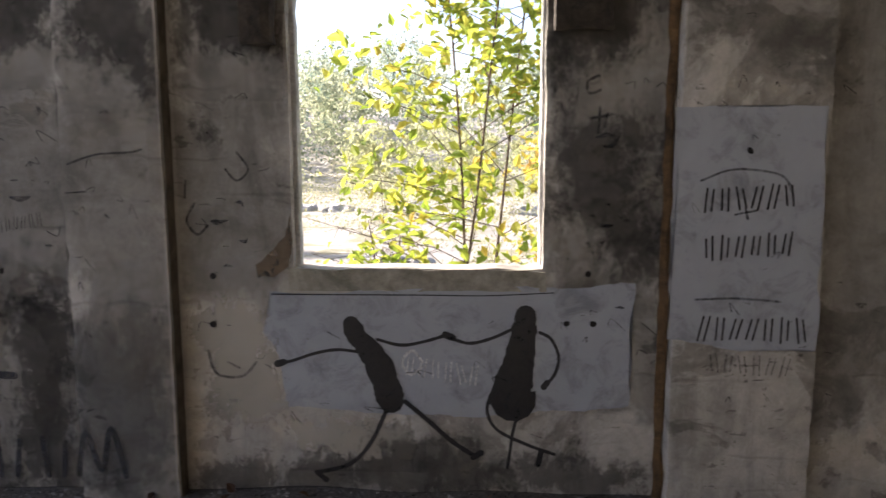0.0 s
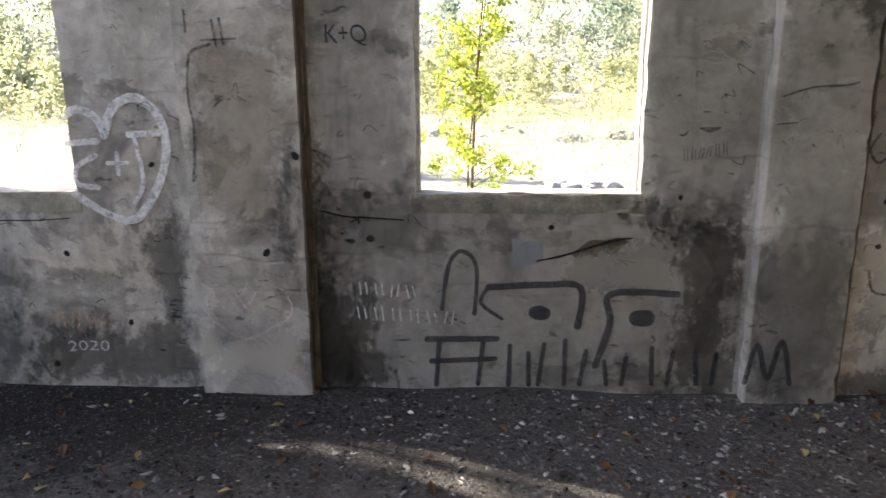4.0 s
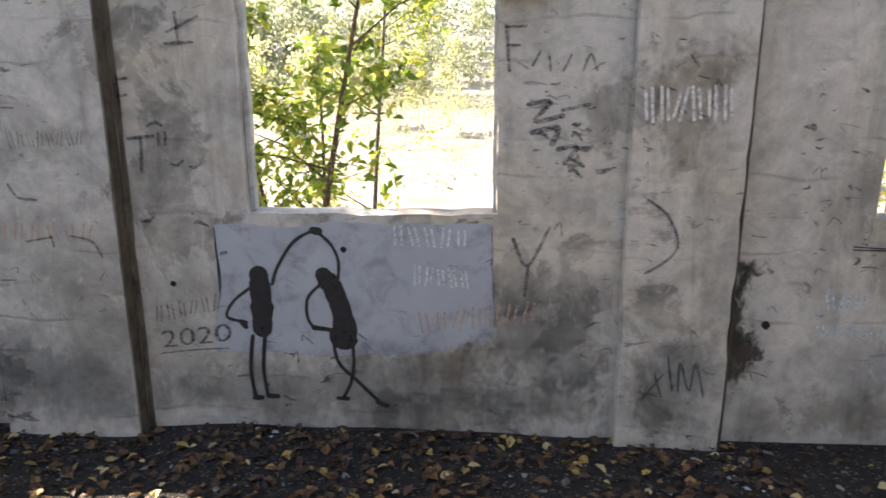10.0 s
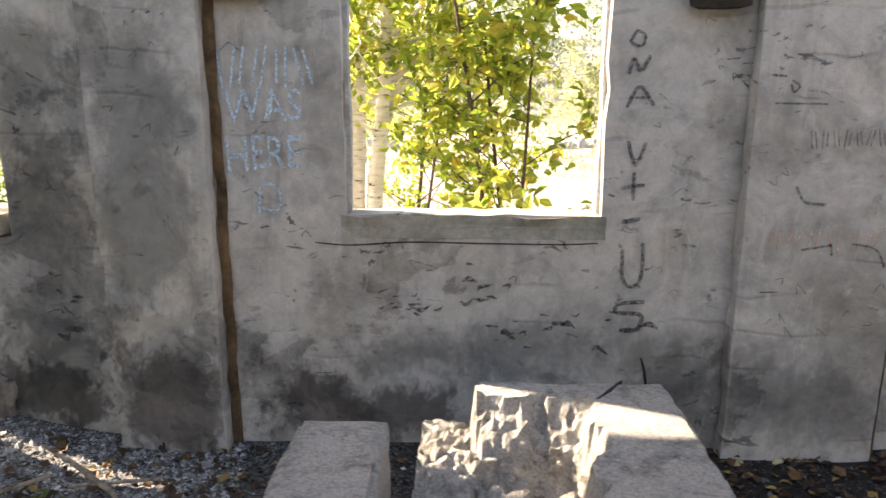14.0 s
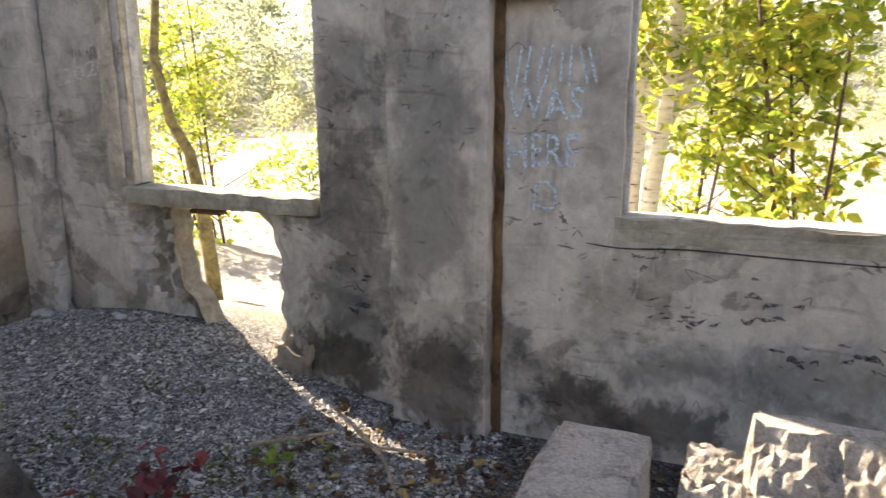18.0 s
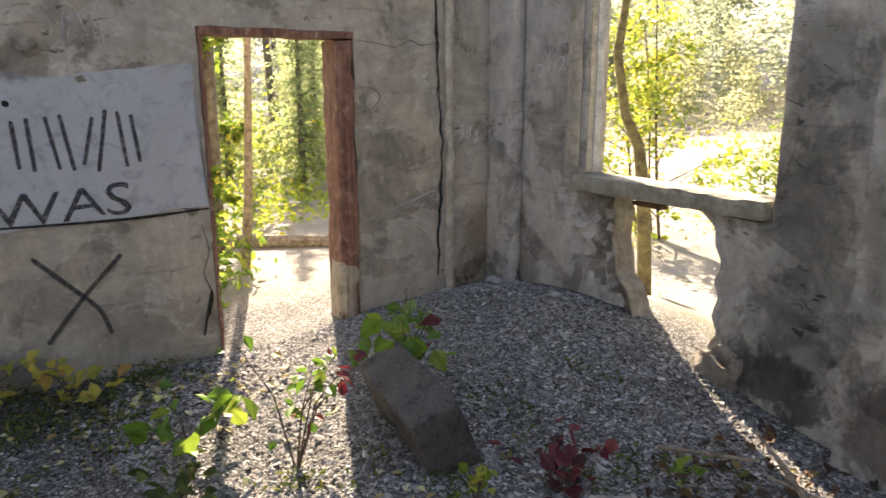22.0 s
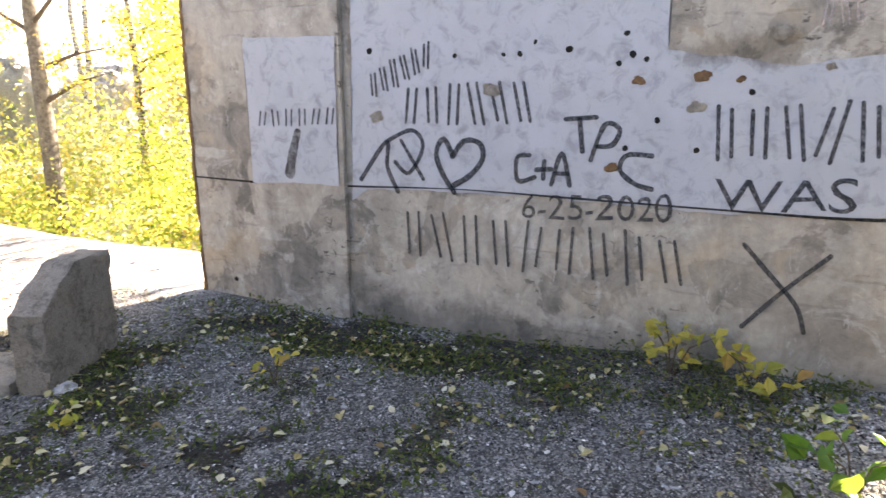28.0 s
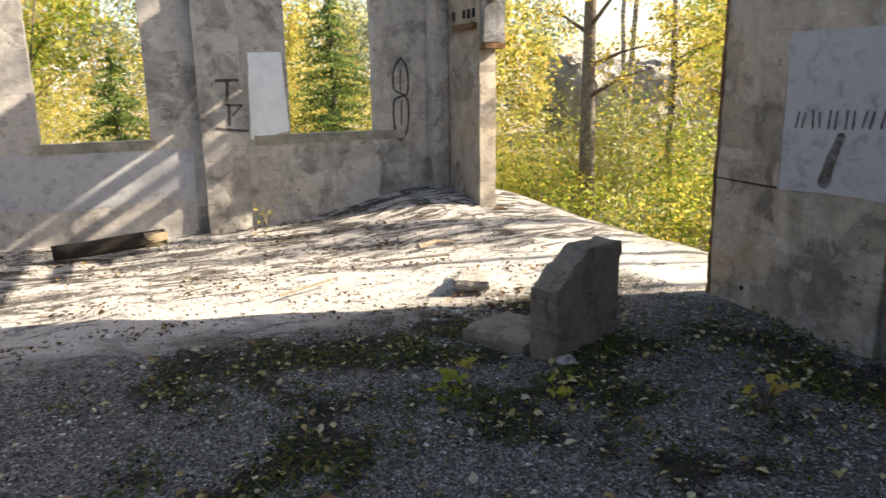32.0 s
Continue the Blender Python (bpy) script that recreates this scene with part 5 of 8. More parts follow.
graffito("painted_shape", "N", M_BLACKPAINT, "black spray-painted flared shape with thin curved strokes", [
    ([(0.276, 1.020), (0.272, 0.922)], [0.111, 0.122]),
    ([(0.269, 0.942), (0.245, 0.781), (0.213, 0.639), (0.219, 0.586)], [0.127, 0.150, 0.211, 0.255]),
    ([(0.198, 0.944), (0.108, 0.902), (-0.006, 0.875), (-0.108, 0.906)], [0.017]),
    ([(-0.125, 0.918), (-0.086, 0.903)], [0.039]),
    ([(0.348, 0.934), (0.405, 0.900), (0.443, 0.813), (0.428, 0.725), (0.383, 0.665)], [0.017]),
    ([(0.389, 0.677), (0.372, 0.653)], [0.033]),
    ([(0.104, 0.602), (0.088, 0.518), (0.140, 0.423), (0.285, 0.350), (0.430, 0.298)], [0.017]),
    ([(0.259, 0.562), (0.221, 0.424), (0.205, 0.303), (0.194, 0.223)], [0.017]),
    ([(0.363, 0.306), (0.350, 0.244)], [0.030]),
])
graffito("painted_shape", "N", M_BLACKPAINT, "black spray-painted upright shape with thin strokes", [
    ([(-10.021, 0.932), (-10.015, 0.764), (-10.020, 0.648)], [0.094, 0.111, 0.111]),
    ([(-10.070, 0.863), (-10.160, 0.792), (-10.202, 0.706), (-10.101, 0.677)], [0.017]),
    ([(-10.124, 0.677), (-10.107, 0.652)], [0.030]),
    ([(-9.953, 0.885), (-9.922, 0.975), (-9.833, 1.107), (-9.724, 1.171)], [0.017]),
    ([(-9.730, 1.168), (-9.702, 1.163)], [0.042]),
    ([(-9.708, 1.160), (-9.641, 1.094), (-9.608, 1.008), (-9.615, 0.905)], [0.017]),
    ([(-10.074, 0.603), (-10.096, 0.421), (-10.082, 0.260)], [0.022]),
    ([(-10.009, 0.605), (-10.028, 0.422), (-10.015, 0.268)], [0.022]),
    ([(-10.088, 0.251), (-10.046, 0.255)], [0.028]),
    ([(-10.015, 0.265), (-9.961, 0.263)], [0.028]),
])
graffito("painted_shape", "N", M_BLACKPAINT, "black spray-painted flared shape with thin strokes", [
    ([(-9.688, 0.936), (-9.660, 0.895)], [0.094, 0.100]),
    ([(-9.649, 0.889), (-9.604, 0.755), (-9.588, 0.649), (-9.594, 0.612)], [0.100, 0.100, 0.127, 0.166]),
    ([(-9.709, 0.883), (-9.774, 0.813), (-9.779, 0.707), (-9.742, 0.646)], [0.017]),
    ([(-9.750, 0.655), (-9.655, 0.642)], [0.025]),
    ([(-9.649, 0.586), (-9.627, 0.462), (-9.525, 0.354), (-9.400, 0.225)], [0.019]),
    ([(-9.553, 0.588), (-9.548, 0.464), (-9.566, 0.353), (-9.614, 0.258)], [0.019]),
    ([(-9.638, 0.261), (-9.585, 0.259)], [0.022]),
    ([(-9.430, 0.243), (-9.377, 0.222)], [0.025]),
])
graffito("spray_tag", "N", M_SPRAY, "soft black sprayed brackets and dots", [
    ([(-3.450, 0.708), (-3.135, 0.725), (-2.924, 0.709), (-2.932, 0.477)], [0.039]),
    ([(-3.178, 0.559), (-3.128, 0.554)], [0.083]),
    ([(-2.379, 0.676), (-2.749, 0.674), (-2.749, 0.496), (-2.820, 0.237)], [0.039]),
    ([(-2.595, 0.530), (-2.545, 0.531)], [0.094]),
    ([(-3.715, 0.576), (-3.677, 0.831), (-3.606, 0.920), (-3.519, 0.833), (-3.527, 0.547)], [0.025]),
    ([(-3.450, 0.708), (-3.490, 0.612), (-3.370, 0.518)], [0.022]),
])
graffito("spray_tag", "N", M_SPRAY, "soft black sprayed bars", [
    ([(-3.803, 0.387), (-3.396, 0.395)], [0.036]),
    ([(-3.733, 0.376), (-3.751, 0.102)], [0.030]),
    ([(-3.777, 0.250), (-3.405, 0.271)], [0.033]),
    ([(-3.477, 0.371), (-3.505, 0.108)], [0.028]),
    ([(-3.319, 0.351), (-3.324, 0.108)], [0.028]),
    ([(-3.211, 0.307), (-3.206, 0.111)], [0.028]),
    ([(-3.121, 0.367), (-3.151, 0.112)], [0.028]),
    ([(-3.000, 0.389), (-2.998, 0.115)], [0.028]),
    ([(-2.878, 0.327), (-2.909, 0.117)], [0.028]),
    ([(-2.771, 0.264), (-2.753, 0.121)], [0.028]),
    ([(-2.644, 0.286), (-2.665, 0.123)], [0.028]),
    ([(-2.501, 0.347), (-2.491, 0.127)], [0.028]),
    ([(-2.377, 0.323), (-2.403, 0.129)], [0.028]),
    ([(-2.253, 0.339), (-2.234, 0.132)], [0.028]),
    ([(-2.130, 0.315), (-2.147, 0.134)], [0.028]),
])
graffito("spray_tag", "P", M_SPRAY, "soft black sprayed zigzag", [
    ([(-2.001, 0.193), (-1.951, 0.421), (-1.878, 0.217), (-1.817, 0.445), (-1.753, 0.189)], [0.029]),
])
graffito("spray_heart", "N", M_WHITESPRAY, "soft white sprayed heart with a cross", [
    ([(-5.598, 1.572), (-5.645, 1.675), (-5.749, 1.717), (-5.824, 1.675)], [0.044]),
    ([(-5.604, 1.578), (-5.540, 1.723), (-5.412, 1.779), (-5.291, 1.692), (-5.253, 1.511), (-5.320, 1.294), (-5.446, 1.116), (-5.541, 1.089)], [0.050]),
    ([(-5.541, 1.089), (-5.674, 1.147), (-5.811, 1.242)], [0.044]),
    ([(-5.822, 1.529), (-5.654, 1.541)], [0.036]),
    ([(-5.462, 1.578), (-5.290, 1.587)], [0.036]),
    ([(-5.543, 1.474), (-5.545, 1.356)], [0.025]),
    ([(-5.600, 1.418), (-5.488, 1.418)], [0.025]),
    ([(-5.668, 1.458), (-5.782, 1.396), (-5.790, 1.302), (-5.671, 1.280)], [0.030]),
    ([(-5.434, 1.566), (-5.405, 1.319), (-5.468, 1.192)], [0.025]),
])
graffito("chalk_heart", "P", M_PINKCHALK, "faint pink chalk heart", [
    ([(-4.83, 0.6), (-4.91, 0.72), (-5.02, 0.70), (-5.04, 0.58), (-4.96, 0.47), (-4.83, 0.41)], [0.016]),
    ([(-4.83, 0.6), (-4.72, 0.74), (-4.6, 0.70), (-4.57, 0.57), (-4.71, 0.47), (-4.83, 0.41)], [0.016]),
])
bars("P", M_WHITESPRAY, "white sprayed bars", (-8.180, 1.784), (-7.765, 1.797), 0.155, 6, 0.024)
bars("N", M_CHALK, "white chalk bars", (-9.343, 1.149), (-8.949, 1.130), 0.105, 5, 0.017)
bars("N", M_CHALK, "white chalk bars", (-9.240, 0.946), (-8.944, 0.920), 0.100, 5, 0.017)
bars("N", M_CHALK, "white chalk bars", (-0.336, 0.759), (0.052, 0.705), 0.111, 6, 0.011)
graffito("chalk_ring", "N", M_CHALK, "white chalk ring", [
    ([(-0.241, 0.775), (-0.292, 0.834), (-0.344, 0.774), (-0.299, 0.709), (-0.241, 0.752)], [0.014]),
])
bars("N", M_CHALK, "white chalk bars", (-4.216, 0.698), (-3.850, 0.674), 0.083, 4, 0.014)
bars("N", M_CHALK, "white chalk bars", (-4.235, 0.549), (-3.622, 0.520), 0.089, 6, 0.014)
bars("N", M_ORANGECHALK, "orange chalk bars", (-6.049, 0.490), (-5.670, 0.467), 0.111, 4, 0.017)
lettering("N", M_CHALK, "white chalk date", "2020", (-5.974, 0.280), (-5.723, 0.291), 0.066)
bars("N", M_BLUECHALK, "pale blue chalk bars", (-7.223, 0.837), (-7.006, 0.839), 0.083, 3, 0.017)
bars("N", M_BLUECHALK, "pale blue chalk bars", (-7.256, 0.683), (-6.871, 0.673), 0.061, 5, 0.017)
bars("N", M_ORANGECHALK, "orange chalk bars", (-9.222, 0.686), (-8.603, 0.762), 0.122, 7, 0.017)
bars("P", M_ORANGECHALK, "orange chalk bars", (-11.308, 1.174), (-10.785, 1.171), 0.091, 6, 0.016)
bars("N", M_BLUECHALK, "pale blue chalk bars", (-13.870, 1.931), (-13.363, 1.932), 0.194, 5, 0.019)
lettering("N", M_BLUECHALK, "pale blue chalk lettering", "WAS", (-13.790, 1.687), (-13.428, 1.689), 0.144)
lettering("N", M_BLUECHALK, "pale blue chalk lettering", "HERE", (-13.794, 1.453), (-13.441, 1.470), 0.161)
graffito("chalk_ring", "N", M_BLUECHALK, "pale blue chalk loop", [
    ([(-13.653, 1.245), (-13.643, 1.361), (-13.595, 1.396), (-13.547, 1.351), (-13.559, 1.269), (-13.638, 1.279)], [0.014]),
])
lettering("N", M_BLACKPAINT, "thin black lettering", "K+Q", (-4.337, 2.061), (-4.114, 2.059), 0.094)
graffito("hash_mark", "P", M_PENCIL, "thin black hash and hook", [
    ([(-4.903, 2.174), (-4.887, 2.044)], [0.013]),
    ([(-4.863, 2.182), (-4.848, 2.053)], [0.013]),
    ([(-4.965, 2.073), (-4.780, 2.080)], [0.011]),
    ([(-5.049, 1.948), (-5.022, 2.017), (-4.922, 2.053)], [0.016]),
    ([(-5.046, 2.224), (-5.044, 2.114)], [0.011]),
    ([(-5.049, 1.948), (-5.061, 1.777), (-5.043, 1.603), (-5.068, 1.335)], [0.016]),
])
graffito("scrawl", "N", M_PENCIL, "thin black scrawled strokes", [
    ([(-8.787, 2.134), (-8.769, 1.935)], [0.017]),
    ([(-8.787, 2.129), (-8.698, 2.133)], [0.014]),
    ([(-8.780, 2.047), (-8.724, 2.049)], [0.014]),
    ([(-8.662, 1.959), (-8.628, 2.022)], [0.011]),
    ([(-8.589, 2.009), (-8.579, 1.934)], [0.011]),
    ([(-8.520, 1.934), (-8.487, 2.004)], [0.011]),
    ([(-8.430, 1.934), (-8.398, 2.009), (-8.367, 1.934)], [0.011]),
    ([(-8.735, 1.133), (-8.664, 0.996), (-8.561, 1.191)], [0.017]),
    ([(-8.659, 0.996), (-8.672, 0.844)], [0.017]),
])
graffito("scrawl", "P", M_PENCIL, "thin black scrawled strokes", [
    ([(-8.119, 1.352), (-8.022, 1.273), (-7.969, 1.139), (-8.025, 1.056), (-8.110, 1.000)], [0.013]),
    ([(-7.974, 0.573), (-7.942, 0.394)], [0.011]),
    ([(-7.915, 0.395), (-7.912, 0.544), (-7.860, 0.396), (-7.837, 0.546), (-7.789, 0.367)], [0.013]),
    ([(-8.087, 0.345), (-7.992, 0.483)], [0.011]),
    ([(-8.033, 0.482), (-7.993, 0.363)], [0.011]),
])
graffito("scrawl", "N", M_PENCIL, "smudged black scribble", [
    ([(-8.678, 1.781), (-8.575, 1.794), (-8.647, 1.704), (-8.518, 1.730)], [0.022]),
    ([(-8.657, 1.651), (-8.540, 1.673), (-8.561, 1.599)], [0.028]),
    ([(-8.520, 1.756), (-8.393, 1.782)], [0.017]),
    ([(-8.533, 1.573), (-8.442, 1.586), (-8.502, 1.506)], [0.022]),
    ([(-8.478, 1.533), (-8.409, 1.493)], [0.017]),
])
graffito("scrawl", "N", M_PENCIL, "thin black strokes", [
    ([(-10.652, 1.913), (-10.646, 1.728)], [0.019]),
    ([(-10.653, 1.900), (-10.598, 1.908)], [0.014]),
    ([(-10.654, 1.821), (-10.610, 1.829)], [0.014]),
    ([(-10.621, 1.620), (-10.495, 1.634)], [0.017]),
    ([(-10.560, 1.620), (-10.573, 1.455)], [0.017]),
    ([(-10.469, 1.647), (-10.473, 1.588)], [0.014]),
    ([(-10.435, 1.648), (-10.439, 1.588)], [0.014]),
    ([(-10.379, 2.117), (-10.228, 2.186)], [0.014]),
    ([(-10.333, 2.204), (-10.329, 2.066)], [0.014]),
    ([(-10.396, 2.066), (-10.261, 2.071)], [0.014]),
])
bars("N", M_PENCIL, "thin dark pencil bars", (-10.592, 0.709), (-10.218, 0.791), 0.094, 6, 0.011)
lettering("N", M_PENCIL, "thin dark pencil date", "2020", (-10.560, 0.532), (-10.185, 0.576), 0.094)
graffito("underline", "N", M_PENCIL, "thin dark pencil line", [
    ([(-10.578, 0.493), (-10.411, 0.516), (-10.207, 0.532)], [0.008]),
])
graffito("scrawl", "N", M_PENCIL, "column of dark brushed marks", [
    ([(-11.943, 2.041), (-11.918, 2.084), (-11.881, 2.065), (-11.893, 2.022), (-11.936, 2.032)], [0.014]),
    ([(-11.942, 1.908), (-11.923, 1.969), (-11.892, 1.915), (-11.855, 1.974)], [0.017]),
    ([(-11.941, 1.759), (-11.891, 1.846), (-11.826, 1.767)], [0.017]),
    ([(-11.929, 1.796), (-11.852, 1.797)], [0.011]),
    ([(-11.927, 1.594), (-11.888, 1.491), (-11.850, 1.589)], [0.017]),
    ([(-11.939, 1.386), (-11.847, 1.400)], [0.019]),
    ([(-11.892, 1.452), (-11.891, 1.333)], [0.017]),
    ([(-11.925, 1.225), (-11.858, 1.240)], [0.022]),
    ([(-11.924, 1.089), (-11.915, 0.950), (-11.868, 0.908), (-11.828, 0.965), (-11.830, 1.117)], [0.017]),
    ([(-11.813, 0.833), (-11.922, 0.822), (-11.935, 0.779), (-11.820, 0.767), (-11.830, 0.694), (-11.907, 0.687)], [0.022]),
])
graffito("scrawl", "P", M_PENCIL, "thin dark strokes and arcs", [
    ([(-11.356, 1.895), (-11.296, 1.891)], [0.011]),
    ([(-11.263, 1.872), (-11.233, 1.848), (-11.255, 1.824), (-11.269, 1.853)], [0.011]),
    ([(-11.194, 1.407), (-11.152, 1.344), (-11.064, 1.332)], [0.013]),
    ([(-11.326, 1.776), (-11.107, 1.773)], [0.008]),
    ([(-11.307, 0.920), (-11.229, 0.922)], [0.008]),
    ([(-11.139, 1.123), (-11.013, 1.146)], [0.011]),
    ([(-11.013, 1.151), (-11.004, 1.099)], [0.011]),
    ([(-10.912, 1.152), (-10.809, 1.127), (-10.764, 1.048)], [0.011]),
])
bars("P", M_PENCIL, "thin dark pencil bars", (-11.170, 1.619), (-10.779, 1.634), 0.080, 8, 0.008)
bars("P", M_BLACKPAINT, "faded black bars", (1.077, 1.600), (1.516, 1.627), 0.118, 6, 0.016)
bars("P", M_BLACKPAINT, "faded black bars", (1.088, 1.374), (1.517, 1.402), 0.118, 6, 0.016)
bars("P", M_BLACKPAINT, "faded black bars", (1.078, 0.991), (1.608, 0.983), 0.129, 7, 0.016)
graffito("underline", "P", M_PENCIL, "thin dark line and cross", [
    ([(1.072, 1.129), (1.257, 1.136), (1.468, 1.121)], [0.011]),
    ([(1.237, 1.534), (1.339, 1.556)], [0.011]),
    ([(1.281, 1.571), (1.295, 1.513)], [0.011]),
    ([(1.073, 1.693), (1.226, 1.745), (1.433, 1.719), (1.489, 1.640)], [0.011]),
])
bars("P", M_PENCIL, "thin dark pencil bars", (1.139, 0.824), (1.540, 0.801), 0.107, 6, 0.011)
graffito("scrawl", "N", M_PENCIL, "thin black strokes", [
    ([(0.609, 2.185), (0.556, 2.159), (0.563, 2.106), (0.616, 2.119)], [0.014]),
    ([(0.574, 1.986), (0.681, 2.005)], [0.014]),
    ([(0.618, 2.040), (0.611, 1.919)], [0.014]),
    ([(0.654, 2.013), (0.642, 1.946)], [0.011]),
])
graffito("scrawl", "N", M_PENCIL, "faint dark loops", [
    ([(-1.154, 1.829), (-1.100, 1.746), (-1.159, 1.690), (-1.214, 1.746)], [0.011]),
    ([(-1.379, 1.577), (-1.421, 1.492), (-1.372, 1.421), (-1.318, 1.464)], [0.014]),
    ([(-1.341, 0.822), (-1.302, 0.702), (-1.170, 0.689), (-1.093, 0.765)], [0.014]),
    ([(-1.241, 0.763), (-1.183, 0.734)], [0.011]),
    ([(-1.417, 1.690), (-1.427, 1.605)], [0.011]),
])
bars("N", M_PENCIL, "thin dark pencil bars", (-2.410, 1.461), (-2.162, 1.501), 0.078, 6, 0.008)
graffito("scrawl", "P", M_PENCIL, "thin dark arc", [
    ([(-1.948, 1.774), (-1.807, 1.818), (-1.639, 1.829), (-1.583, 1.842)], [0.011]),
    ([(-1.966, 1.634), (-1.867, 1.640)], [0.008]),
])
bars("W", M_SPRAY, "black sprayed bars", (-2.225, 1.774), (-1.729, 2.000), 0.185, 6, 0.030)
bars("W", M_SPRAY, "black sprayed bars", (-1.970, 1.647), (-1.010, 1.681), 0.289, 6, 0.037)
bars("W", M_SPRAY, "black sprayed bars", (0.037, 1.503), (0.930, 1.528), 0.340, 5, 0.037)
lettering("W", M_SPRAY, "black sprayed lettering", "WAS", (0.10, 1.05), (0.82, 1.09), 0.185)
bars("W", M_SPRAY, "black sprayed bars", (-1.998, 0.760), (-0.015, 0.720), 0.355, 9, 0.033)
bars("Q", M_SPRAY, "black sprayed bars", (-3.193, 1.551), (-2.459, 1.579), 0.126, 6, 0.026)
graffito("spray_drip", "Q", M_RUSTDARK, "faded dark sprayed streak", [
    ([(-2.815, 1.452), (-2.867, 1.304), (-2.904, 1.154)], [0.059, 0.081, 0.096]),
])
graffito("spray_heart", "W", M_SPRAY, "black sprayed heart", [
    ([(-1.578, 1.318), (-1.646, 1.429), (-1.703, 1.336), (-1.664, 1.206), (-1.571, 1.067)], [0.037]),
    ([(-1.582, 1.314), (-1.494, 1.418), (-1.381, 1.404), (-1.362, 1.301), (-1.454, 1.188), (-1.583, 1.112)], [0.037]),
])
graffito("spray_letters", "W", M_SPRAY, "black sprayed letters and plus", [
    ([(-1.035, 1.339), (-1.118, 1.320), (-1.111, 1.172), (-0.997, 1.199)], [0.030]),
    ([(-0.987, 1.247), (-0.889, 1.255)], [0.030]),
    ([(-0.935, 1.303), (-0.940, 1.192)], [0.030]),
    ([(-0.886, 1.155), (-0.821, 1.358), (-0.765, 1.156)], [0.030]),
    ([(-0.864, 1.229), (-0.778, 1.230)], [0.026]),
])
graffito("spray_letters", "W", M_SPRAY, "black sprayed letters and curve", [
    ([(-0.802, 1.570), (-0.611, 1.584)], [0.030]),
    ([(-0.714, 1.574), (-0.691, 1.376)], [0.030]),
    ([(-0.637, 1.322), (-0.558, 1.538), (-0.467, 1.513), (-0.506, 1.420), (-0.598, 1.406)], [0.030]),
    ([(-0.270, 1.360), (-0.416, 1.359), (-0.454, 1.268), (-0.363, 1.188), (-0.261, 1.160)], [0.030]),
])
graffito("spray_letters", "W", M_SPRAY, "black sprayed angular scrawl", [
    ([(-2.311, 1.125), (-2.092, 1.402), (-2.091, 1.222), (-2.010, 1.051)], [0.033]),
    ([(-2.092, 1.402), (-1.890, 1.483), (-1.804, 1.373), (-1.918, 1.185), (-2.028, 1.260)], [0.030]),
    ([(-1.974, 1.409), (-1.805, 1.148)], [0.026]),
])
lettering("W", M_SPRAY, "black sprayed date", "6-25-2020", (-1.086, 0.919), (-0.126, 0.968), 0.163)
graffito("spray_cross", "W", M_SPRAY, "thin black sprayed cross", [
    ([(0.279, 0.868), (0.429, 0.701), (0.580, 0.531), (0.633, 0.377)], [0.026]),
    ([(0.725, 0.837), (0.504, 0.607), (0.306, 0.369)], [0.026]),
])
graffito("chalk_arcs", "W", M_CHALKDIM, "faint white chalk arcs", [
    ([(2.504, 0.604), (2.560, 0.783), (2.699, 0.828), (2.838, 0.745), (2.815, 0.576)], [0.026]),
    ([(2.502, 0.935), (2.685, 0.996), (2.935, 1.075)], [0.022]),
    ([(2.675, 1.222), (2.934, 1.264)], [0.022]),
])
lettering("N", M_CHALK, "white chalk date", "2020", (-16.772, 1.868), (-16.370, 1.945), 0.094)
bars("N", M_CHALK, "white chalk bars", (-16.664, 2.059), (-16.468, 2.088), 0.066, 3, 0.011)
bars("W", M_CHALK, "faint chalk bars", (3.116, 1.524), (3.292, 1.433), 0.111, 3, 0.015)
bars("W", M_PINKCHALK, "faint pink chalk bars", (0.546, 2.144), (0.764, 2.158), 0.185, 3, 0.022)
graffito("painted_symbol", "S", M_SPRAY, "black painted pointed double loop", [
    ([(-16.591, 2.204), (-16.483, 2.057), (-16.473, 1.774), (-16.668, 1.635), (-16.665, 1.231), (-16.553, 1.048), (-16.464, 1.264), (-16.477, 1.616), (-16.671, 1.715), (-16.681, 2.032), (-16.591, 2.204)], [0.029]),
    ([(-16.577, 2.033), (-16.568, 1.757)], [0.025]),
    ([(-16.580, 1.597), (-16.569, 1.276)], [0.025]),
])
bars("S", M_PENCIL, "column of black marks", (-14.103, 2.194), (-14.326, 2.158), 0.115, 2, 0.025)
graffito("scrawl", "S", M_PENCIL, "column of black strokes", [
    ([(-14.037, 1.926), (-14.307, 1.929)], [0.041]),
    ([(-14.178, 1.924), (-14.155, 1.644)], [0.041]),
    ([(-14.138, 1.623), (-14.337, 1.581), (-14.300, 1.398), (-14.137, 1.441)], [0.033]),
    ([(-14.153, 1.622), (-14.122, 1.258)], [0.033]),
])
graffito("crack", "W", M_CRACK, "long horizontal joint crack", [
    ([(-3.343, 1.051), (-2.405, 1.067), (-1.538, 1.090), (-0.701, 1.075), (0.112, 1.060), (0.795, 1.052), (1.258, 1.074)], [0.011, 0.015, 0.007, 0.015, 0.011, 0.019, 0.011]),
])
graffito("crack", "W", M_CRACK, "horizontal joint crack", [
    ([(-3.939, 1.069), (-3.288, 1.054), (-2.517, 1.059)], [0.011, 0.015, 0.011]),
])
for k in range(2):
    rnd = random.Random(31 + k)
    jag = [(2.935 - 0.02 * math.sin(z * 3.1) + 0.018 * (z < 1.5) + rnd.gauss(0, 0.007), z) for z in [2.95 - 0.085 * q for q in range(31)]]
    graffito("crack", "W", M_CRACK, "long jagged vertical crack", [(jag, [rnd.uniform(0.004, 0.022) for q in range(24)])])
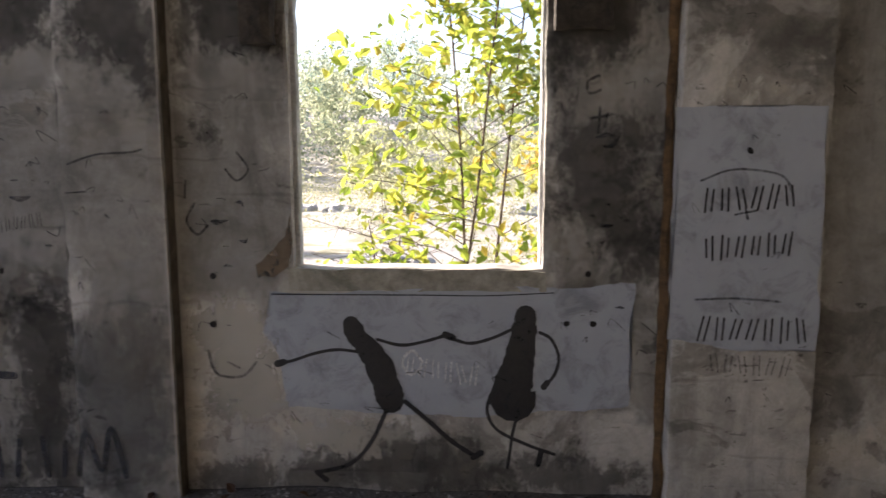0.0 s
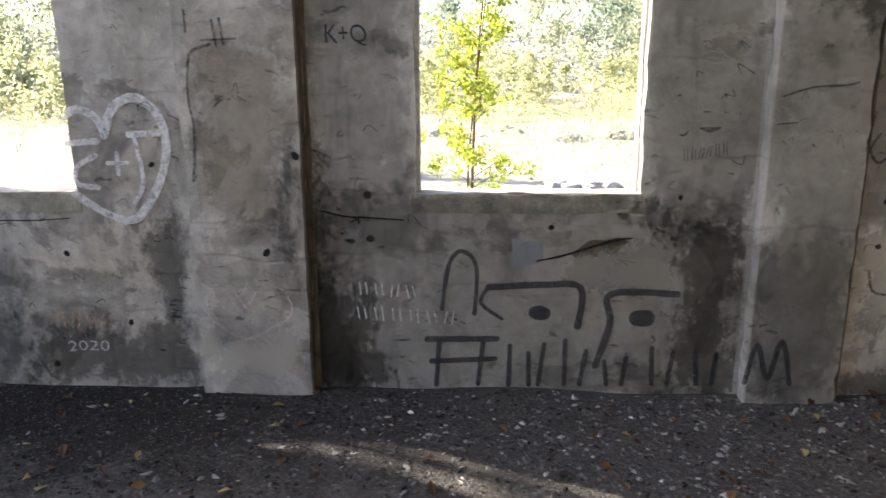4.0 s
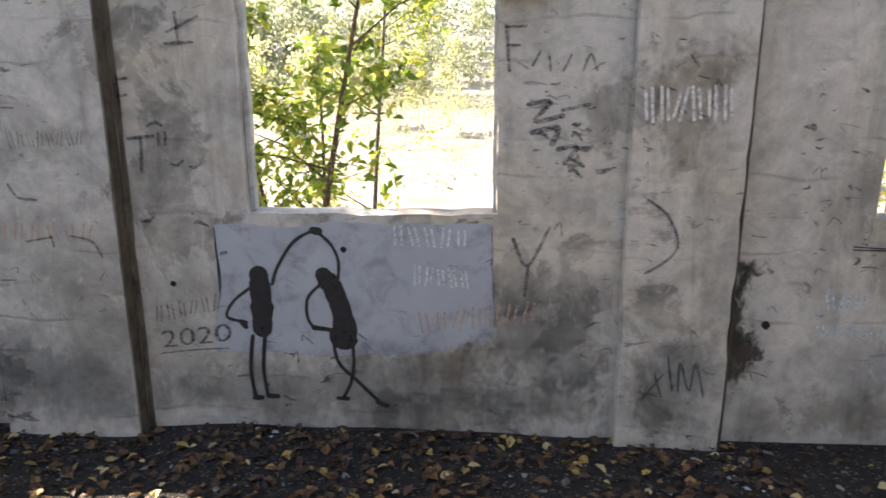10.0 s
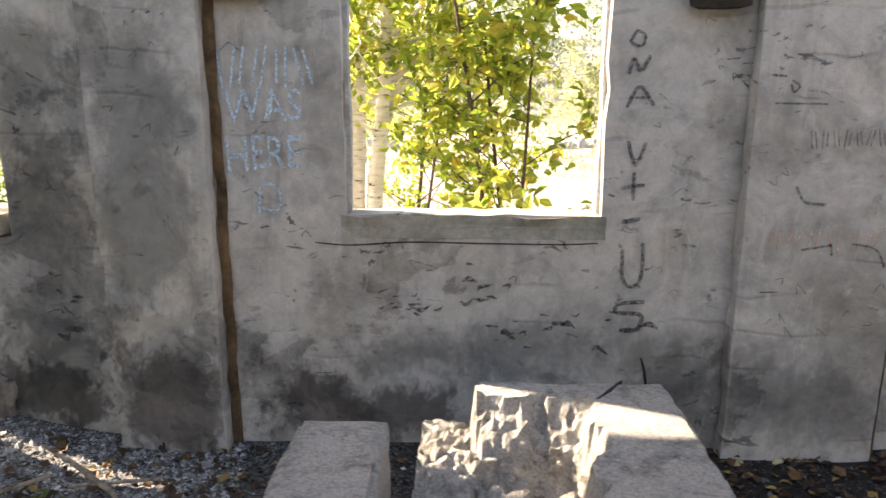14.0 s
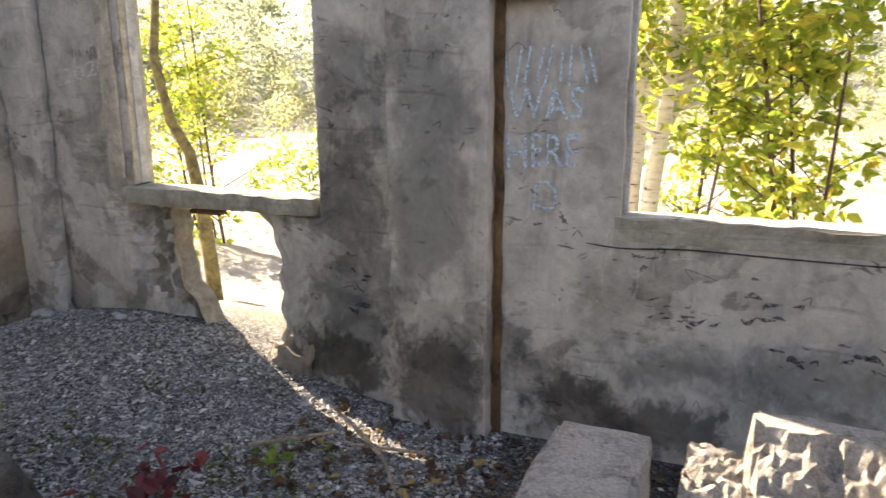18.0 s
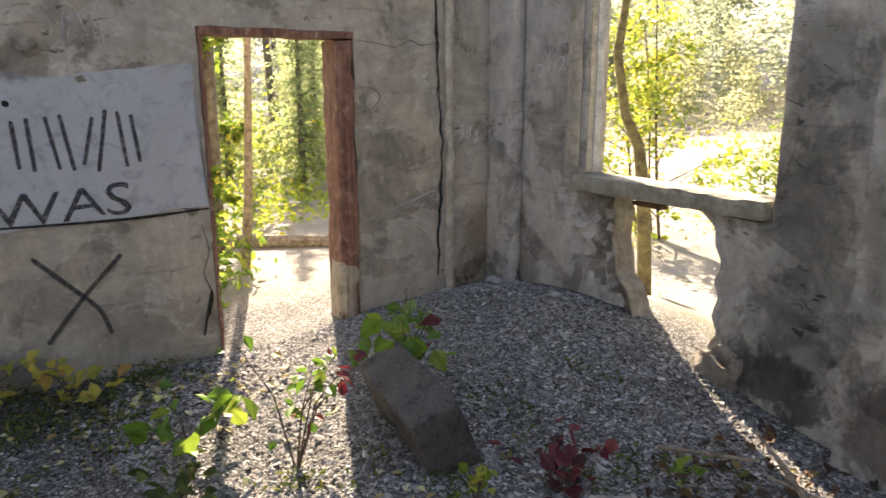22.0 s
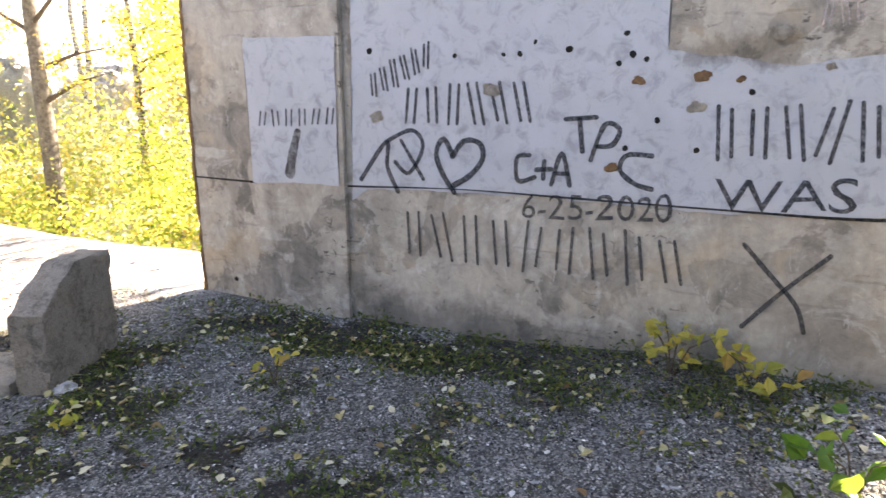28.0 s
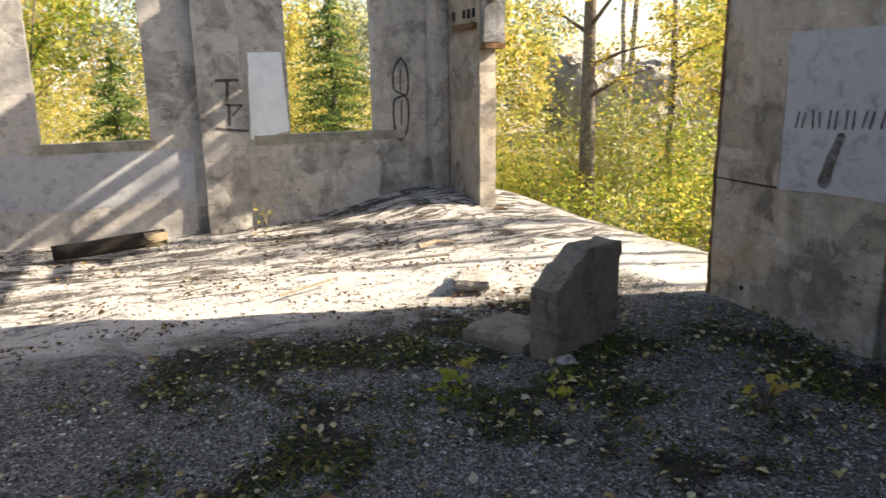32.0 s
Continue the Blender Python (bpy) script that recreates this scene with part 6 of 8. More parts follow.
graffito("crack", "W", M_CRACK, "thin branching crack over the doorway corner", [
    ([(2.93, 2.12), (2.80, 2.10), (2.71, 2.13), (2.60, 2.08), (2.48, 2.10), (2.31, 2.12)], [0.002, 0.006, 0.002, 0.005, 0.003]),
    ([(2.30, 1.82), (2.42, 1.80), (2.47, 1.74), (2.40, 1.66)], [0.002, 0.006, 0.003]),
    ([(1.21, 0.98), (1.24, 0.80), (1.20, 0.66), (1.245, 0.50), (1.19, 0.33)], [0.003, 0.007, 0.004, 0.012, 0.004]),
])
graffito("crack", "N", M_CRACK, "thin crack below the sill", [
    ([(-13.390, 1.114), (-13.213, 1.102), (-12.938, 1.119), (-12.584, 1.115), (-12.206, 1.113), (-12.045, 1.121)], [0.006, 0.008, 0.008, 0.006]),
])
graffito("crack", "N", M_CRACK, "thin crack at the wall foot", [
    ([(-11.800, 0.542), (-11.780, 0.474), (-11.758, 0.369), (-11.707, 0.324), (-11.699, 0.233)], [0.008, 0.014, 0.011, 0.017, 0.008]),
])
graffito("crack", "N", M_CRACK, "thin crack below the sill", [
    ([(-4.400, 1.150), (-4.269, 1.119), (-4.115, 1.110), (-3.930, 1.098)], [0.008, 0.011, 0.008]),
])
graffito("crack", "N", M_CRACK, "thin crack", [
    ([(-7.113, 1.097), (-6.639, 1.090), (-6.122, 1.086), (-5.866, 1.101)], [0.006, 0.008, 0.006]),
])
graffito("crack", "N", M_CRACK, "joint below the sill band", [
    ([(-1.002, 1.120), (-0.661, 1.119), (-0.233, 1.120), (0.078, 1.119), (0.414, 1.136)], [0.006]),
])
graffito("crack", "N", M_CRACK, "thin crack", [
    ([(-3.175, 0.866), (-3.046, 0.893), (-2.918, 0.934), (-2.760, 0.984), (-2.649, 1.001)], [0.008, 0.014, 0.011, 0.017, 0.008]),
])
graffito("crack", "N", M_CRACK, "thin crack", [
    ([(-7.113, 1.113), (-6.918, 1.103), (-6.672, 1.111)], [0.006]),
])
graffito("crack", "N", M_CRACK, "vertical slit", [
    ([(-14.211, 1.720), (-14.210, 1.610)], [0.011]),
])
graffito("crack", "W", M_CRACK, "dark slit", [
    ([(1.216, 0.388), (1.237, 0.542), (1.172, 0.255)], [0.015]),
])

# chalk on the sloping face of the footing
face = lambda u, z, d: (u, -0.32 + 0.22 * min(1.0, max(0.0, z / 0.62)) - 0.012 - d, z)
for text, a, b, h in (("CHALK", (-0.105, 0.40), (0.125, 0.40), 0.075), ("TO SIGN", (-0.09, 0.31), (0.155, 0.30), 0.055), ("NAME", (-0.15, 0.165), (0.15, 0.15), 0.11)):
    part("lettering", lettering_mesh(text, a, b, h, face, 0.0, -0.006), M_BLUECHALK, footing, "pale blue chalk lettering")

# bolt holes
hole_bm = bmesh.new()
bmesh.ops.create_circle(hole_bm, cap_ends=True, segments=9, radius=1.0)
for v in hole_bm.verts:
    v.co *= 1 + 0.25 * noise.noise(v.co * 2.3)
hole_me = bpy.data.meshes.new("bolt_hole")
hole_bm.to_mesh(hole_me)
hole_bm.free()
hole_me.materials.append(M_DARK)
rnd = random.Random(5)


def bolt_hole(plane, u, z, r):
    wall, put, d = lay(plane)
    ob = new("bolt_hole", hole_me)
    ob.parent = wall
    rot = (90, 0, 0) if plane in "NP" else (0, 90, 0)
    ob.matrix_world = pose(*put(u, z, 0.0035), *rot) @ Matrix.Rotation(rnd.uniform(0, 6), 4, "Z") @ Matrix.Diagonal((r, r * rnd.uniform(0.7, 1.2), 1, 1))


HOLES = [("N", -1.30, 1.21, 0.016), ("N", -1.31, 0.96, 0.016), ("N", 0.61, 0.98, 0.016), ("N", 0.48, 0.98, 0.016), ("N", 0.58, 1.23, 0.016), ("P", 1.29, 1.83, 0.018), ("N", -4.14, 1.24, 0.016), ("N", -4.13, 0.99, 0.016), ("N", -4.45, 0.48, 0.016), ("N", -3.10, 1.06, 0.016), ("N", -2.40, 1.23, 0.016), ("N", -2.43, 1.00, 0.016), ("N", -5.35, 1.41, 0.020), ("N", -5.60, 1.11, 0.020), ("N", -5.57, 0.47, 0.020), ("N", -4.13, 1.24, 0.020), ("N", -4.12, 0.99, 0.020), ("N", -6.06, 0.20, 0.020), ("N", -7.48, 0.71, 0.020), ("N", -6.37, 0.73, 0.020)]
HOLES += [("N", -5.91, 0.89, 0.020), ("P", -4.50, 1.47, 0.026), ("P", -4.69, 0.93, 0.026), ("N", -10.47, 0.88, 0.016), ("N", -9.58, 1.07, 0.016), ("N", -7.48, 0.70, 0.016), ("W", -2.21, 2.01, 0.017), ("W", -1.56, 1.97, 0.017), ("W", -1.22, 1.97, 0.017), ("W", -1.01, 2.04, 0.017), ("W", -0.80, 1.99, 0.017), ("W", -0.49, 1.90, 0.017), ("W", -0.33, 1.92, 0.017), ("W", -0.25, 1.57, 0.017), ("W", -0.43, 1.40, 0.017), ("W", -0.02, 1.40, 0.017), ("W", 0.25, 1.73, 0.017), ("W", -3.06, 0.76, 0.017), ("W", -2.94, 0.91, 0.017), ("W", -3.57, 0.23, 0.020), ("W", -3.08, 0.79, 0.020), ("W", -2.21, 2.02, 0.020), ("W", -1.11, 1.97, 0.020), ("W", -0.79, 1.99, 0.020), ("W", -0.41, 1.95, 0.020), ("W", -0.25, 1.57, 0.020), ("W", -0.45, 2.07, 0.020)]
for h in HOLES:
    bolt_hole(*h)

# spalled spots where the aggregate shows
for k, (u, z, r) in enumerate([(-0.04, 1.65, 0.059), (-0.51, 1.28, 0.052), (-1.30, 1.75, 0.074), (-0.37, 1.80, 0.048), (0.38, 2.04, 0.056), (-0.02, 1.82, 0.056), (-2.17, 1.57, 0.067), (0.19, 1.80, 0.030), (0.62, 1.86, 0.033)]):
    blob = bmesh.new()
    bmesh.ops.create_icosphere(blob, subdivisions=3, radius=1.0)
    for v in blob.verts:
        q = v.co * (1 + 0.45 * noise.noise(v.co * 1.3 + Vector((k * 3.1, 0, 0))) + 0.25 * noise.noise(v.co * 3.2 + Vector((k, 5, 0))))
        v.co = (WEST + 0.004 + 0.010 * q.x, u + q.y * r * 0.9, z + q.z * r * 0.62)
    part("spall", blob, M_RUST if k % 2 else M_BROKEN, wall_west, "spalled ochre spot")


# faint scribbles and scratches all over the long wall
for k in range(11):
    bm = bmesh.new()
    u0, u1 = -16.9 + k * 1.7, -15.2 + k * 1.7
    for q in range(60):
        u, z = rnd.uniform(u0, u1), rnd.uniform(0.35, 2.9)
        if any(a - 0.12 < u < b + 0.12 and z > 1.1 for a, b in NORTH_WINDOWS) or any(a - 0.06 < u < b + 0.06 for a, b in PILASTERS) or (u < -14.8 and z < 1.2):
            continue
        s, t = rnd.uniform(0.015, 0.07), rnd.uniform(-0.6, 2.6)
        ribbon(bm, [(u, z), (u + s * math.cos(t), z + s * math.sin(t) * 0.8), (u + s * rnd.uniform(0.5, 1.6), z + s * rnd.uniform(-0.5, 0.5))], [rnd.uniform(0.002, 0.006)], PLANES["N"][1], 0.006 + q * 0.00001, False)
    tagged(part("scratches", bm, M_PENCIL, wall_north, "faint dark scribbles and scratches"), kind="stuff")
# chipped dark pocks, in loose clusters
for u0, z0, du, dz, count in ((-12.95, 0.80, 0.20, 0.07, 34), (-12.62, 0.93, 0.07, 0.10, 14), (-12.5, 0.66, 0.16, 0.06, 18), (-12.2, 0.72, 0.16, 0.05, 20), (-11.95, 0.75, 0.12, 0.14, 18), (-14.65, 0.75, 0.16, 0.22, 22),
                              (-5.25, 0.62, 0.14, 0.25, 26), (-4.3, 1.02, 0.12, 0.2, 16), (-8.5, 1.66, 0.14, 0.18, 34), (-10.4, 1.1, 0.16, 0.5, 22), (-2.35, 1.7, 0.2, 0.4, 18), (0.6, 1.5, 0.16, 0.3, 24), (-7.35, 1.6, 0.16, 0.4, 24), (-1.25, 1.3, 0.12, 0.4, 18)):
    bm = bmesh.new()
    for q in range(count):
        u, z, w = rnd.gauss(u0, du * 0.6), rnd.gauss(z0, dz * 0.6), rnd.uniform(0.006, 0.030) * rnd.random() + 0.004
        if q % 2:
            continue
        if north_open(u, z) or any(a - 0.03 < u < b + 0.03 for a, b in PILASTERS):
            continue
        ribbon(bm, [(u, z), (u + rnd.uniform(0.4, 2.2) * w, z + rnd.gauss(0, 0.5) * w), (u + rnd.uniform(1.5, 4) * w, z + rnd.gauss(0, 0.8) * w)], [w * 0.4, w, w * 0.3], PLANES["N"][1], 0.0055 + q * 0.00001)
    tagged(part("pocks", bm, M_PENCIL, wall_north, "small chipped dark pocks"), kind="stuff")
bm = bmesh.new()
for a, b in PILASTERS:
    for q in range(26):
        u, z = rnd.uniform(a + 0.05, b - 0.09), rnd.uniform(0.5, 2.8)
        s, t = rnd.uniform(0.015, 0.06), rnd.uniform(-0.6, 2.2)
        ribbon(bm, [(u, z), (u + s * math.cos(t), z + s * math.sin(t)), (u + s * rnd.uniform(0.3, 1.0), z + s * rnd.uniform(-0.5, 0.5))], [rnd.uniform(0.002, 0.005)], PLANES["P"][1], 0.006, False)
tagged(part("scratches", bm, M_PENCIL, wall_north, "faint dark scribbles and scratches"), kind="stuff")



# ---- trees and scrub outside ----
def birch_bark(name, low, high, dark=0.42):
    m, nt, b = material(name, 0.8)
    v = place_coords(nt, (3, 3, 14))
    n = noise_tex(nt, v, 2.2, 5, 0.6, 0.4)
    col = ramp(nt, n, [(dark, (0.025, 0.022, 0.018)), (dark + 0.08, low), (0.7, high)])
    nt.links.new(col, b.inputs["Base Color"])
    bump(nt, b, n, 0.4, 0.01)
    return m


M_BIRCH = birch_bark("birch_bark", (0.34, 0.31, 0.26), (0.58, 0.55, 0.49))
M_GREYBIRCH = birch_bark("grey_birch_bark", (0.20, 0.18, 0.15), (0.42, 0.39, 0.34))
M_WHITEBIRCH = birch_bark("white_birch_bark", (0.55, 0.52, 0.46), (0.78, 0.75, 0.69), 0.33)
M_LICHEN = mottled("lichened_bark", (0.10, 0.08, 0.04), (0.30, 0.26, 0.11), 12, 0.95, 0.9)
M_GREYBARK = mottled("grey_bark", (0.07, 0.06, 0.05), (0.24, 0.21, 0.17), 14, 0.95, 1.0)
M_TWIG = mottled("twig_bark", (0.05, 0.035, 0.025), (0.15, 0.11, 0.08), 20, 0.9, 0.4)
M_LEAF_GREEN = varied("green_leaves", [(0.0, (0.09, 0.17, 0.025)), (0.5, (0.20, 0.30, 0.045)), (0.85, (0.34, 0.40, 0.065)), (1.0, (0.48, 0.42, 0.07))], 0.6, translucent=0.6)
M_LEAF_LIME = varied("lime_yellow_leaves", [(0.0, (0.18, 0.27, 0.035)), (0.5, (0.36, 0.44, 0.065)), (0.9, (0.52, 0.52, 0.09)), (1.0, (0.60, 0.46, 0.08))], 0.6, translucent=0.6)
M_LEAF_YELLOW = varied("yellow_leaves", [(0.0, (0.36, 0.38, 0.07)), (0.4, (0.62, 0.55, 0.11)), (0.85, (0.72, 0.58, 0.12)), (1.0, (0.52, 0.30, 0.09))], 0.6, translucent=0.6)
M_NEEDLES = varied("spruce_needles", [(0.0, (0.03, 0.07, 0.02)), (0.6, (0.075, 0.14, 0.035)), (1.0, (0.16, 0.22, 0.06))], 0.7, translucent=0.35)
# lighter copy of the needles, sunshine put into the colour
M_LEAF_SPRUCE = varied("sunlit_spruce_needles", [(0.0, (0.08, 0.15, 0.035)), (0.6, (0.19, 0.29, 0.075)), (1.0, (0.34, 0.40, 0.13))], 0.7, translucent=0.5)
M_GRASS = varied("dry_grass", [(0.0, (0.16, 0.14, 0.08)), (0.5, (0.33, 0.29, 0.17)), (1.0, (0.46, 0.41, 0.28))], 0.8, translucent=0.3)
M_STRAW = varied("pale_dry_scrub", [(0.0, (0.22, 0.24, 0.11)), (0.5, (0.38, 0.37, 0.20)), (1.0, (0.56, 0.53, 0.37))], 0.8, translucent=0.45)
# paler, greyer leaf colours that carry the haze of distance
M_HAZE_GREEN = varied("hazed_green_foliage", [(0.0, (0.26, 0.31, 0.20)), (0.5, (0.36, 0.40, 0.27)), (1.0, (0.48, 0.49, 0.33))], 0.8, translucent=0.7)
M_HAZE_DARK = varied("hazed_conifer_foliage", [(0.0, (0.16, 0.22, 0.17)), (0.6, (0.24, 0.30, 0.23)), (1.0, (0.34, 0.38, 0.28))], 0.8, translucent=0.7)
M_HAZE_PALE = varied("hazed_pale_foliage", [(0.0, (0.34, 0.38, 0.20)), (0.5, (0.48, 0.50, 0.28)), (1.0, (0.60, 0.58, 0.36))], 0.8, translucent=0.7)
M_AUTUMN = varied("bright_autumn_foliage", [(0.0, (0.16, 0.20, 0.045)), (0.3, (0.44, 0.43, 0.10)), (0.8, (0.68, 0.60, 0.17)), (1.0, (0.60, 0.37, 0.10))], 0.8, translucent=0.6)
# palest copy of the needles, light from behind put into the colour
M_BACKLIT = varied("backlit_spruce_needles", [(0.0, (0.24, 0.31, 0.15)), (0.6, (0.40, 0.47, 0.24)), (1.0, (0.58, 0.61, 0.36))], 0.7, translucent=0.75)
M_RED_LEAF = varied("red_leaves", [(0.0, (0.06, 0.008, 0.012)), (0.6, (0.15, 0.02, 0.03)), (1.0, (0.24, 0.05, 0.04))], 0.6, translucent=0.25)


def leaves_mesh(name, pts, sizes, mat, parent, seed, aspect=0.62, up=0.5, label="", kind=""):
    """Many small folded leaves, one at each point."""
    rng = np.random.default_rng(seed)
    pts = np.asarray(pts, float)
    n = len(pts)
    sizes = np.broadcast_to(np.asarray(sizes, float), (n,))[:, None]
    nor = rng.normal(size=(n, 3))
    nor[:, 2] += up * 2
    nor /= np.linalg.norm(nor, axis=1)[:, None]
    a = np.cross(nor, rng.normal(size=(n, 3)))
    a /= np.linalg.norm(a, axis=1)[:, None]
    b = np.cross(nor, a)
    half = sizes * 0.5
    verts = np.empty((n, 6, 3))
    verts[:, 0] = pts - a * half
    verts[:, 1] = pts - a * half * 0.2 + b * half * aspect + nor * half * 0.25
    verts[:, 2] = pts + a * half * 0.55 + b * half * aspect * 0.6 + nor * half * 0.2
    verts[:, 3] = pts + a * half * 1.15 - nor * half * 0.2
    verts[:, 4] = pts + a * half * 0.55 - b * half * aspect * 0.6 + nor * half * 0.2
    verts[:, 5] = pts - a * half * 0.2 - b * half * aspect + nor * half * 0.25
    base = np.arange(n)[:, None] * 6
    faces = np.concatenate([base + np.array([0, 1, 2, 3]), base + np.array([0, 3, 4, 5])])
    me = bpy.data.meshes.new(name)
    me.from_pydata(verts.reshape(-1, 3).tolist(), [], faces.tolist())
    me.materials.append(mat)
    ob = new(name, me)
    ob.parent = parent
    return tagged(ob, label, kind=kind)


def add_tube(bm, pts, radii, sides=6):
    t = tube(pts, radii, sides)
    me = bpy.data.meshes.new("t")
    t.to_mesh(me)
    t.free()
    bm.from_mesh(me)
    bpy.data.meshes.remove(me)


def broadleaf(name, label, at, height, radius, bark, leaf, count, seed, lean=(0, 0), spread=1.2, low=0.25, size=0.06, limbs=12, group="", stems=1, droop=0.0, category="tree", paths=()):
    """Bent tapering stems, limbs with twigs, and leaves gathered along the twigs."""
    rnd = random.Random(seed)
    x, y = at
    root = empty(name, label, category, group=group, at=(x, y, ground_z(x, y) - 0.05))
    spots = []
    for s in range(len(paths) or stems):
        lx, ly = lean[0] + (rnd.uniform(-0.22, 0.22) if stems > 1 else 0), lean[1] + (rnd.uniform(-0.15, 0.15) if stems > 1 else 0)
        ox, oy = (rnd.uniform(-0.28, 0.28), rnd.uniform(-0.2, 0.2)) if stems > 1 else (0, 0)
        h = height * (1 if s == 0 else rnd.uniform(0.75, 1.0))
        r0 = radius * (1 if s == 0 else rnd.uniform(0.6, 0.95))
        line, radii = [], []
        for i in range(9):
            f = i / 8
            line.append(Vector((ox + lx * h * f + 0.05 * h * 0.15 * math.sin(f * 5 + seed + s), oy + ly * h * f + 0.03 * h * 0.15 * math.cos(f * 6 + seed), h * f)))
            radii.append(r0 * (1 - 0.85 * f) + 0.004)
        if paths:
            r0, *knots = paths[s]
            knots = [Vector(k) - root.location for k in knots]
            for i in range(9):
                g = i / 8 * (len(knots) - 1)
                k = min(int(g), len(knots) - 2)
                line[i] = knots[k].lerp(knots[k + 1], g - k) + 0.4 * r0 * noise.noise_vector(Vector((i * 1.7, s, seed)))
                radii[i] = r0 * (1 - 0.6 * i / 8)
        part("trunk", tube(line, radii, 10, 0.12), bark, root, smooth=True)
        for k in range(limbs):
            f = low + (0.97 - low) * (k + rnd.random()) / limbs
            i = min(7, int(f * 8))
            p = line[i].lerp(line[i + 1], f * 8 - i)
            ang = rnd.uniform(0, 2 * math.pi)
            reach = spread * (1.1 - 0.65 * f) * rnd.uniform(0.6, 1.15)
            rise = rnd.uniform(0.2, 0.8) * reach * (1 - droop)
            mid = p + Vector((math.cos(ang) * reach * 0.5, math.sin(ang) * reach * 0.5, rise * 0.6))
            tip = p + Vector((math.cos(ang) * reach, math.sin(ang) * reach, rise * (0.9 - droop)))
            limb_bm = bmesh.new()
            add_tube(limb_bm, [p, mid, tip], [r0 * (1 - 0.8 * f) * 0.38 + 0.002, r0 * 0.15 + 0.002, 0.0015], 5)
            for q in range(5):
                g = rnd.uniform(0.25, 1.0)
                s0 = p.lerp(mid, g * 2) if g < 0.5 else mid.lerp(tip, g * 2 - 1)
                s1 = s0 + Vector((rnd.gauss(0, 1), rnd.gauss(0, 1), rnd.gauss(0.2, 0.7))) * reach * 0.25
                add_tube(limb_bm, [s0, s1], [min(0.006, 0.0015 + radius * 0.1), 0.0012], 3)
                spots.append((s0, s1))
            part("limb", limb_bm, bark if bark in (M_BIRCH, M_WHITEBIRCH) else M_TWIG, root)
    rng = np.random.default_rng(seed)
    a = np.array([s[0] for s in spots])
    b = np.array([s[1] for s in spots])
    pick = rng.integers(0, len(spots), count)
    pts = a[pick] + (b - a)[pick] * rng.uniform(0.1, 1.25, (count, 1)) + rng.normal(size=(count, 3)) * spread * 0.06
    leaves_mesh("crown", pts, size * rng.uniform(0.6, 1.3, count), leaf, root, seed)
    return root


def spruce(at, height, width, seed, label="dark green spruce outside the wall", bark=None, mat=None):
    """A straight trunk with whorls of drooping, needled branches."""
    rnd = random.Random(seed)
    x, y = at
    root = empty("spruce", label, "tree", group="spruces outside", at=(x, y, ground_z(x, y) - 0.05))
    part("trunk", tube([(0, 0, height * k / 6) for k in range(7)], [0.05 * height / 3 * (1 - k / 6.3) + 0.005 for k in range(7)], 8, 0.1), bark or M_GREYBARK, root)
    pts, sizes = [], []
    levels = int(height / 0.16)
    for k in range(levels):
        f = (k + 0.5) / levels
        z0 = 0.15 + (height - 0.15) * f
        reach = width * (1 - f) ** 0.85 + 0.05
        for j in range(11):
            ang = rnd.uniform(0, 2 * math.pi)
            r = reach * rnd.uniform(0.5, 1.15)
            z = z0 + rnd.uniform(-0.10, 0.10)
            lift = rnd.uniform(0.0, 0.3)
            n = max(5, int(r / 0.024))
            for i in range(n):
                g = (i + rnd.random()) / n
                side = rnd.gauss(0, 0.11) * r * (0.3 + g * 0.7)
                pts.append((math.cos(ang) * r * g - math.sin(ang) * side, math.sin(ang) * r * g + math.cos(ang) * side, z + lift * r * g - 0.30 * r * g * g + rnd.gauss(0, 0.015)))
                sizes.append(rnd.uniform(0.06, 0.13))
    leaves_mesh("crown", pts, sizes, mat or M_NEEDLES, root, seed, aspect=0.28, up=0.2)
    return root


# trees that stand close outside the openings
broadleaf("sapling", "thin sapling with yellow-green leaves close outside the window", (-0.2, 4.75), 3.6, 0.009, M_TWIG, M_LEAF_LIME, 1700, 11, lean=(-0.05, 0.0), spread=1.15, low=0.12, size=0.09, limbs=15, stems=3)
broadleaf("sapling", "thin sapling with yellowing leaves outside the window", (0.9, 5.9), 3.2, 0.010, M_TWIG, M_LEAF_YELLOW, 900, 12, spread=1.0, low=0.1, size=0.085, limbs=12)
broadleaf("birch", "slender white birch with sparse leaves near the windows", (-6.08, 7.15), 8.0, 0.095, M_GREYBIRCH, M_LEAF_LIME, 2200, 13, spread=1.3, low=0.32, size=0.075, limbs=13, paths=(
    (0.10, (-6.09, 7.15, -0.4), (-6.08, 7.15, 1.0), (-6.05, 7.15, 2.6), (-6.0, 7.15, 8.0)),
    (0.022, (-6.06, 7.15, 2.3), (-5.6, 7.1, 2.85), (-5.05, 7.05, 3.05), (-4.75, 7.0, 2.95))))
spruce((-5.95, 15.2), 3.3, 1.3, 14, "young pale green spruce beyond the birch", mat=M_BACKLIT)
broadleaf("leafy_shrub", "dense green leafy shrub close outside the window", (-10.3, 5.0), 2.9, 0.03, M_TWIG, M_LEAF_GREEN, 2300, 15, spread=0.95, low=0.08, size=0.075, limbs=13, stems=3)
broadleaf("sapling", "thin bare-stemmed sapling outside the window", (-9.9, 6.4), 4.0, 0.022, M_GREYBARK, M_LEAF_LIME, 500, 16, lean=(0.05, 0.0), spread=0.8, low=0.2, size=0.06, limbs=9)
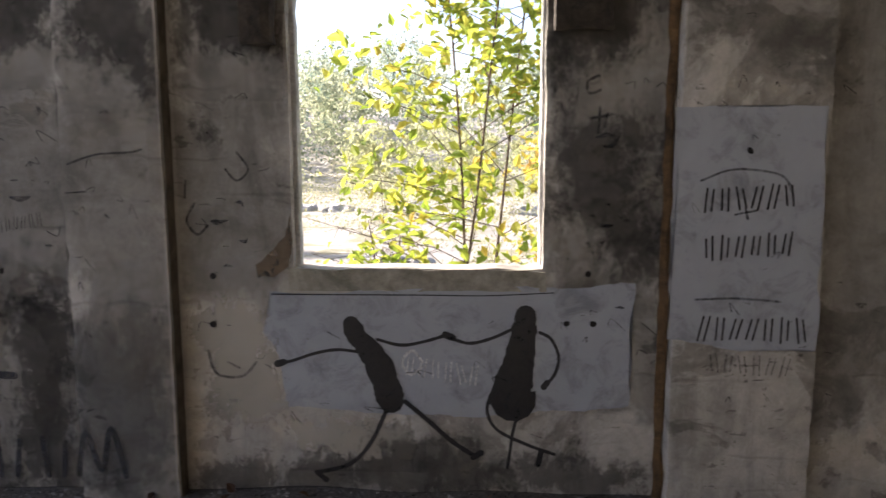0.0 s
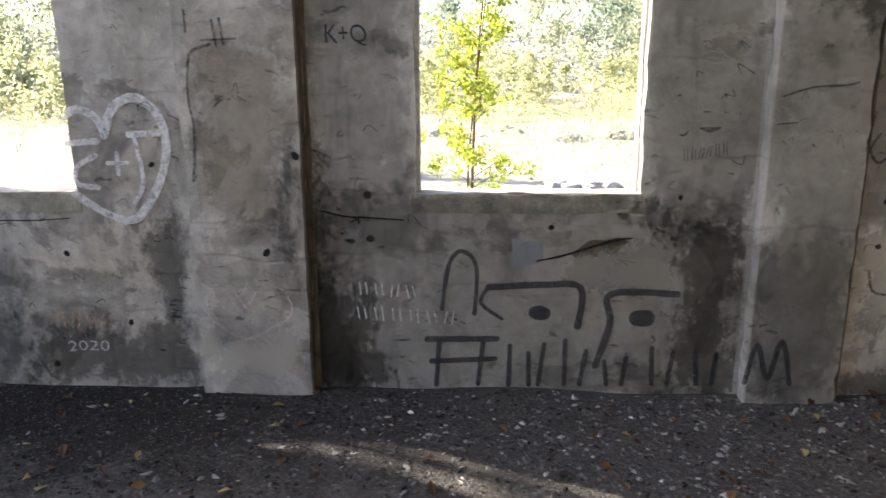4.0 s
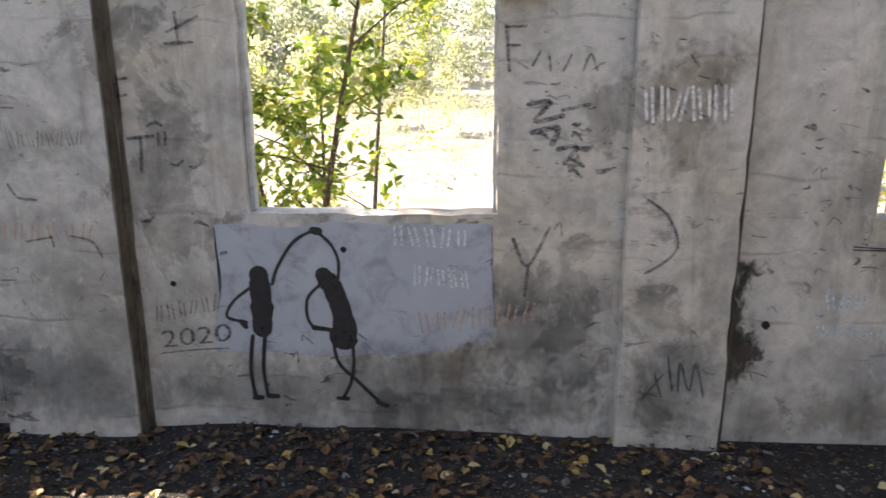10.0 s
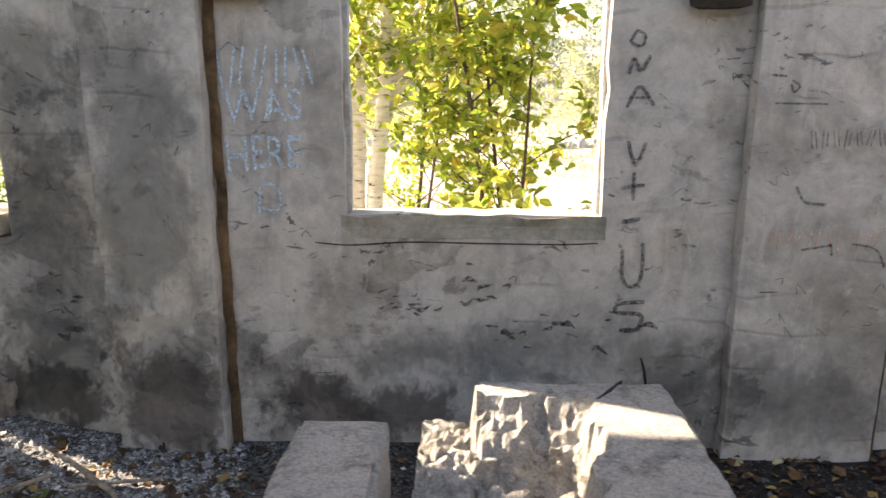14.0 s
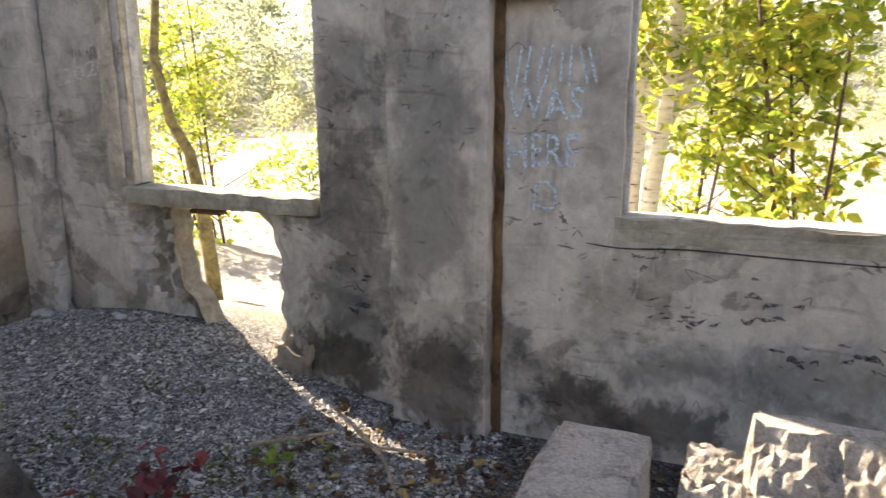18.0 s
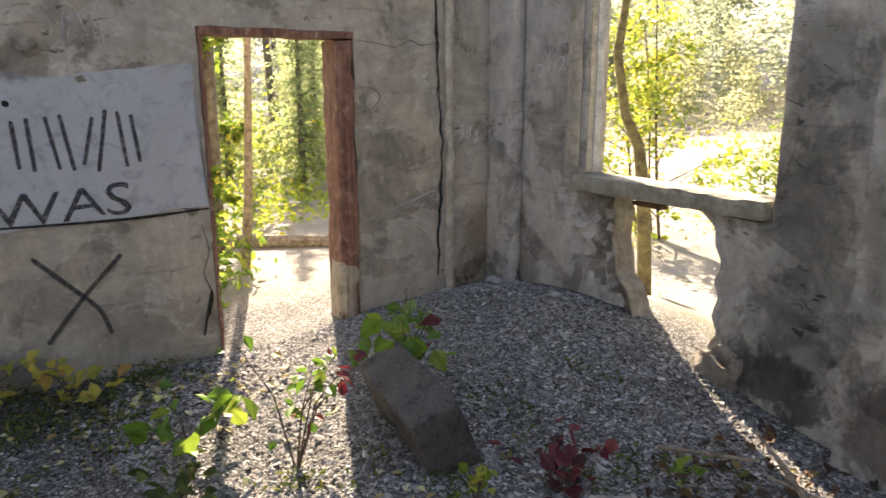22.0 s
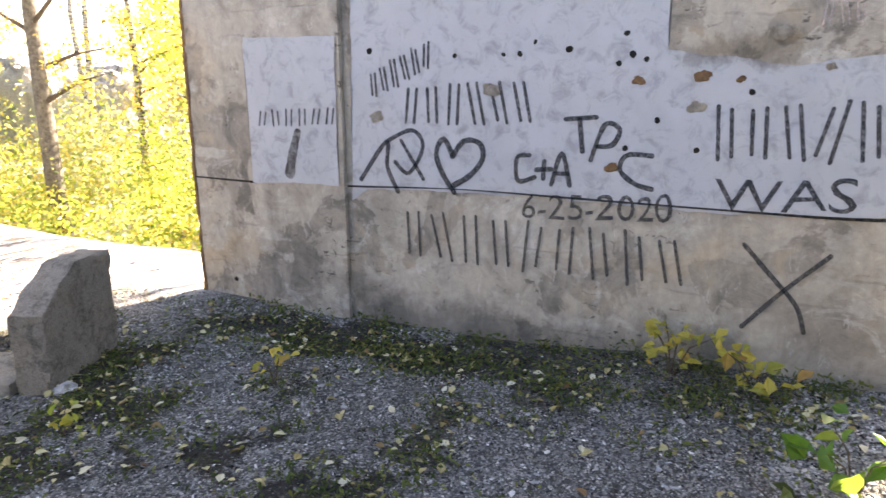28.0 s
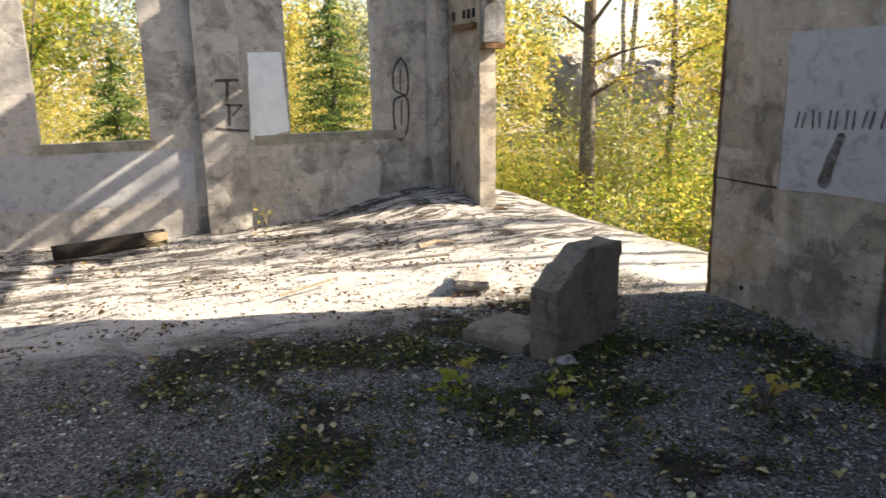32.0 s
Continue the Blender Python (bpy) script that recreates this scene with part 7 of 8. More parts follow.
broadleaf("birch", "clump of white birch trunks with green and yellow leaves", (-13.6, 6.0), 7.0, 0.09, M_WHITEBIRCH, M_LEAF_LIME, 4200, 17, spread=1.5, low=0.46, size=0.085, limbs=13, paths=(
    (0.075, (-13.60, 6.0, -0.2), (-13.70, 6.0, 0.9), (-13.80, 6.0, 1.7), (-13.90, 6.0, 2.6), (-14.3, 6.2, 6.0)),
    (0.115, (-13.56, 6.1, -0.2), (-13.57, 6.1, 0.9), (-13.56, 6.1, 2.5), (-13.45, 6.2, 7.0)),
    (0.08, (-13.48, 5.9, -0.2), (-13.40, 5.9, 0.9), (-13.29, 5.9, 2.3), (-13.0, 6.0, 6.0)),
    (0.055, (-13.50, 6.0, 0.2), (-13.44, 6.0, 1.2), (-13.25, 6.0, 1.75), (-12.88, 6.05, 2.35), (-12.2, 6.2, 4.2))))
broadleaf("leafy_shrub", "green leafy branches close outside the window", (-12.30, 5.3), 3.4, 0.022, M_TWIG, M_LEAF_LIME, 2200, 18, spread=0.85, low=0.1, size=0.095, limbs=14, stems=3)
broadleaf("leafy_shrub", "green and yellow leafy branches beyond the window", (-13.3, 8.2), 3.8, 0.022, M_TWIG, M_LEAF_LIME, 3200, 19, spread=1.2, low=0.1, size=0.08, limbs=12, stems=2)
broadleaf("leaning_tree", "crooked slender tree with yellow-green leaves outside the end window", (-17.05, 5.0), 6.0, 0.06, M_LICHEN, M_LEAF_LIME, 1700, 20, spread=0.95, low=0.74, size=0.085, limbs=16, paths=(
    (0.068, (-17.05, 5.0, -0.3), (-17.10, 5.0, 0.62), (-17.17, 5.0, 1.20), (-17.40, 5.0, 1.56), (-17.60, 5.0, 2.28), (-17.9, 5.6, 3.1), (-18.1, 6.1, 4.1)),))
broadleaf("leafy_shrub", "yellow-green scrub beyond the end window", (-19.2, 7.5), 3.4, 0.02, M_TWIG, M_LEAF_LIME, 2600, 21, spread=1.3, low=0.08, size=0.08, limbs=12, stems=3)
spruce((-17.6, 8.4), 3.0, 1.0, 22, "pale green young spruce beyond the end window", mat=M_LEAF_GREEN)
# crown out of view, made dense to keep the sun off the footing
broadleaf("birch", "slender birch with an unseen dense crown that shades the footing", (-14.3, 5.5), 7.5, 0.05, M_WHITEBIRCH, M_LEAF_LIME, 8000, 26, spread=1.3, low=0.48, size=0.10, limbs=16)
broadleaf("young_tree", "young tree with pale yellow-green leaves on the open ground", (-3.9, 9.6), 4.0, 0.02, M_TWIG, M_LEAF_LIME, 3600, 27, spread=0.9, low=0.1, size=0.07, limbs=16, stems=2)
broadleaf("bare_shrub", "bare twiggy shrub on the open ground", (-1.1, 8.6), 1.3, 0.012, M_TWIG, M_GRASS, 60, 28, spread=0.7, low=0.05, size=0.04, limbs=14, stems=3, category="shrub")
broadleaf("bare_shrub", "bare twiggy shrub on the open ground", (-7.3, 11.2), 1.6, 0.012, M_TWIG, M_HAZE_PALE, 160, 29, spread=0.8, low=0.05, size=0.04, limbs=14, stems=3, category="shrub")
broadleaf("bare_shrub", "bare twiggy shrub on the open ground", (-5.2, 10.8), 2.2, 0.014, M_TWIG, M_HAZE_PALE, 420, 34, spread=0.8, low=0.08, size=0.05, limbs=14, stems=2, category="shrub")
# beyond the doorway
broadleaf("cedar_tree", "tall green tree beside the doorway path", (-20.3, 2.02), 7.0, 0.08, M_GREYBARK, M_LEAF_GREEN, 6500, 23, spread=0.62, low=0.06, size=0.08, limbs=18, droop=0.35)
broadleaf("slim_tree", "slim leaning pale trunk by the doorway path", (-19.4, 2.04), 6.0, 0.042, M_STICK, M_LEAF_LIME, 500, 24, lean=(0.0, 0.06), spread=0.8, low=0.55, size=0.07, limbs=12)
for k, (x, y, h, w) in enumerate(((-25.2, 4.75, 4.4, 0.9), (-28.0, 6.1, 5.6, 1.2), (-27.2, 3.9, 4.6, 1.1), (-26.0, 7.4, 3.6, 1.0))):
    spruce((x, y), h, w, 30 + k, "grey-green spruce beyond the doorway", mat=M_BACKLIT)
tagged(part("pale_log", tube([(-21.0, 1.2, 0.06), (-20.5, 2.4, 0.10), (-19.9, 3.6, 0.08)], [0.085, 0.10, 0.09], 10, 0.2), M_STICK), "pale grey fallen log across the path", "log")
# beyond the breach and the far windows
for k, (x, y, h, r, bark, leaf) in enumerate(((-20.75, -10.7, 10.0, 0.16, M_GREYBARK, M_LEAF_YELLOW), (-24.6, -8.0, 9.0, 0.07, M_BIRCH, M_LEAF_YELLOW), (-23.0, -9.1, 8.5, 0.06, M_BIRCH, M_LEAF_LIME),
                                              (-26.0, -12.6, 9.0, 0.08, M_BIRCH, M_LEAF_YELLOW), (-23.6, -11.7, 8.0, 0.10, M_GREYBIRCH, M_LEAF_YELLOW), (-27.5, -6.3, 8.0, 0.08, M_GREYBARK, M_LEAF_LIME))):
    broadleaf("autumn_tree", "tall slender tree with yellow autumn leaves", (x, y), h, r, bark, leaf, 3600, 50 + k, lean=(0.01 * (k - 2), 0.01), spread=1.8, low=0.2, size=0.075, limbs=16, group="trees beyond the breach")
for k, (x, y, h) in enumerate(((-25.0, -4.7, 12.0), (-27.5, -3.7, 12.5), (-29.5, -2.2, 12.5))):
    broadleaf("tall_birch", "tall birch whose crown dapples the sunlit floor", (x, y), h, 0.11, M_BIRCH, M_LEAF_YELLOW, 900, 90 + k, spread=1.7, low=0.45, size=0.11, limbs=14, group="trees beyond the breach")
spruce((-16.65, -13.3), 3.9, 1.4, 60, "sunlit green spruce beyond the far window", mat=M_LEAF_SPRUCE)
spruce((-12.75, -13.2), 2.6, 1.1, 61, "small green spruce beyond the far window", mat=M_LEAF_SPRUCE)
broadleaf("maple", "yellow-green leafy tree beyond the far window", (-11.3, -13.0), 5.5, 0.04, M_GREYBARK, M_LEAF_LIME, 3600, 62, spread=1.5, low=0.3, size=0.10, limbs=14, stems=2)


# scrub and woods that nobody could count
def scrub(name, label, places, mat, seed, leaf=(0.10, 0.2), per=90):
    rng = np.random.default_rng(seed)
    pts, sizes = [], []
    for x, y, w, h in places:
        n = int(per * w * h) + 12
        q = rng.normal(size=(n, 3)) * (w * 0.4, w * 0.4, h * 0.28)
        q[:, 2] = np.abs(q[:, 2] + h * 0.4)
        pts.append(q + (x, y, ground_z(x, y)))
        sizes.append(rng.uniform(*leaf, n))
    return tagged(leaves_mesh(name, np.concatenate(pts), np.concatenate(sizes), mat, None, seed, label=label, kind="stuff"), label, "scrub")


rnd = random.Random(77)
spots = [(rnd.uniform(-27, -18.3), rnd.uniform(-16, -4.2), rnd.uniform(0.6, 1.5), rnd.uniform(0.6, 1.7)) for k in range(150)]
spots = [s for s in spots if s[0] < -19.2 or s[3] < 1.0]
scrub("yellow_scrub", "thick yellow autumn scrub beyond the breach", spots[:90], M_LEAF_YELLOW, 70, (0.035, 0.075), 150)
spots = [(rnd.uniform(-23, -18.4), rnd.uniform(-16, -4.4), rnd.uniform(0.5, 1.0), rnd.uniform(0.4, 1.2)) for k in range(110)]
scrub("green_scrub", "yellow-green undergrowth beyond the breach", [s for s in spots if s[0] < -19.4 or s[3] < 0.9], M_LEAF_LIME, 71, (0.05, 0.10), 130)
for mat, seed, words in ((M_HAZE_PALE, 78, "pale yellow bushes beyond the breach"), (M_LEAF_YELLOW, 77, "sunlit yellow bushes beyond the breach"), (M_LEAF_LIME, 79, "dense yellow-green bushes beyond the breach"), (M_LEAF_GREEN, 87, "green bushes beyond the breach")):
    spots = []
    for k in range(24 if mat is not M_LEAF_GREEN else 12):
        x = rnd.uniform(-25, -19.3)
        spots.append((x, rnd.uniform(-15, -4.4), rnd.uniform(0.4, 0.9), min(2.9, 0.52 * (-17.4 - x)) * rnd.uniform(0.6, 1.0)))
    scrub("dense_bush", words, spots, mat, seed, (0.04, 0.11), 210)
spots = [(rnd.uniform(-24, -2), rnd.uniform(-26, -17), rnd.uniform(1.0, 2.4), rnd.uniform(1.2, 3.4)) for k in range(110)]
scrub("yellow_scrub", "yellow autumn scrub beyond the far wall", spots, M_AUTUMN, 72, (0.06, 0.11), 110)
spots = [(rnd.uniform(-26, -18.6), rnd.choice((rnd.uniform(-4, 0.6), rnd.uniform(2.6, 7))), rnd.uniform(0.5, 1.2), rnd.uniform(0.3, 1.3)) for k in range(80)]
spots += [(rnd.uniform(-34, -26), rnd.uniform(-3, 12), rnd.uniform(1, 2), rnd.uniform(0.6, 2.2)) for k in range(60)]
spots = [s for s in spots if s[0] < -26 or s[3] < 0.35 or abs(s[1] - 1.7 - 0.365 * (-17.25 - s[0])) > 1.0 + s[2] * 0.5]
scrub("green_bush", "green leafy bush beside the doorway path", [(-18.95, 1.66, 0.42, 0.5), (-19.4, 1.75, 0.5, 0.6), (-20.0, 1.8, 0.6, 0.7), (-18.5, 1.5, 0.3, 0.35)], M_LEAF_GREEN, 76, (0.06, 0.12), 300)
scrub("green_scrub", "green and yellow undergrowth beside the doorway path", spots, M_LEAF_LIME, 73, (0.06, 0.13), 130)
spots = []
for k in range(420):
    y = 10 + 34 * rnd.random() ** 0.55
    spots.append((rnd.uniform(-46, 28), y, rnd.uniform(0.7, 2.4), rnd.uniform(0.25, 0.8) * (1 + y / 30)))
scrub("field_scrub", "pale low scrub on the open rock waste", spots, M_STRAW, 74, (0.04, 0.10), 110)
spots = [(rnd.uniform(-26, 12), rnd.uniform(7, 24), rnd.uniform(0.3, 1.0), rnd.uniform(0.12, 0.4)) for k in range(230)]
scrub("field_grass", "pale grass tufts on the open rock waste", spots, M_STRAW, 88, (0.03, 0.07), 260)
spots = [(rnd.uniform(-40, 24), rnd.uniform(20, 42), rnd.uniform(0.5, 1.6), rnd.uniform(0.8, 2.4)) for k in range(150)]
scrub("field_scrub", "pale yellow-green bushes on the open rock waste", spots, M_HAZE_PALE, 75, (0.06, 0.14), 60)


def woods(name, label, places, mat, seed, leaf=0.8, per=130):
    """Far trees, each a loose stack of leafy clumps with gaps between them."""
    rng = np.random.default_rng(seed)
    pts, sizes = [], []
    for x, y, h in places:
        clumps = rng.integers(9, 16)
        f = rng.uniform(0.02, 1, clumps) ** 0.85
        w = h * rng.uniform(0.16, 0.34) * (1 - f) ** 0.6 + 0.15
        ang = rng.uniform(0, 2 * np.pi, clumps)
        mid = np.stack([x + np.cos(ang) * w * rng.uniform(0.2, 1, clumps), y + np.sin(ang) * w, ground_z(x, y) + h * (0.05 + 0.95 * f)], 1)
        pick = rng.integers(0, clumps, per)
        pts.append(mid[pick] + rng.normal(size=(per, 3)) * h * np.array([0.065, 0.065, 0.05]))
        sizes.append(rng.uniform(0.45, 1.1, per) * leaf)
    return tagged(leaves_mesh(name, np.concatenate(pts), np.concatenate(sizes), mat, None, seed, label=label, kind="stuff"), label, "woods")


def ring(n, lo, hi, a0, a1, h0, h1):
    out = []
    for k in range(n):
        a, r = radians(rnd.uniform(a0, a1)), rnd.uniform(lo, hi)
        out.append((-6 + r * math.sin(-a), r * math.cos(a), rnd.uniform(h0, h1)))
    return out


def clear_view(places):
    """No trees before the pale rock outcrop."""
    return [p for p in places if abs(math.atan2(p[1] - 0.2, p[0] + 12.8) - math.atan2(-25.6, -20.4)) > 0.09]


woods("far_woods", "mixed green woods beyond the field", ring(330, 50, 90, -75, 75, 5.5, 9.5), M_HAZE_GREEN, 80, 0.40, 420)
woods("far_woods", "dark conifers among the far woods", ring(110, 52, 90, -75, 75, 6, 10.5), M_HAZE_DARK, 81, 0.36, 420)
woods("far_woods", "yellowing trees at the field's edge", ring(220, 38, 58, -75, 75, 2.2, 4.5), M_HAZE_PALE, 82, 0.26, 380)
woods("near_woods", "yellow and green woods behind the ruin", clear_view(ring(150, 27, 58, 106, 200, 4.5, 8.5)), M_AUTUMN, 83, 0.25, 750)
woods("near_woods", "green woods behind the ruin", clear_view(ring(60, 28, 60, 92, 200, 4.5, 8.5)), M_HAZE_GREEN, 84, 0.26, 600)
woods("near_woods", "dark conifers behind the ruin", clear_view(ring(22, 32, 60, 92, 200, 5, 9)), M_HAZE_DARK, 85, 0.26, 600)
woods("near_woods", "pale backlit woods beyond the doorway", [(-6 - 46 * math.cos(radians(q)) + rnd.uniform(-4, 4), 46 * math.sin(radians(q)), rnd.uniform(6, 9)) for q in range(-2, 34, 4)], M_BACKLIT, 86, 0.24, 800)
scrub("path_undergrowth", "low green undergrowth across the path", [(rnd.uniform(-25, -21), rnd.uniform(1.8, 5.8), rnd.uniform(0.4, 0.8), rnd.uniform(0.2, 0.55)) for q in range(34)], M_LEAF_LIME, 77, (0.05, 0.11), 170)
for k in range(26):
    x, y = rnd.uniform(-34, -25), rnd.uniform(-20, 12)
    tagged(part("tree_trunk", tube([(x, y, ground_z(x, y) - 0.1), (x + rnd.uniform(-0.3, 0.3), y + rnd.uniform(-0.2, 0.2), 4), (x + rnd.uniform(-0.5, 0.5), y, 8)], [0.10, 0.08, 0.05], 7, 0.1), M_BIRCH if k % 2 else M_GREYBARK),
           "slender tree trunk in the woods", "tree", "trunks in the woods")
M_CLIFF = mottled("pale_rock", (0.40, 0.39, 0.375), (0.66, 0.65, 0.63), 1.2, 0.95, 1.0, dist=0.2)


outcrop = empty("rock_outcrop", "pale stepped rock ledges behind the trees", "rock", at=(-33, -25, 0))
for k, (x, y, w, d, top) in enumerate(((-31.4, -24.6, 1.6, 1.3, 1.7), (-33.4, -23.4, 1.9, 1.2, 1.9), (-32.2, -26.2, 1.9, 1.2, 2.4), (-34.6, -25.0, 1.7, 1.4, 2.5), (-33.2, -27.6, 2.2, 1.3, 2.9), (-36.2, -26.4, 1.8, 1.5, 2.9))):
    set_under(part("ledge", rough_box((x - w, y - d, -0.8), (x + w, y + d, top), 0.3, 0.14, 0.22, k + 500, lambda v: setattr(v.co, "z", v.co.z + (0.10 * (v.co.x + 33) if v.co.z > 0.6 else 0))), M_CLIFF), outcrop)
for k, (x, y, s) in enumerate(((-1.8, 12.6, 0.5), (-1.1, 12.9, 0.4), (-9.4, 24, 0.5), (-8.3, 25, 0.6), (-5.1, 26, 0.6), (-3.6, 25, 0.5), (-0.4, 24, 0.6), (-11.6, 26, 0.6), (-6.6, 27, 0.5), (-15.5, 24, 0.6), (-2.4, 27.5, 0.7), (1.8, 26, 0.6))):
    tagged(part("boulder", rough_box((x - s, y - s * 0.7, -0.6), (x + s, y + s * 0.7, -0.14 + s * 0.38), s * 0.35, s * 0.12, s * 0.35, k + 300), M_CLIFF), "pale boulder on the open rock waste", "rock", "boulders on the field")


# ---- gravel, fallen leaves and small plants ----
M_STONES = varied("gravel_stones", [(0.0, (0.04, 0.039, 0.037)), (0.5, (0.20, 0.196, 0.188)), (0.88, (0.42, 0.41, 0.395)), (1.0, (0.76, 0.75, 0.72))], 0.95)
M_HEAP = varied("heap_gravel", [(0.0, (0.09, 0.087, 0.083)), (0.5, (0.26, 0.252, 0.24)), (0.88, (0.40, 0.39, 0.37)), (1.0, (0.58, 0.56, 0.53))], 0.95)
M_MID_STONES = varied("earthy_gravel", [(0.0, (0.05, 0.047, 0.044)), (0.6, (0.16, 0.152, 0.143)), (0.92, (0.30, 0.288, 0.27)), (1.0, (0.48, 0.46, 0.44))], 0.95)
M_DARK_STONES = varied("soil_crumbs", [(0.0, (0.007, 0.006, 0.005)), (0.6, (0.022, 0.017, 0.013)), (0.93, (0.05, 0.043, 0.037)), (1.0, (0.20, 0.185, 0.17))], 0.95)
M_FALLEN = varied("fallen_leaves", [(0.0, (0.035, 0.017, 0.009)), (0.55, (0.085, 0.042, 0.018)), (0.8, (0.18, 0.095, 0.03)), (0.93, (0.36, 0.26, 0.07)), (1.0, (0.46, 0.40, 0.22))], 0.7, translucent=0.15)
M_MOSS = varied("weeds", [(0.0, (0.04, 0.06, 0.012)), (0.6, (0.10, 0.14, 0.03)), (1.0, (0.24, 0.24, 0.06))], 0.8, translucent=0.3)


def scatter(n, lo, hi, seed, keep=None):
    rng = np.random.default_rng(seed)
    out = []
    while len(out) < n:
        x, y = rng.uniform(lo[0], hi[0]), rng.uniform(lo[1], hi[1])
        if keep is None or rng.random() < keep(x, y):
            out.append((x, y))
    return out


def stones(name, label, places, sizes, mat, seed, flat=0.55):
    """Small angular stones, each a loose lump of eight faces."""
    rng = np.random.default_rng(seed)
    n = len(places)
    shape = np.array([(1, 0, 0), (0, 1, 0), (-1, 0, 0), (0, -1, 0), (0, 0, 1), (0, 0, -1), (0.7, 0.7, 0.35), (-0.7, -0.6, 0.4)])
    tri = np.array([(0, 6, 4), (6, 1, 4), (1, 2, 4), (2, 7, 4), (7, 3, 4), (3, 0, 4), (0, 1, 6), (2, 3, 7), (1, 0, 5), (2, 1, 5), (3, 2, 5), (0, 3, 5)])
    size = rng.uniform(*sizes, n) * rng.uniform(0.5, 1, n)
    v = shape[None] * (1 + 0.35 * rng.normal(size=(n, 8, 1))) * size[:, None, None] * np.stack([np.ones(n), rng.uniform(0.6, 1, n), rng.uniform(flat * 0.6, flat * 1.3, n)], 1)[:, None]
    ang = rng.uniform(0, 6.28, n)
    tilt = rng.normal(0, 0.35, n)
    c, s = np.cos(ang)[:, None], np.sin(ang)[:, None]
    z = v[..., 2] * np.cos(tilt)[:, None] + v[..., 0] * np.sin(tilt)[:, None]
    x, y = v[..., 0] * c - v[..., 1] * s, v[..., 0] * s + v[..., 1] * c
    base = np.array([(p[0], p[1], ground_z(*p)) for p in places])
    out = np.stack([x, y, z], 2) + base[:, None]
    faces = (np.arange(n)[:, None, None] * 8 + tri).reshape(-1, 3)
    me = bpy.data.meshes.new(name)
    me.from_pydata(out.reshape(-1, 3).tolist(), [], faces.tolist())
    me.materials.append(mat)
    return tagged(new(name, me), label, "gravel", kind="stuff")


def on_heap(x, y):
    d = math.hypot((x + 16.3) / 2.6, (y - 2.9) / 2.4)
    return 1.0 if d < 1 else 0.05


stones("gravel", "heap of grey crushed gravel by the hole in the wall", scatter(40000, (-17.2, 0.2), (-13.3, 3.45), 1, on_heap), (0.005, 0.018), M_HEAP, 1)
stones("gravel", "grey gravel on the floor by the end wall", scatter(56000, (-17.2, -4.6), (-11.2, 1.4), 2, bare_gravel), (0.004, 0.0125), M_STONES, 2)
stones("gravel", "larger flat chips on the gravel heap", scatter(1300, (-17.2, 0.6), (-13.4, 3.45), 8, on_heap), (0.014, 0.036), M_HEAP, 8, 0.4)
stones("gravel", "larger grey chips on the floor by the end wall", scatter(1800, (-17.2, -4.6), (-11.2, 1.4), 9, bare_gravel), (0.012, 0.026), M_STONES, 9, 0.45)
stones("soil_crumbs", "dark soil crumbs between the gravel", scatter(15000, (-17.2, -4.6), (-11.2, 1.4), 6, lambda x, y: 1.05 - bare_gravel(x, y)), (0.006, 0.018), M_DARK_STONES, 6)
stones("soil_crumbs", "dark soil crumbs and pebbles along the long wall", scatter(11000, (-13.8, 1.6), (3.5, 3.46), 3, lambda x, y: 1 - 0.8 * smooth01(-5.5, -2.5, x)), (0.006, 0.022), M_DARK_STONES, 3)
stones("gravel", "coarse grey gravel in the dark soil", scatter(13000, (-6.5, 1.5), (3.5, 3.46), 7, lambda x, y: smooth01(-5.5, -1.0, x)), (0.006, 0.022), M_MID_STONES, 7)
stones("pebbles", "scattered pale pebbles on the dark soil", scatter(900, (-13.8, 1.4), (3.5, 3.44), 4), (0.010, 0.035), M_STONES, 4)
stones("gravel", "pale gravel on the sunlit floor", scatter(4500, (-17.2, -9.2), (-9.5, -4.2), 5), (0.008, 0.03), M_STONES, 5)


M_PALE_LEAF = varied("pale_fallen_leaves", [(0.0, (0.16, 0.08, 0.03)), (0.3, (0.34, 0.27, 0.10)), (0.7, (0.52, 0.47, 0.24)), (1.0, (0.60, 0.56, 0.42))], 0.7, translucent=0.1)


def fallen_leaves(label, places, seed, size=(0.03, 0.07), mat=M_FALLEN):
    rng = np.random.default_rng(seed)
    pts = [(x, y, ground_z(x, y) + 0.012 + 0.012 * rng.random()) for x, y in places]
    return tagged(leaves_mesh("fallen_leaves", pts, rng.uniform(*size, len(pts)), mat, None, seed, aspect=0.75, up=1.6, kind="stuff"), label, "leaves")


def drift(x, y):
    near = smooth01(1.5, 3.3, y)
    along = 1.0 if -12.2 < x < -7.4 else 0.07
    return (0.35 + 0.65 * near) * along


fallen_leaves("brown and yellow fallen leaves along the long wall", scatter(2600, (-13.9, 1.3), (3.0, 3.45), 11, drift), 11)
fallen_leaves("yellow fallen leaves scattered on the gravel", scatter(2000, (-17.0, -4.6), (-11.0, 1.6), 12, lambda x, y: 1.15 - bare_gravel(x, y)), 12, (0.02, 0.065), M_PALE_LEAF)
fallen_leaves("brown fallen leaves by the hole", scatter(260, (-14.8, 2.3), (-13.3, 3.4), 13), 13)
fallen_leaves("brown leaf litter on the sunlit floor", scatter(1500, (-17.0, -9.2), (-9.5, -4.4), 14, lambda x, y: smooth01(0.0, 0.3, noise.noise(Vector((x * 1.0, y * 2.4, 2))))), 14, (0.02, 0.06))


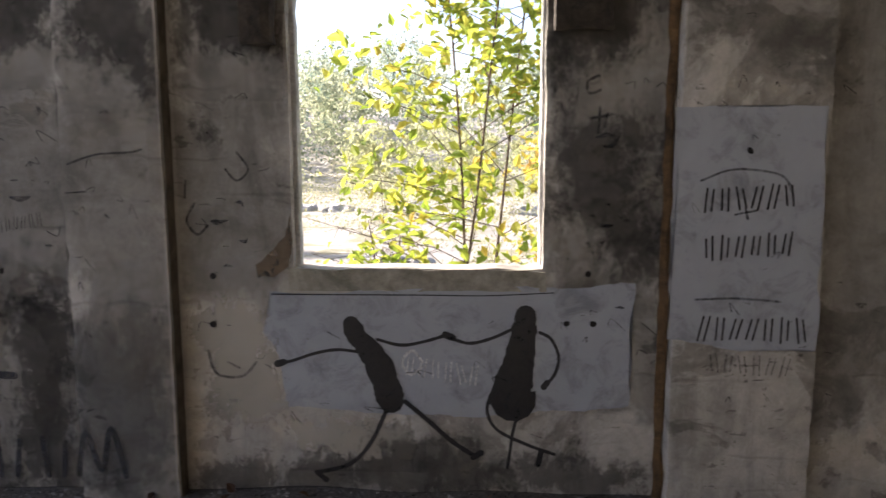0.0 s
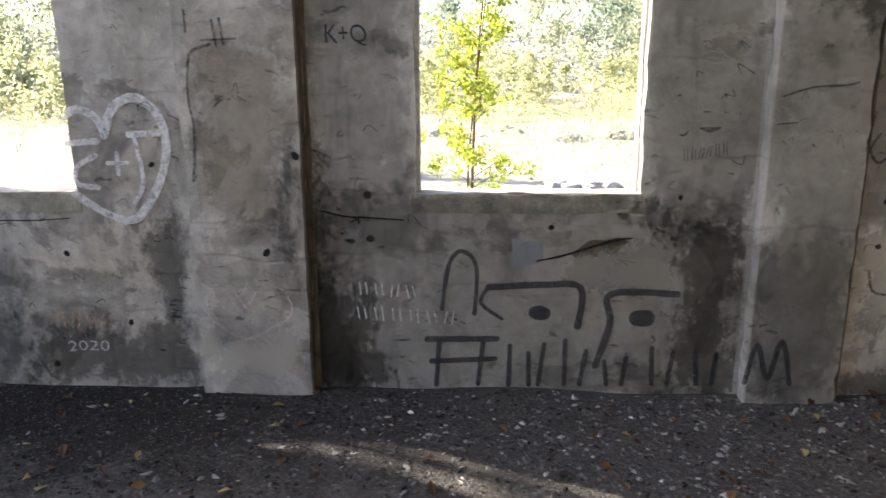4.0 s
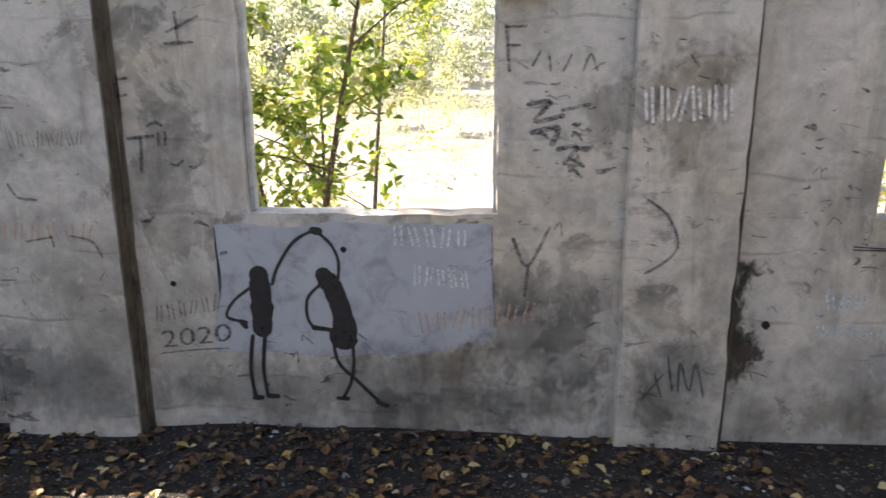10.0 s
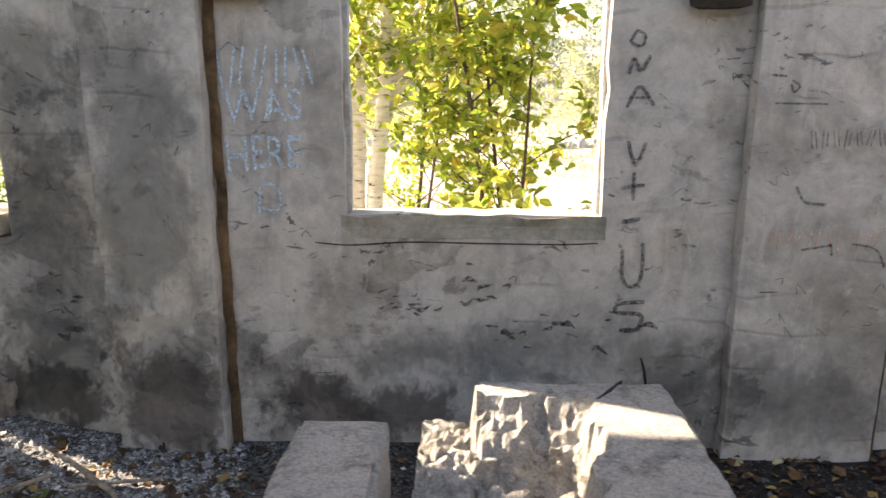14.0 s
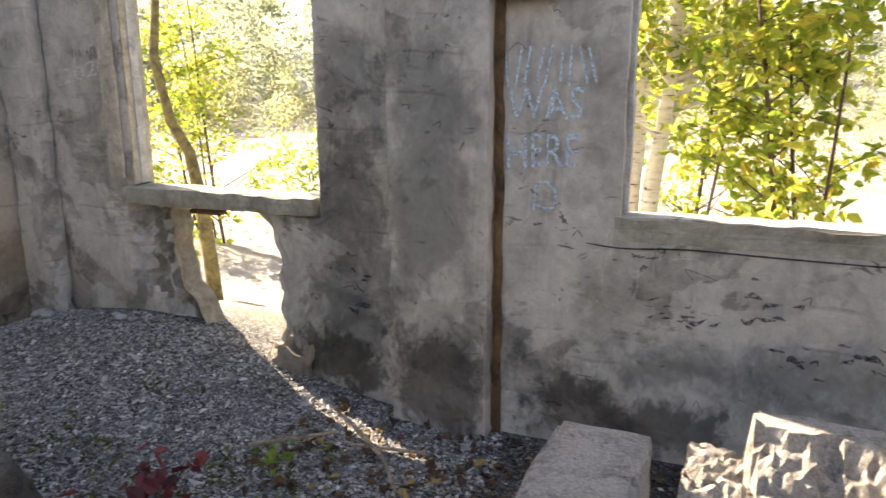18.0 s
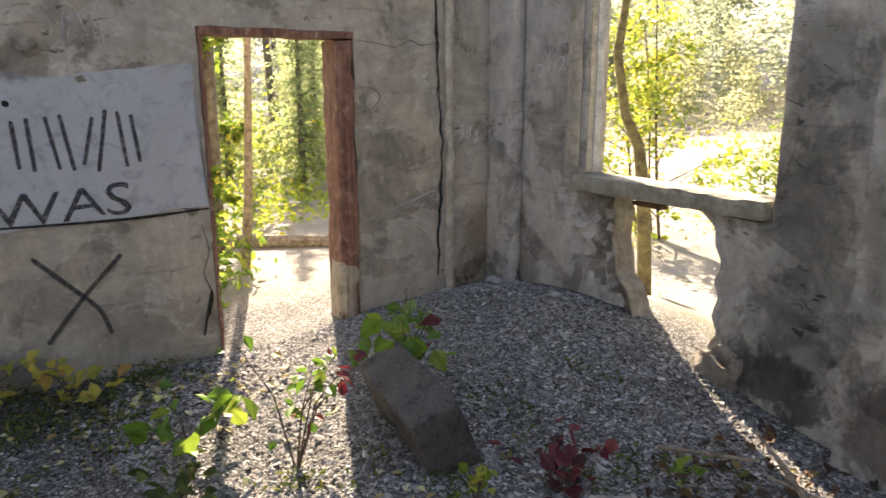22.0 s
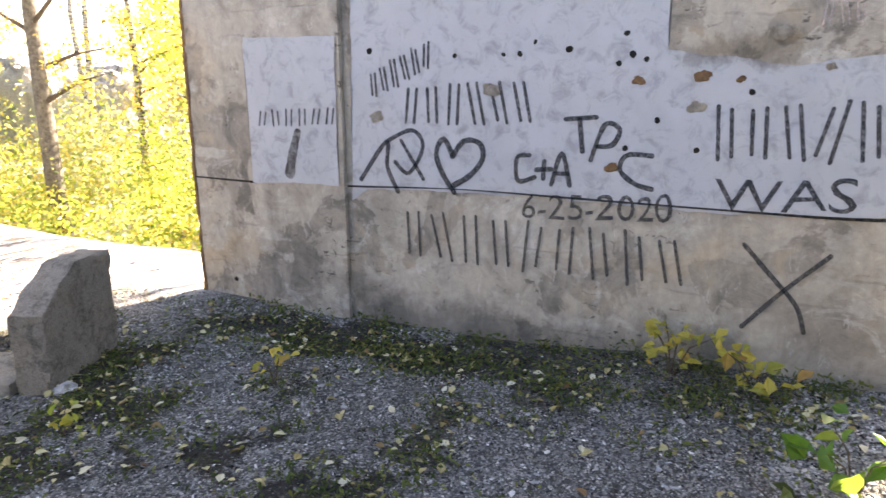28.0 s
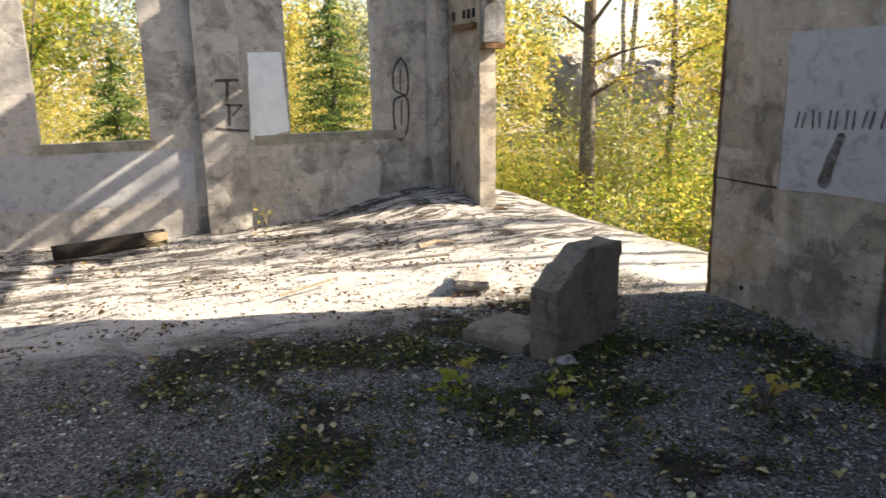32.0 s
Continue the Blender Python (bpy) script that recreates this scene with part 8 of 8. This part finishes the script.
def tufts(name, label, places, mat, seed, height=(0.04, 0.12), blades=14, wide=0.05):
    rng = np.random.default_rng(seed)
    pts = []
    for x, y in places:
        q = rng.normal(size=(blades, 3)) * (wide, wide, 0)
        q[:, 2] = rng.uniform(0.0, 1, blades) * rng.uniform(*height)
        pts.append(q + (x, y, ground_z(x, y)))
    return tagged(leaves_mesh(name, np.concatenate(pts), rng.uniform(0.02, 0.05, len(places) * blades), mat, None, seed, aspect=0.4, up=0.6, kind="stuff"), label, "weeds")


tufts("low_weeds", "low green weeds along the foot of the end wall", [(WEST + 0.05 + abs(random.gauss(0, 0.25)), random.uniform(-3.8, 1.0)) for k in range(110)], M_MOSS, 21)
tufts("low_weeds", "moss and small weeds on the gravel", scatter(800, (-16.8, -4.2), (-11.4, 0.8), 22, lambda x, y: 1.0 - bare_gravel(x, y)), M_MOSS, 22, (0.02, 0.05), 18, 0.09)
tufts("low_weeds", "green weeds by the tilted stone", scatter(60, (-15.6, 1.0), (-14.2, 2.9), 23), M_MOSS, 23, (0.03, 0.09))


def plant(name, label, at, stems, height, spread, leaf, mat, per, seed, red=0):
    """A small plant: thin stems, each leaf in place along them."""
    rnd = random.Random(seed)
    x, y = at
    root = empty(name, label, "plant", at=(x, y, ground_z(x, y)))
    spots = []
    for k in range(stems):
        ang = rnd.uniform(0, 6.28)
        reach = spread * rnd.uniform(0.5, 1.0)
        h = height * rnd.uniform(0.6, 1.0)
        pts = [Vector((0, 0, -0.03)), Vector((math.cos(ang) * reach * 0.35, math.sin(ang) * reach * 0.35, h * 0.6)), Vector((math.cos(ang) * reach, math.sin(ang) * reach, h))]
        part("stem", tube(pts, [0.006, 0.004, 0.002], 5), M_TWIG, root)
        for q in range(per):
            f = rnd.uniform(0.3, 1.05)
            p = pts[0].lerp(pts[1], f * 2) if f < 0.5 else pts[1].lerp(pts[2], f * 2 - 1)
            spots.append(p + Vector((rnd.gauss(0, 1), rnd.gauss(0, 1), rnd.gauss(0, 0.7))) * leaf * 0.8)
    rng = np.random.default_rng(seed)
    n = len(spots) - red
    leaves_mesh("leaves", spots[:n], leaf * rng.uniform(0.6, 1.25, n), mat, root, seed, aspect=0.8, up=0.7)
    if red:
        leaves_mesh("red_leaves", spots[n:], leaf * rng.uniform(0.6, 1.1, red), M_RED_LEAF, root, seed + 1, aspect=0.7, up=0.5)
    return root


M_PLANT = varied("plant_leaves", [(0.0, (0.06, 0.14, 0.015)), (0.6, (0.13, 0.26, 0.03)), (1.0, (0.26, 0.34, 0.05))], 0.5, translucent=0.4)
plant("maple_seedling", "thin seedling with green and crimson leaves in the doorway light", (-15.63, 1.21), 6, 0.60, 0.40, 0.066, M_PLANT, 8, 41, red=15)
plant("yellow_plant", "small yellow-leaved plant at the wall foot", (-16.98, -0.05), 5, 0.34, 0.30, 0.085, M_LEAF_YELLOW, 8, 42)
plant("yellow_plant", "small yellow-leaved plant at the wall foot", (-16.98, 0.40), 4, 0.26, 0.26, 0.085, M_LEAF_YELLOW, 8, 43)
plant("green_plant", "broad green leaves growing over the tilted stone", (-15.80, 1.87), 7, 0.62, 0.26, 0.115, M_PLANT, 7, 44, red=4)
plant("green_plant", "broad-leaved green seedling on the gravel", (-16.0, 0.82), 4, 0.42, 0.26, 0.12, M_PLANT, 6, 45)
plant("green_plant", "low green seedling on the gravel", (-15.55, 0.62), 5, 0.20, 0.28, 0.08, M_MOSS, 7, 46)
plant("red_plant", "crimson-leaved seedling on the gravel heap", (-14.85, 2.13), 6, 0.18, 0.24, 0.08, M_RED_LEAF, 6, 47)
plant("green_plant", "small yellow-green seedling on the gravel", (-14.95, 1.75), 3, 0.14, 0.12, 0.07, M_LEAF_LIME, 5, 48)
plant("green_plant", "pale green seedling lying on the gravel", (-14.57, -3.15), 4, 0.12, 0.22, 0.09, M_LEAF_LIME, 4, 49)
plant("green_plant", "small seedling on the gravel", (-15.95, -2.15), 3, 0.2, 0.1, 0.07, M_LEAF_YELLOW, 5, 50)
plant("green_plant", "small seedling on the gravel", (-15.0, -2.75), 3, 0.1, 0.18, 0.07, M_LEAF_LIME, 4, 51)
plant("green_plant", "small green sprig on the heap", (-14.6, 2.6), 3, 0.16, 0.12, 0.06, M_PLANT, 5, 52)
plant("green_plant", "wisp of yellow growth at the far wall", (-14.5, -9.1), 4, 0.4, 0.25, 0.06, M_LEAF_YELLOW, 5, 53)
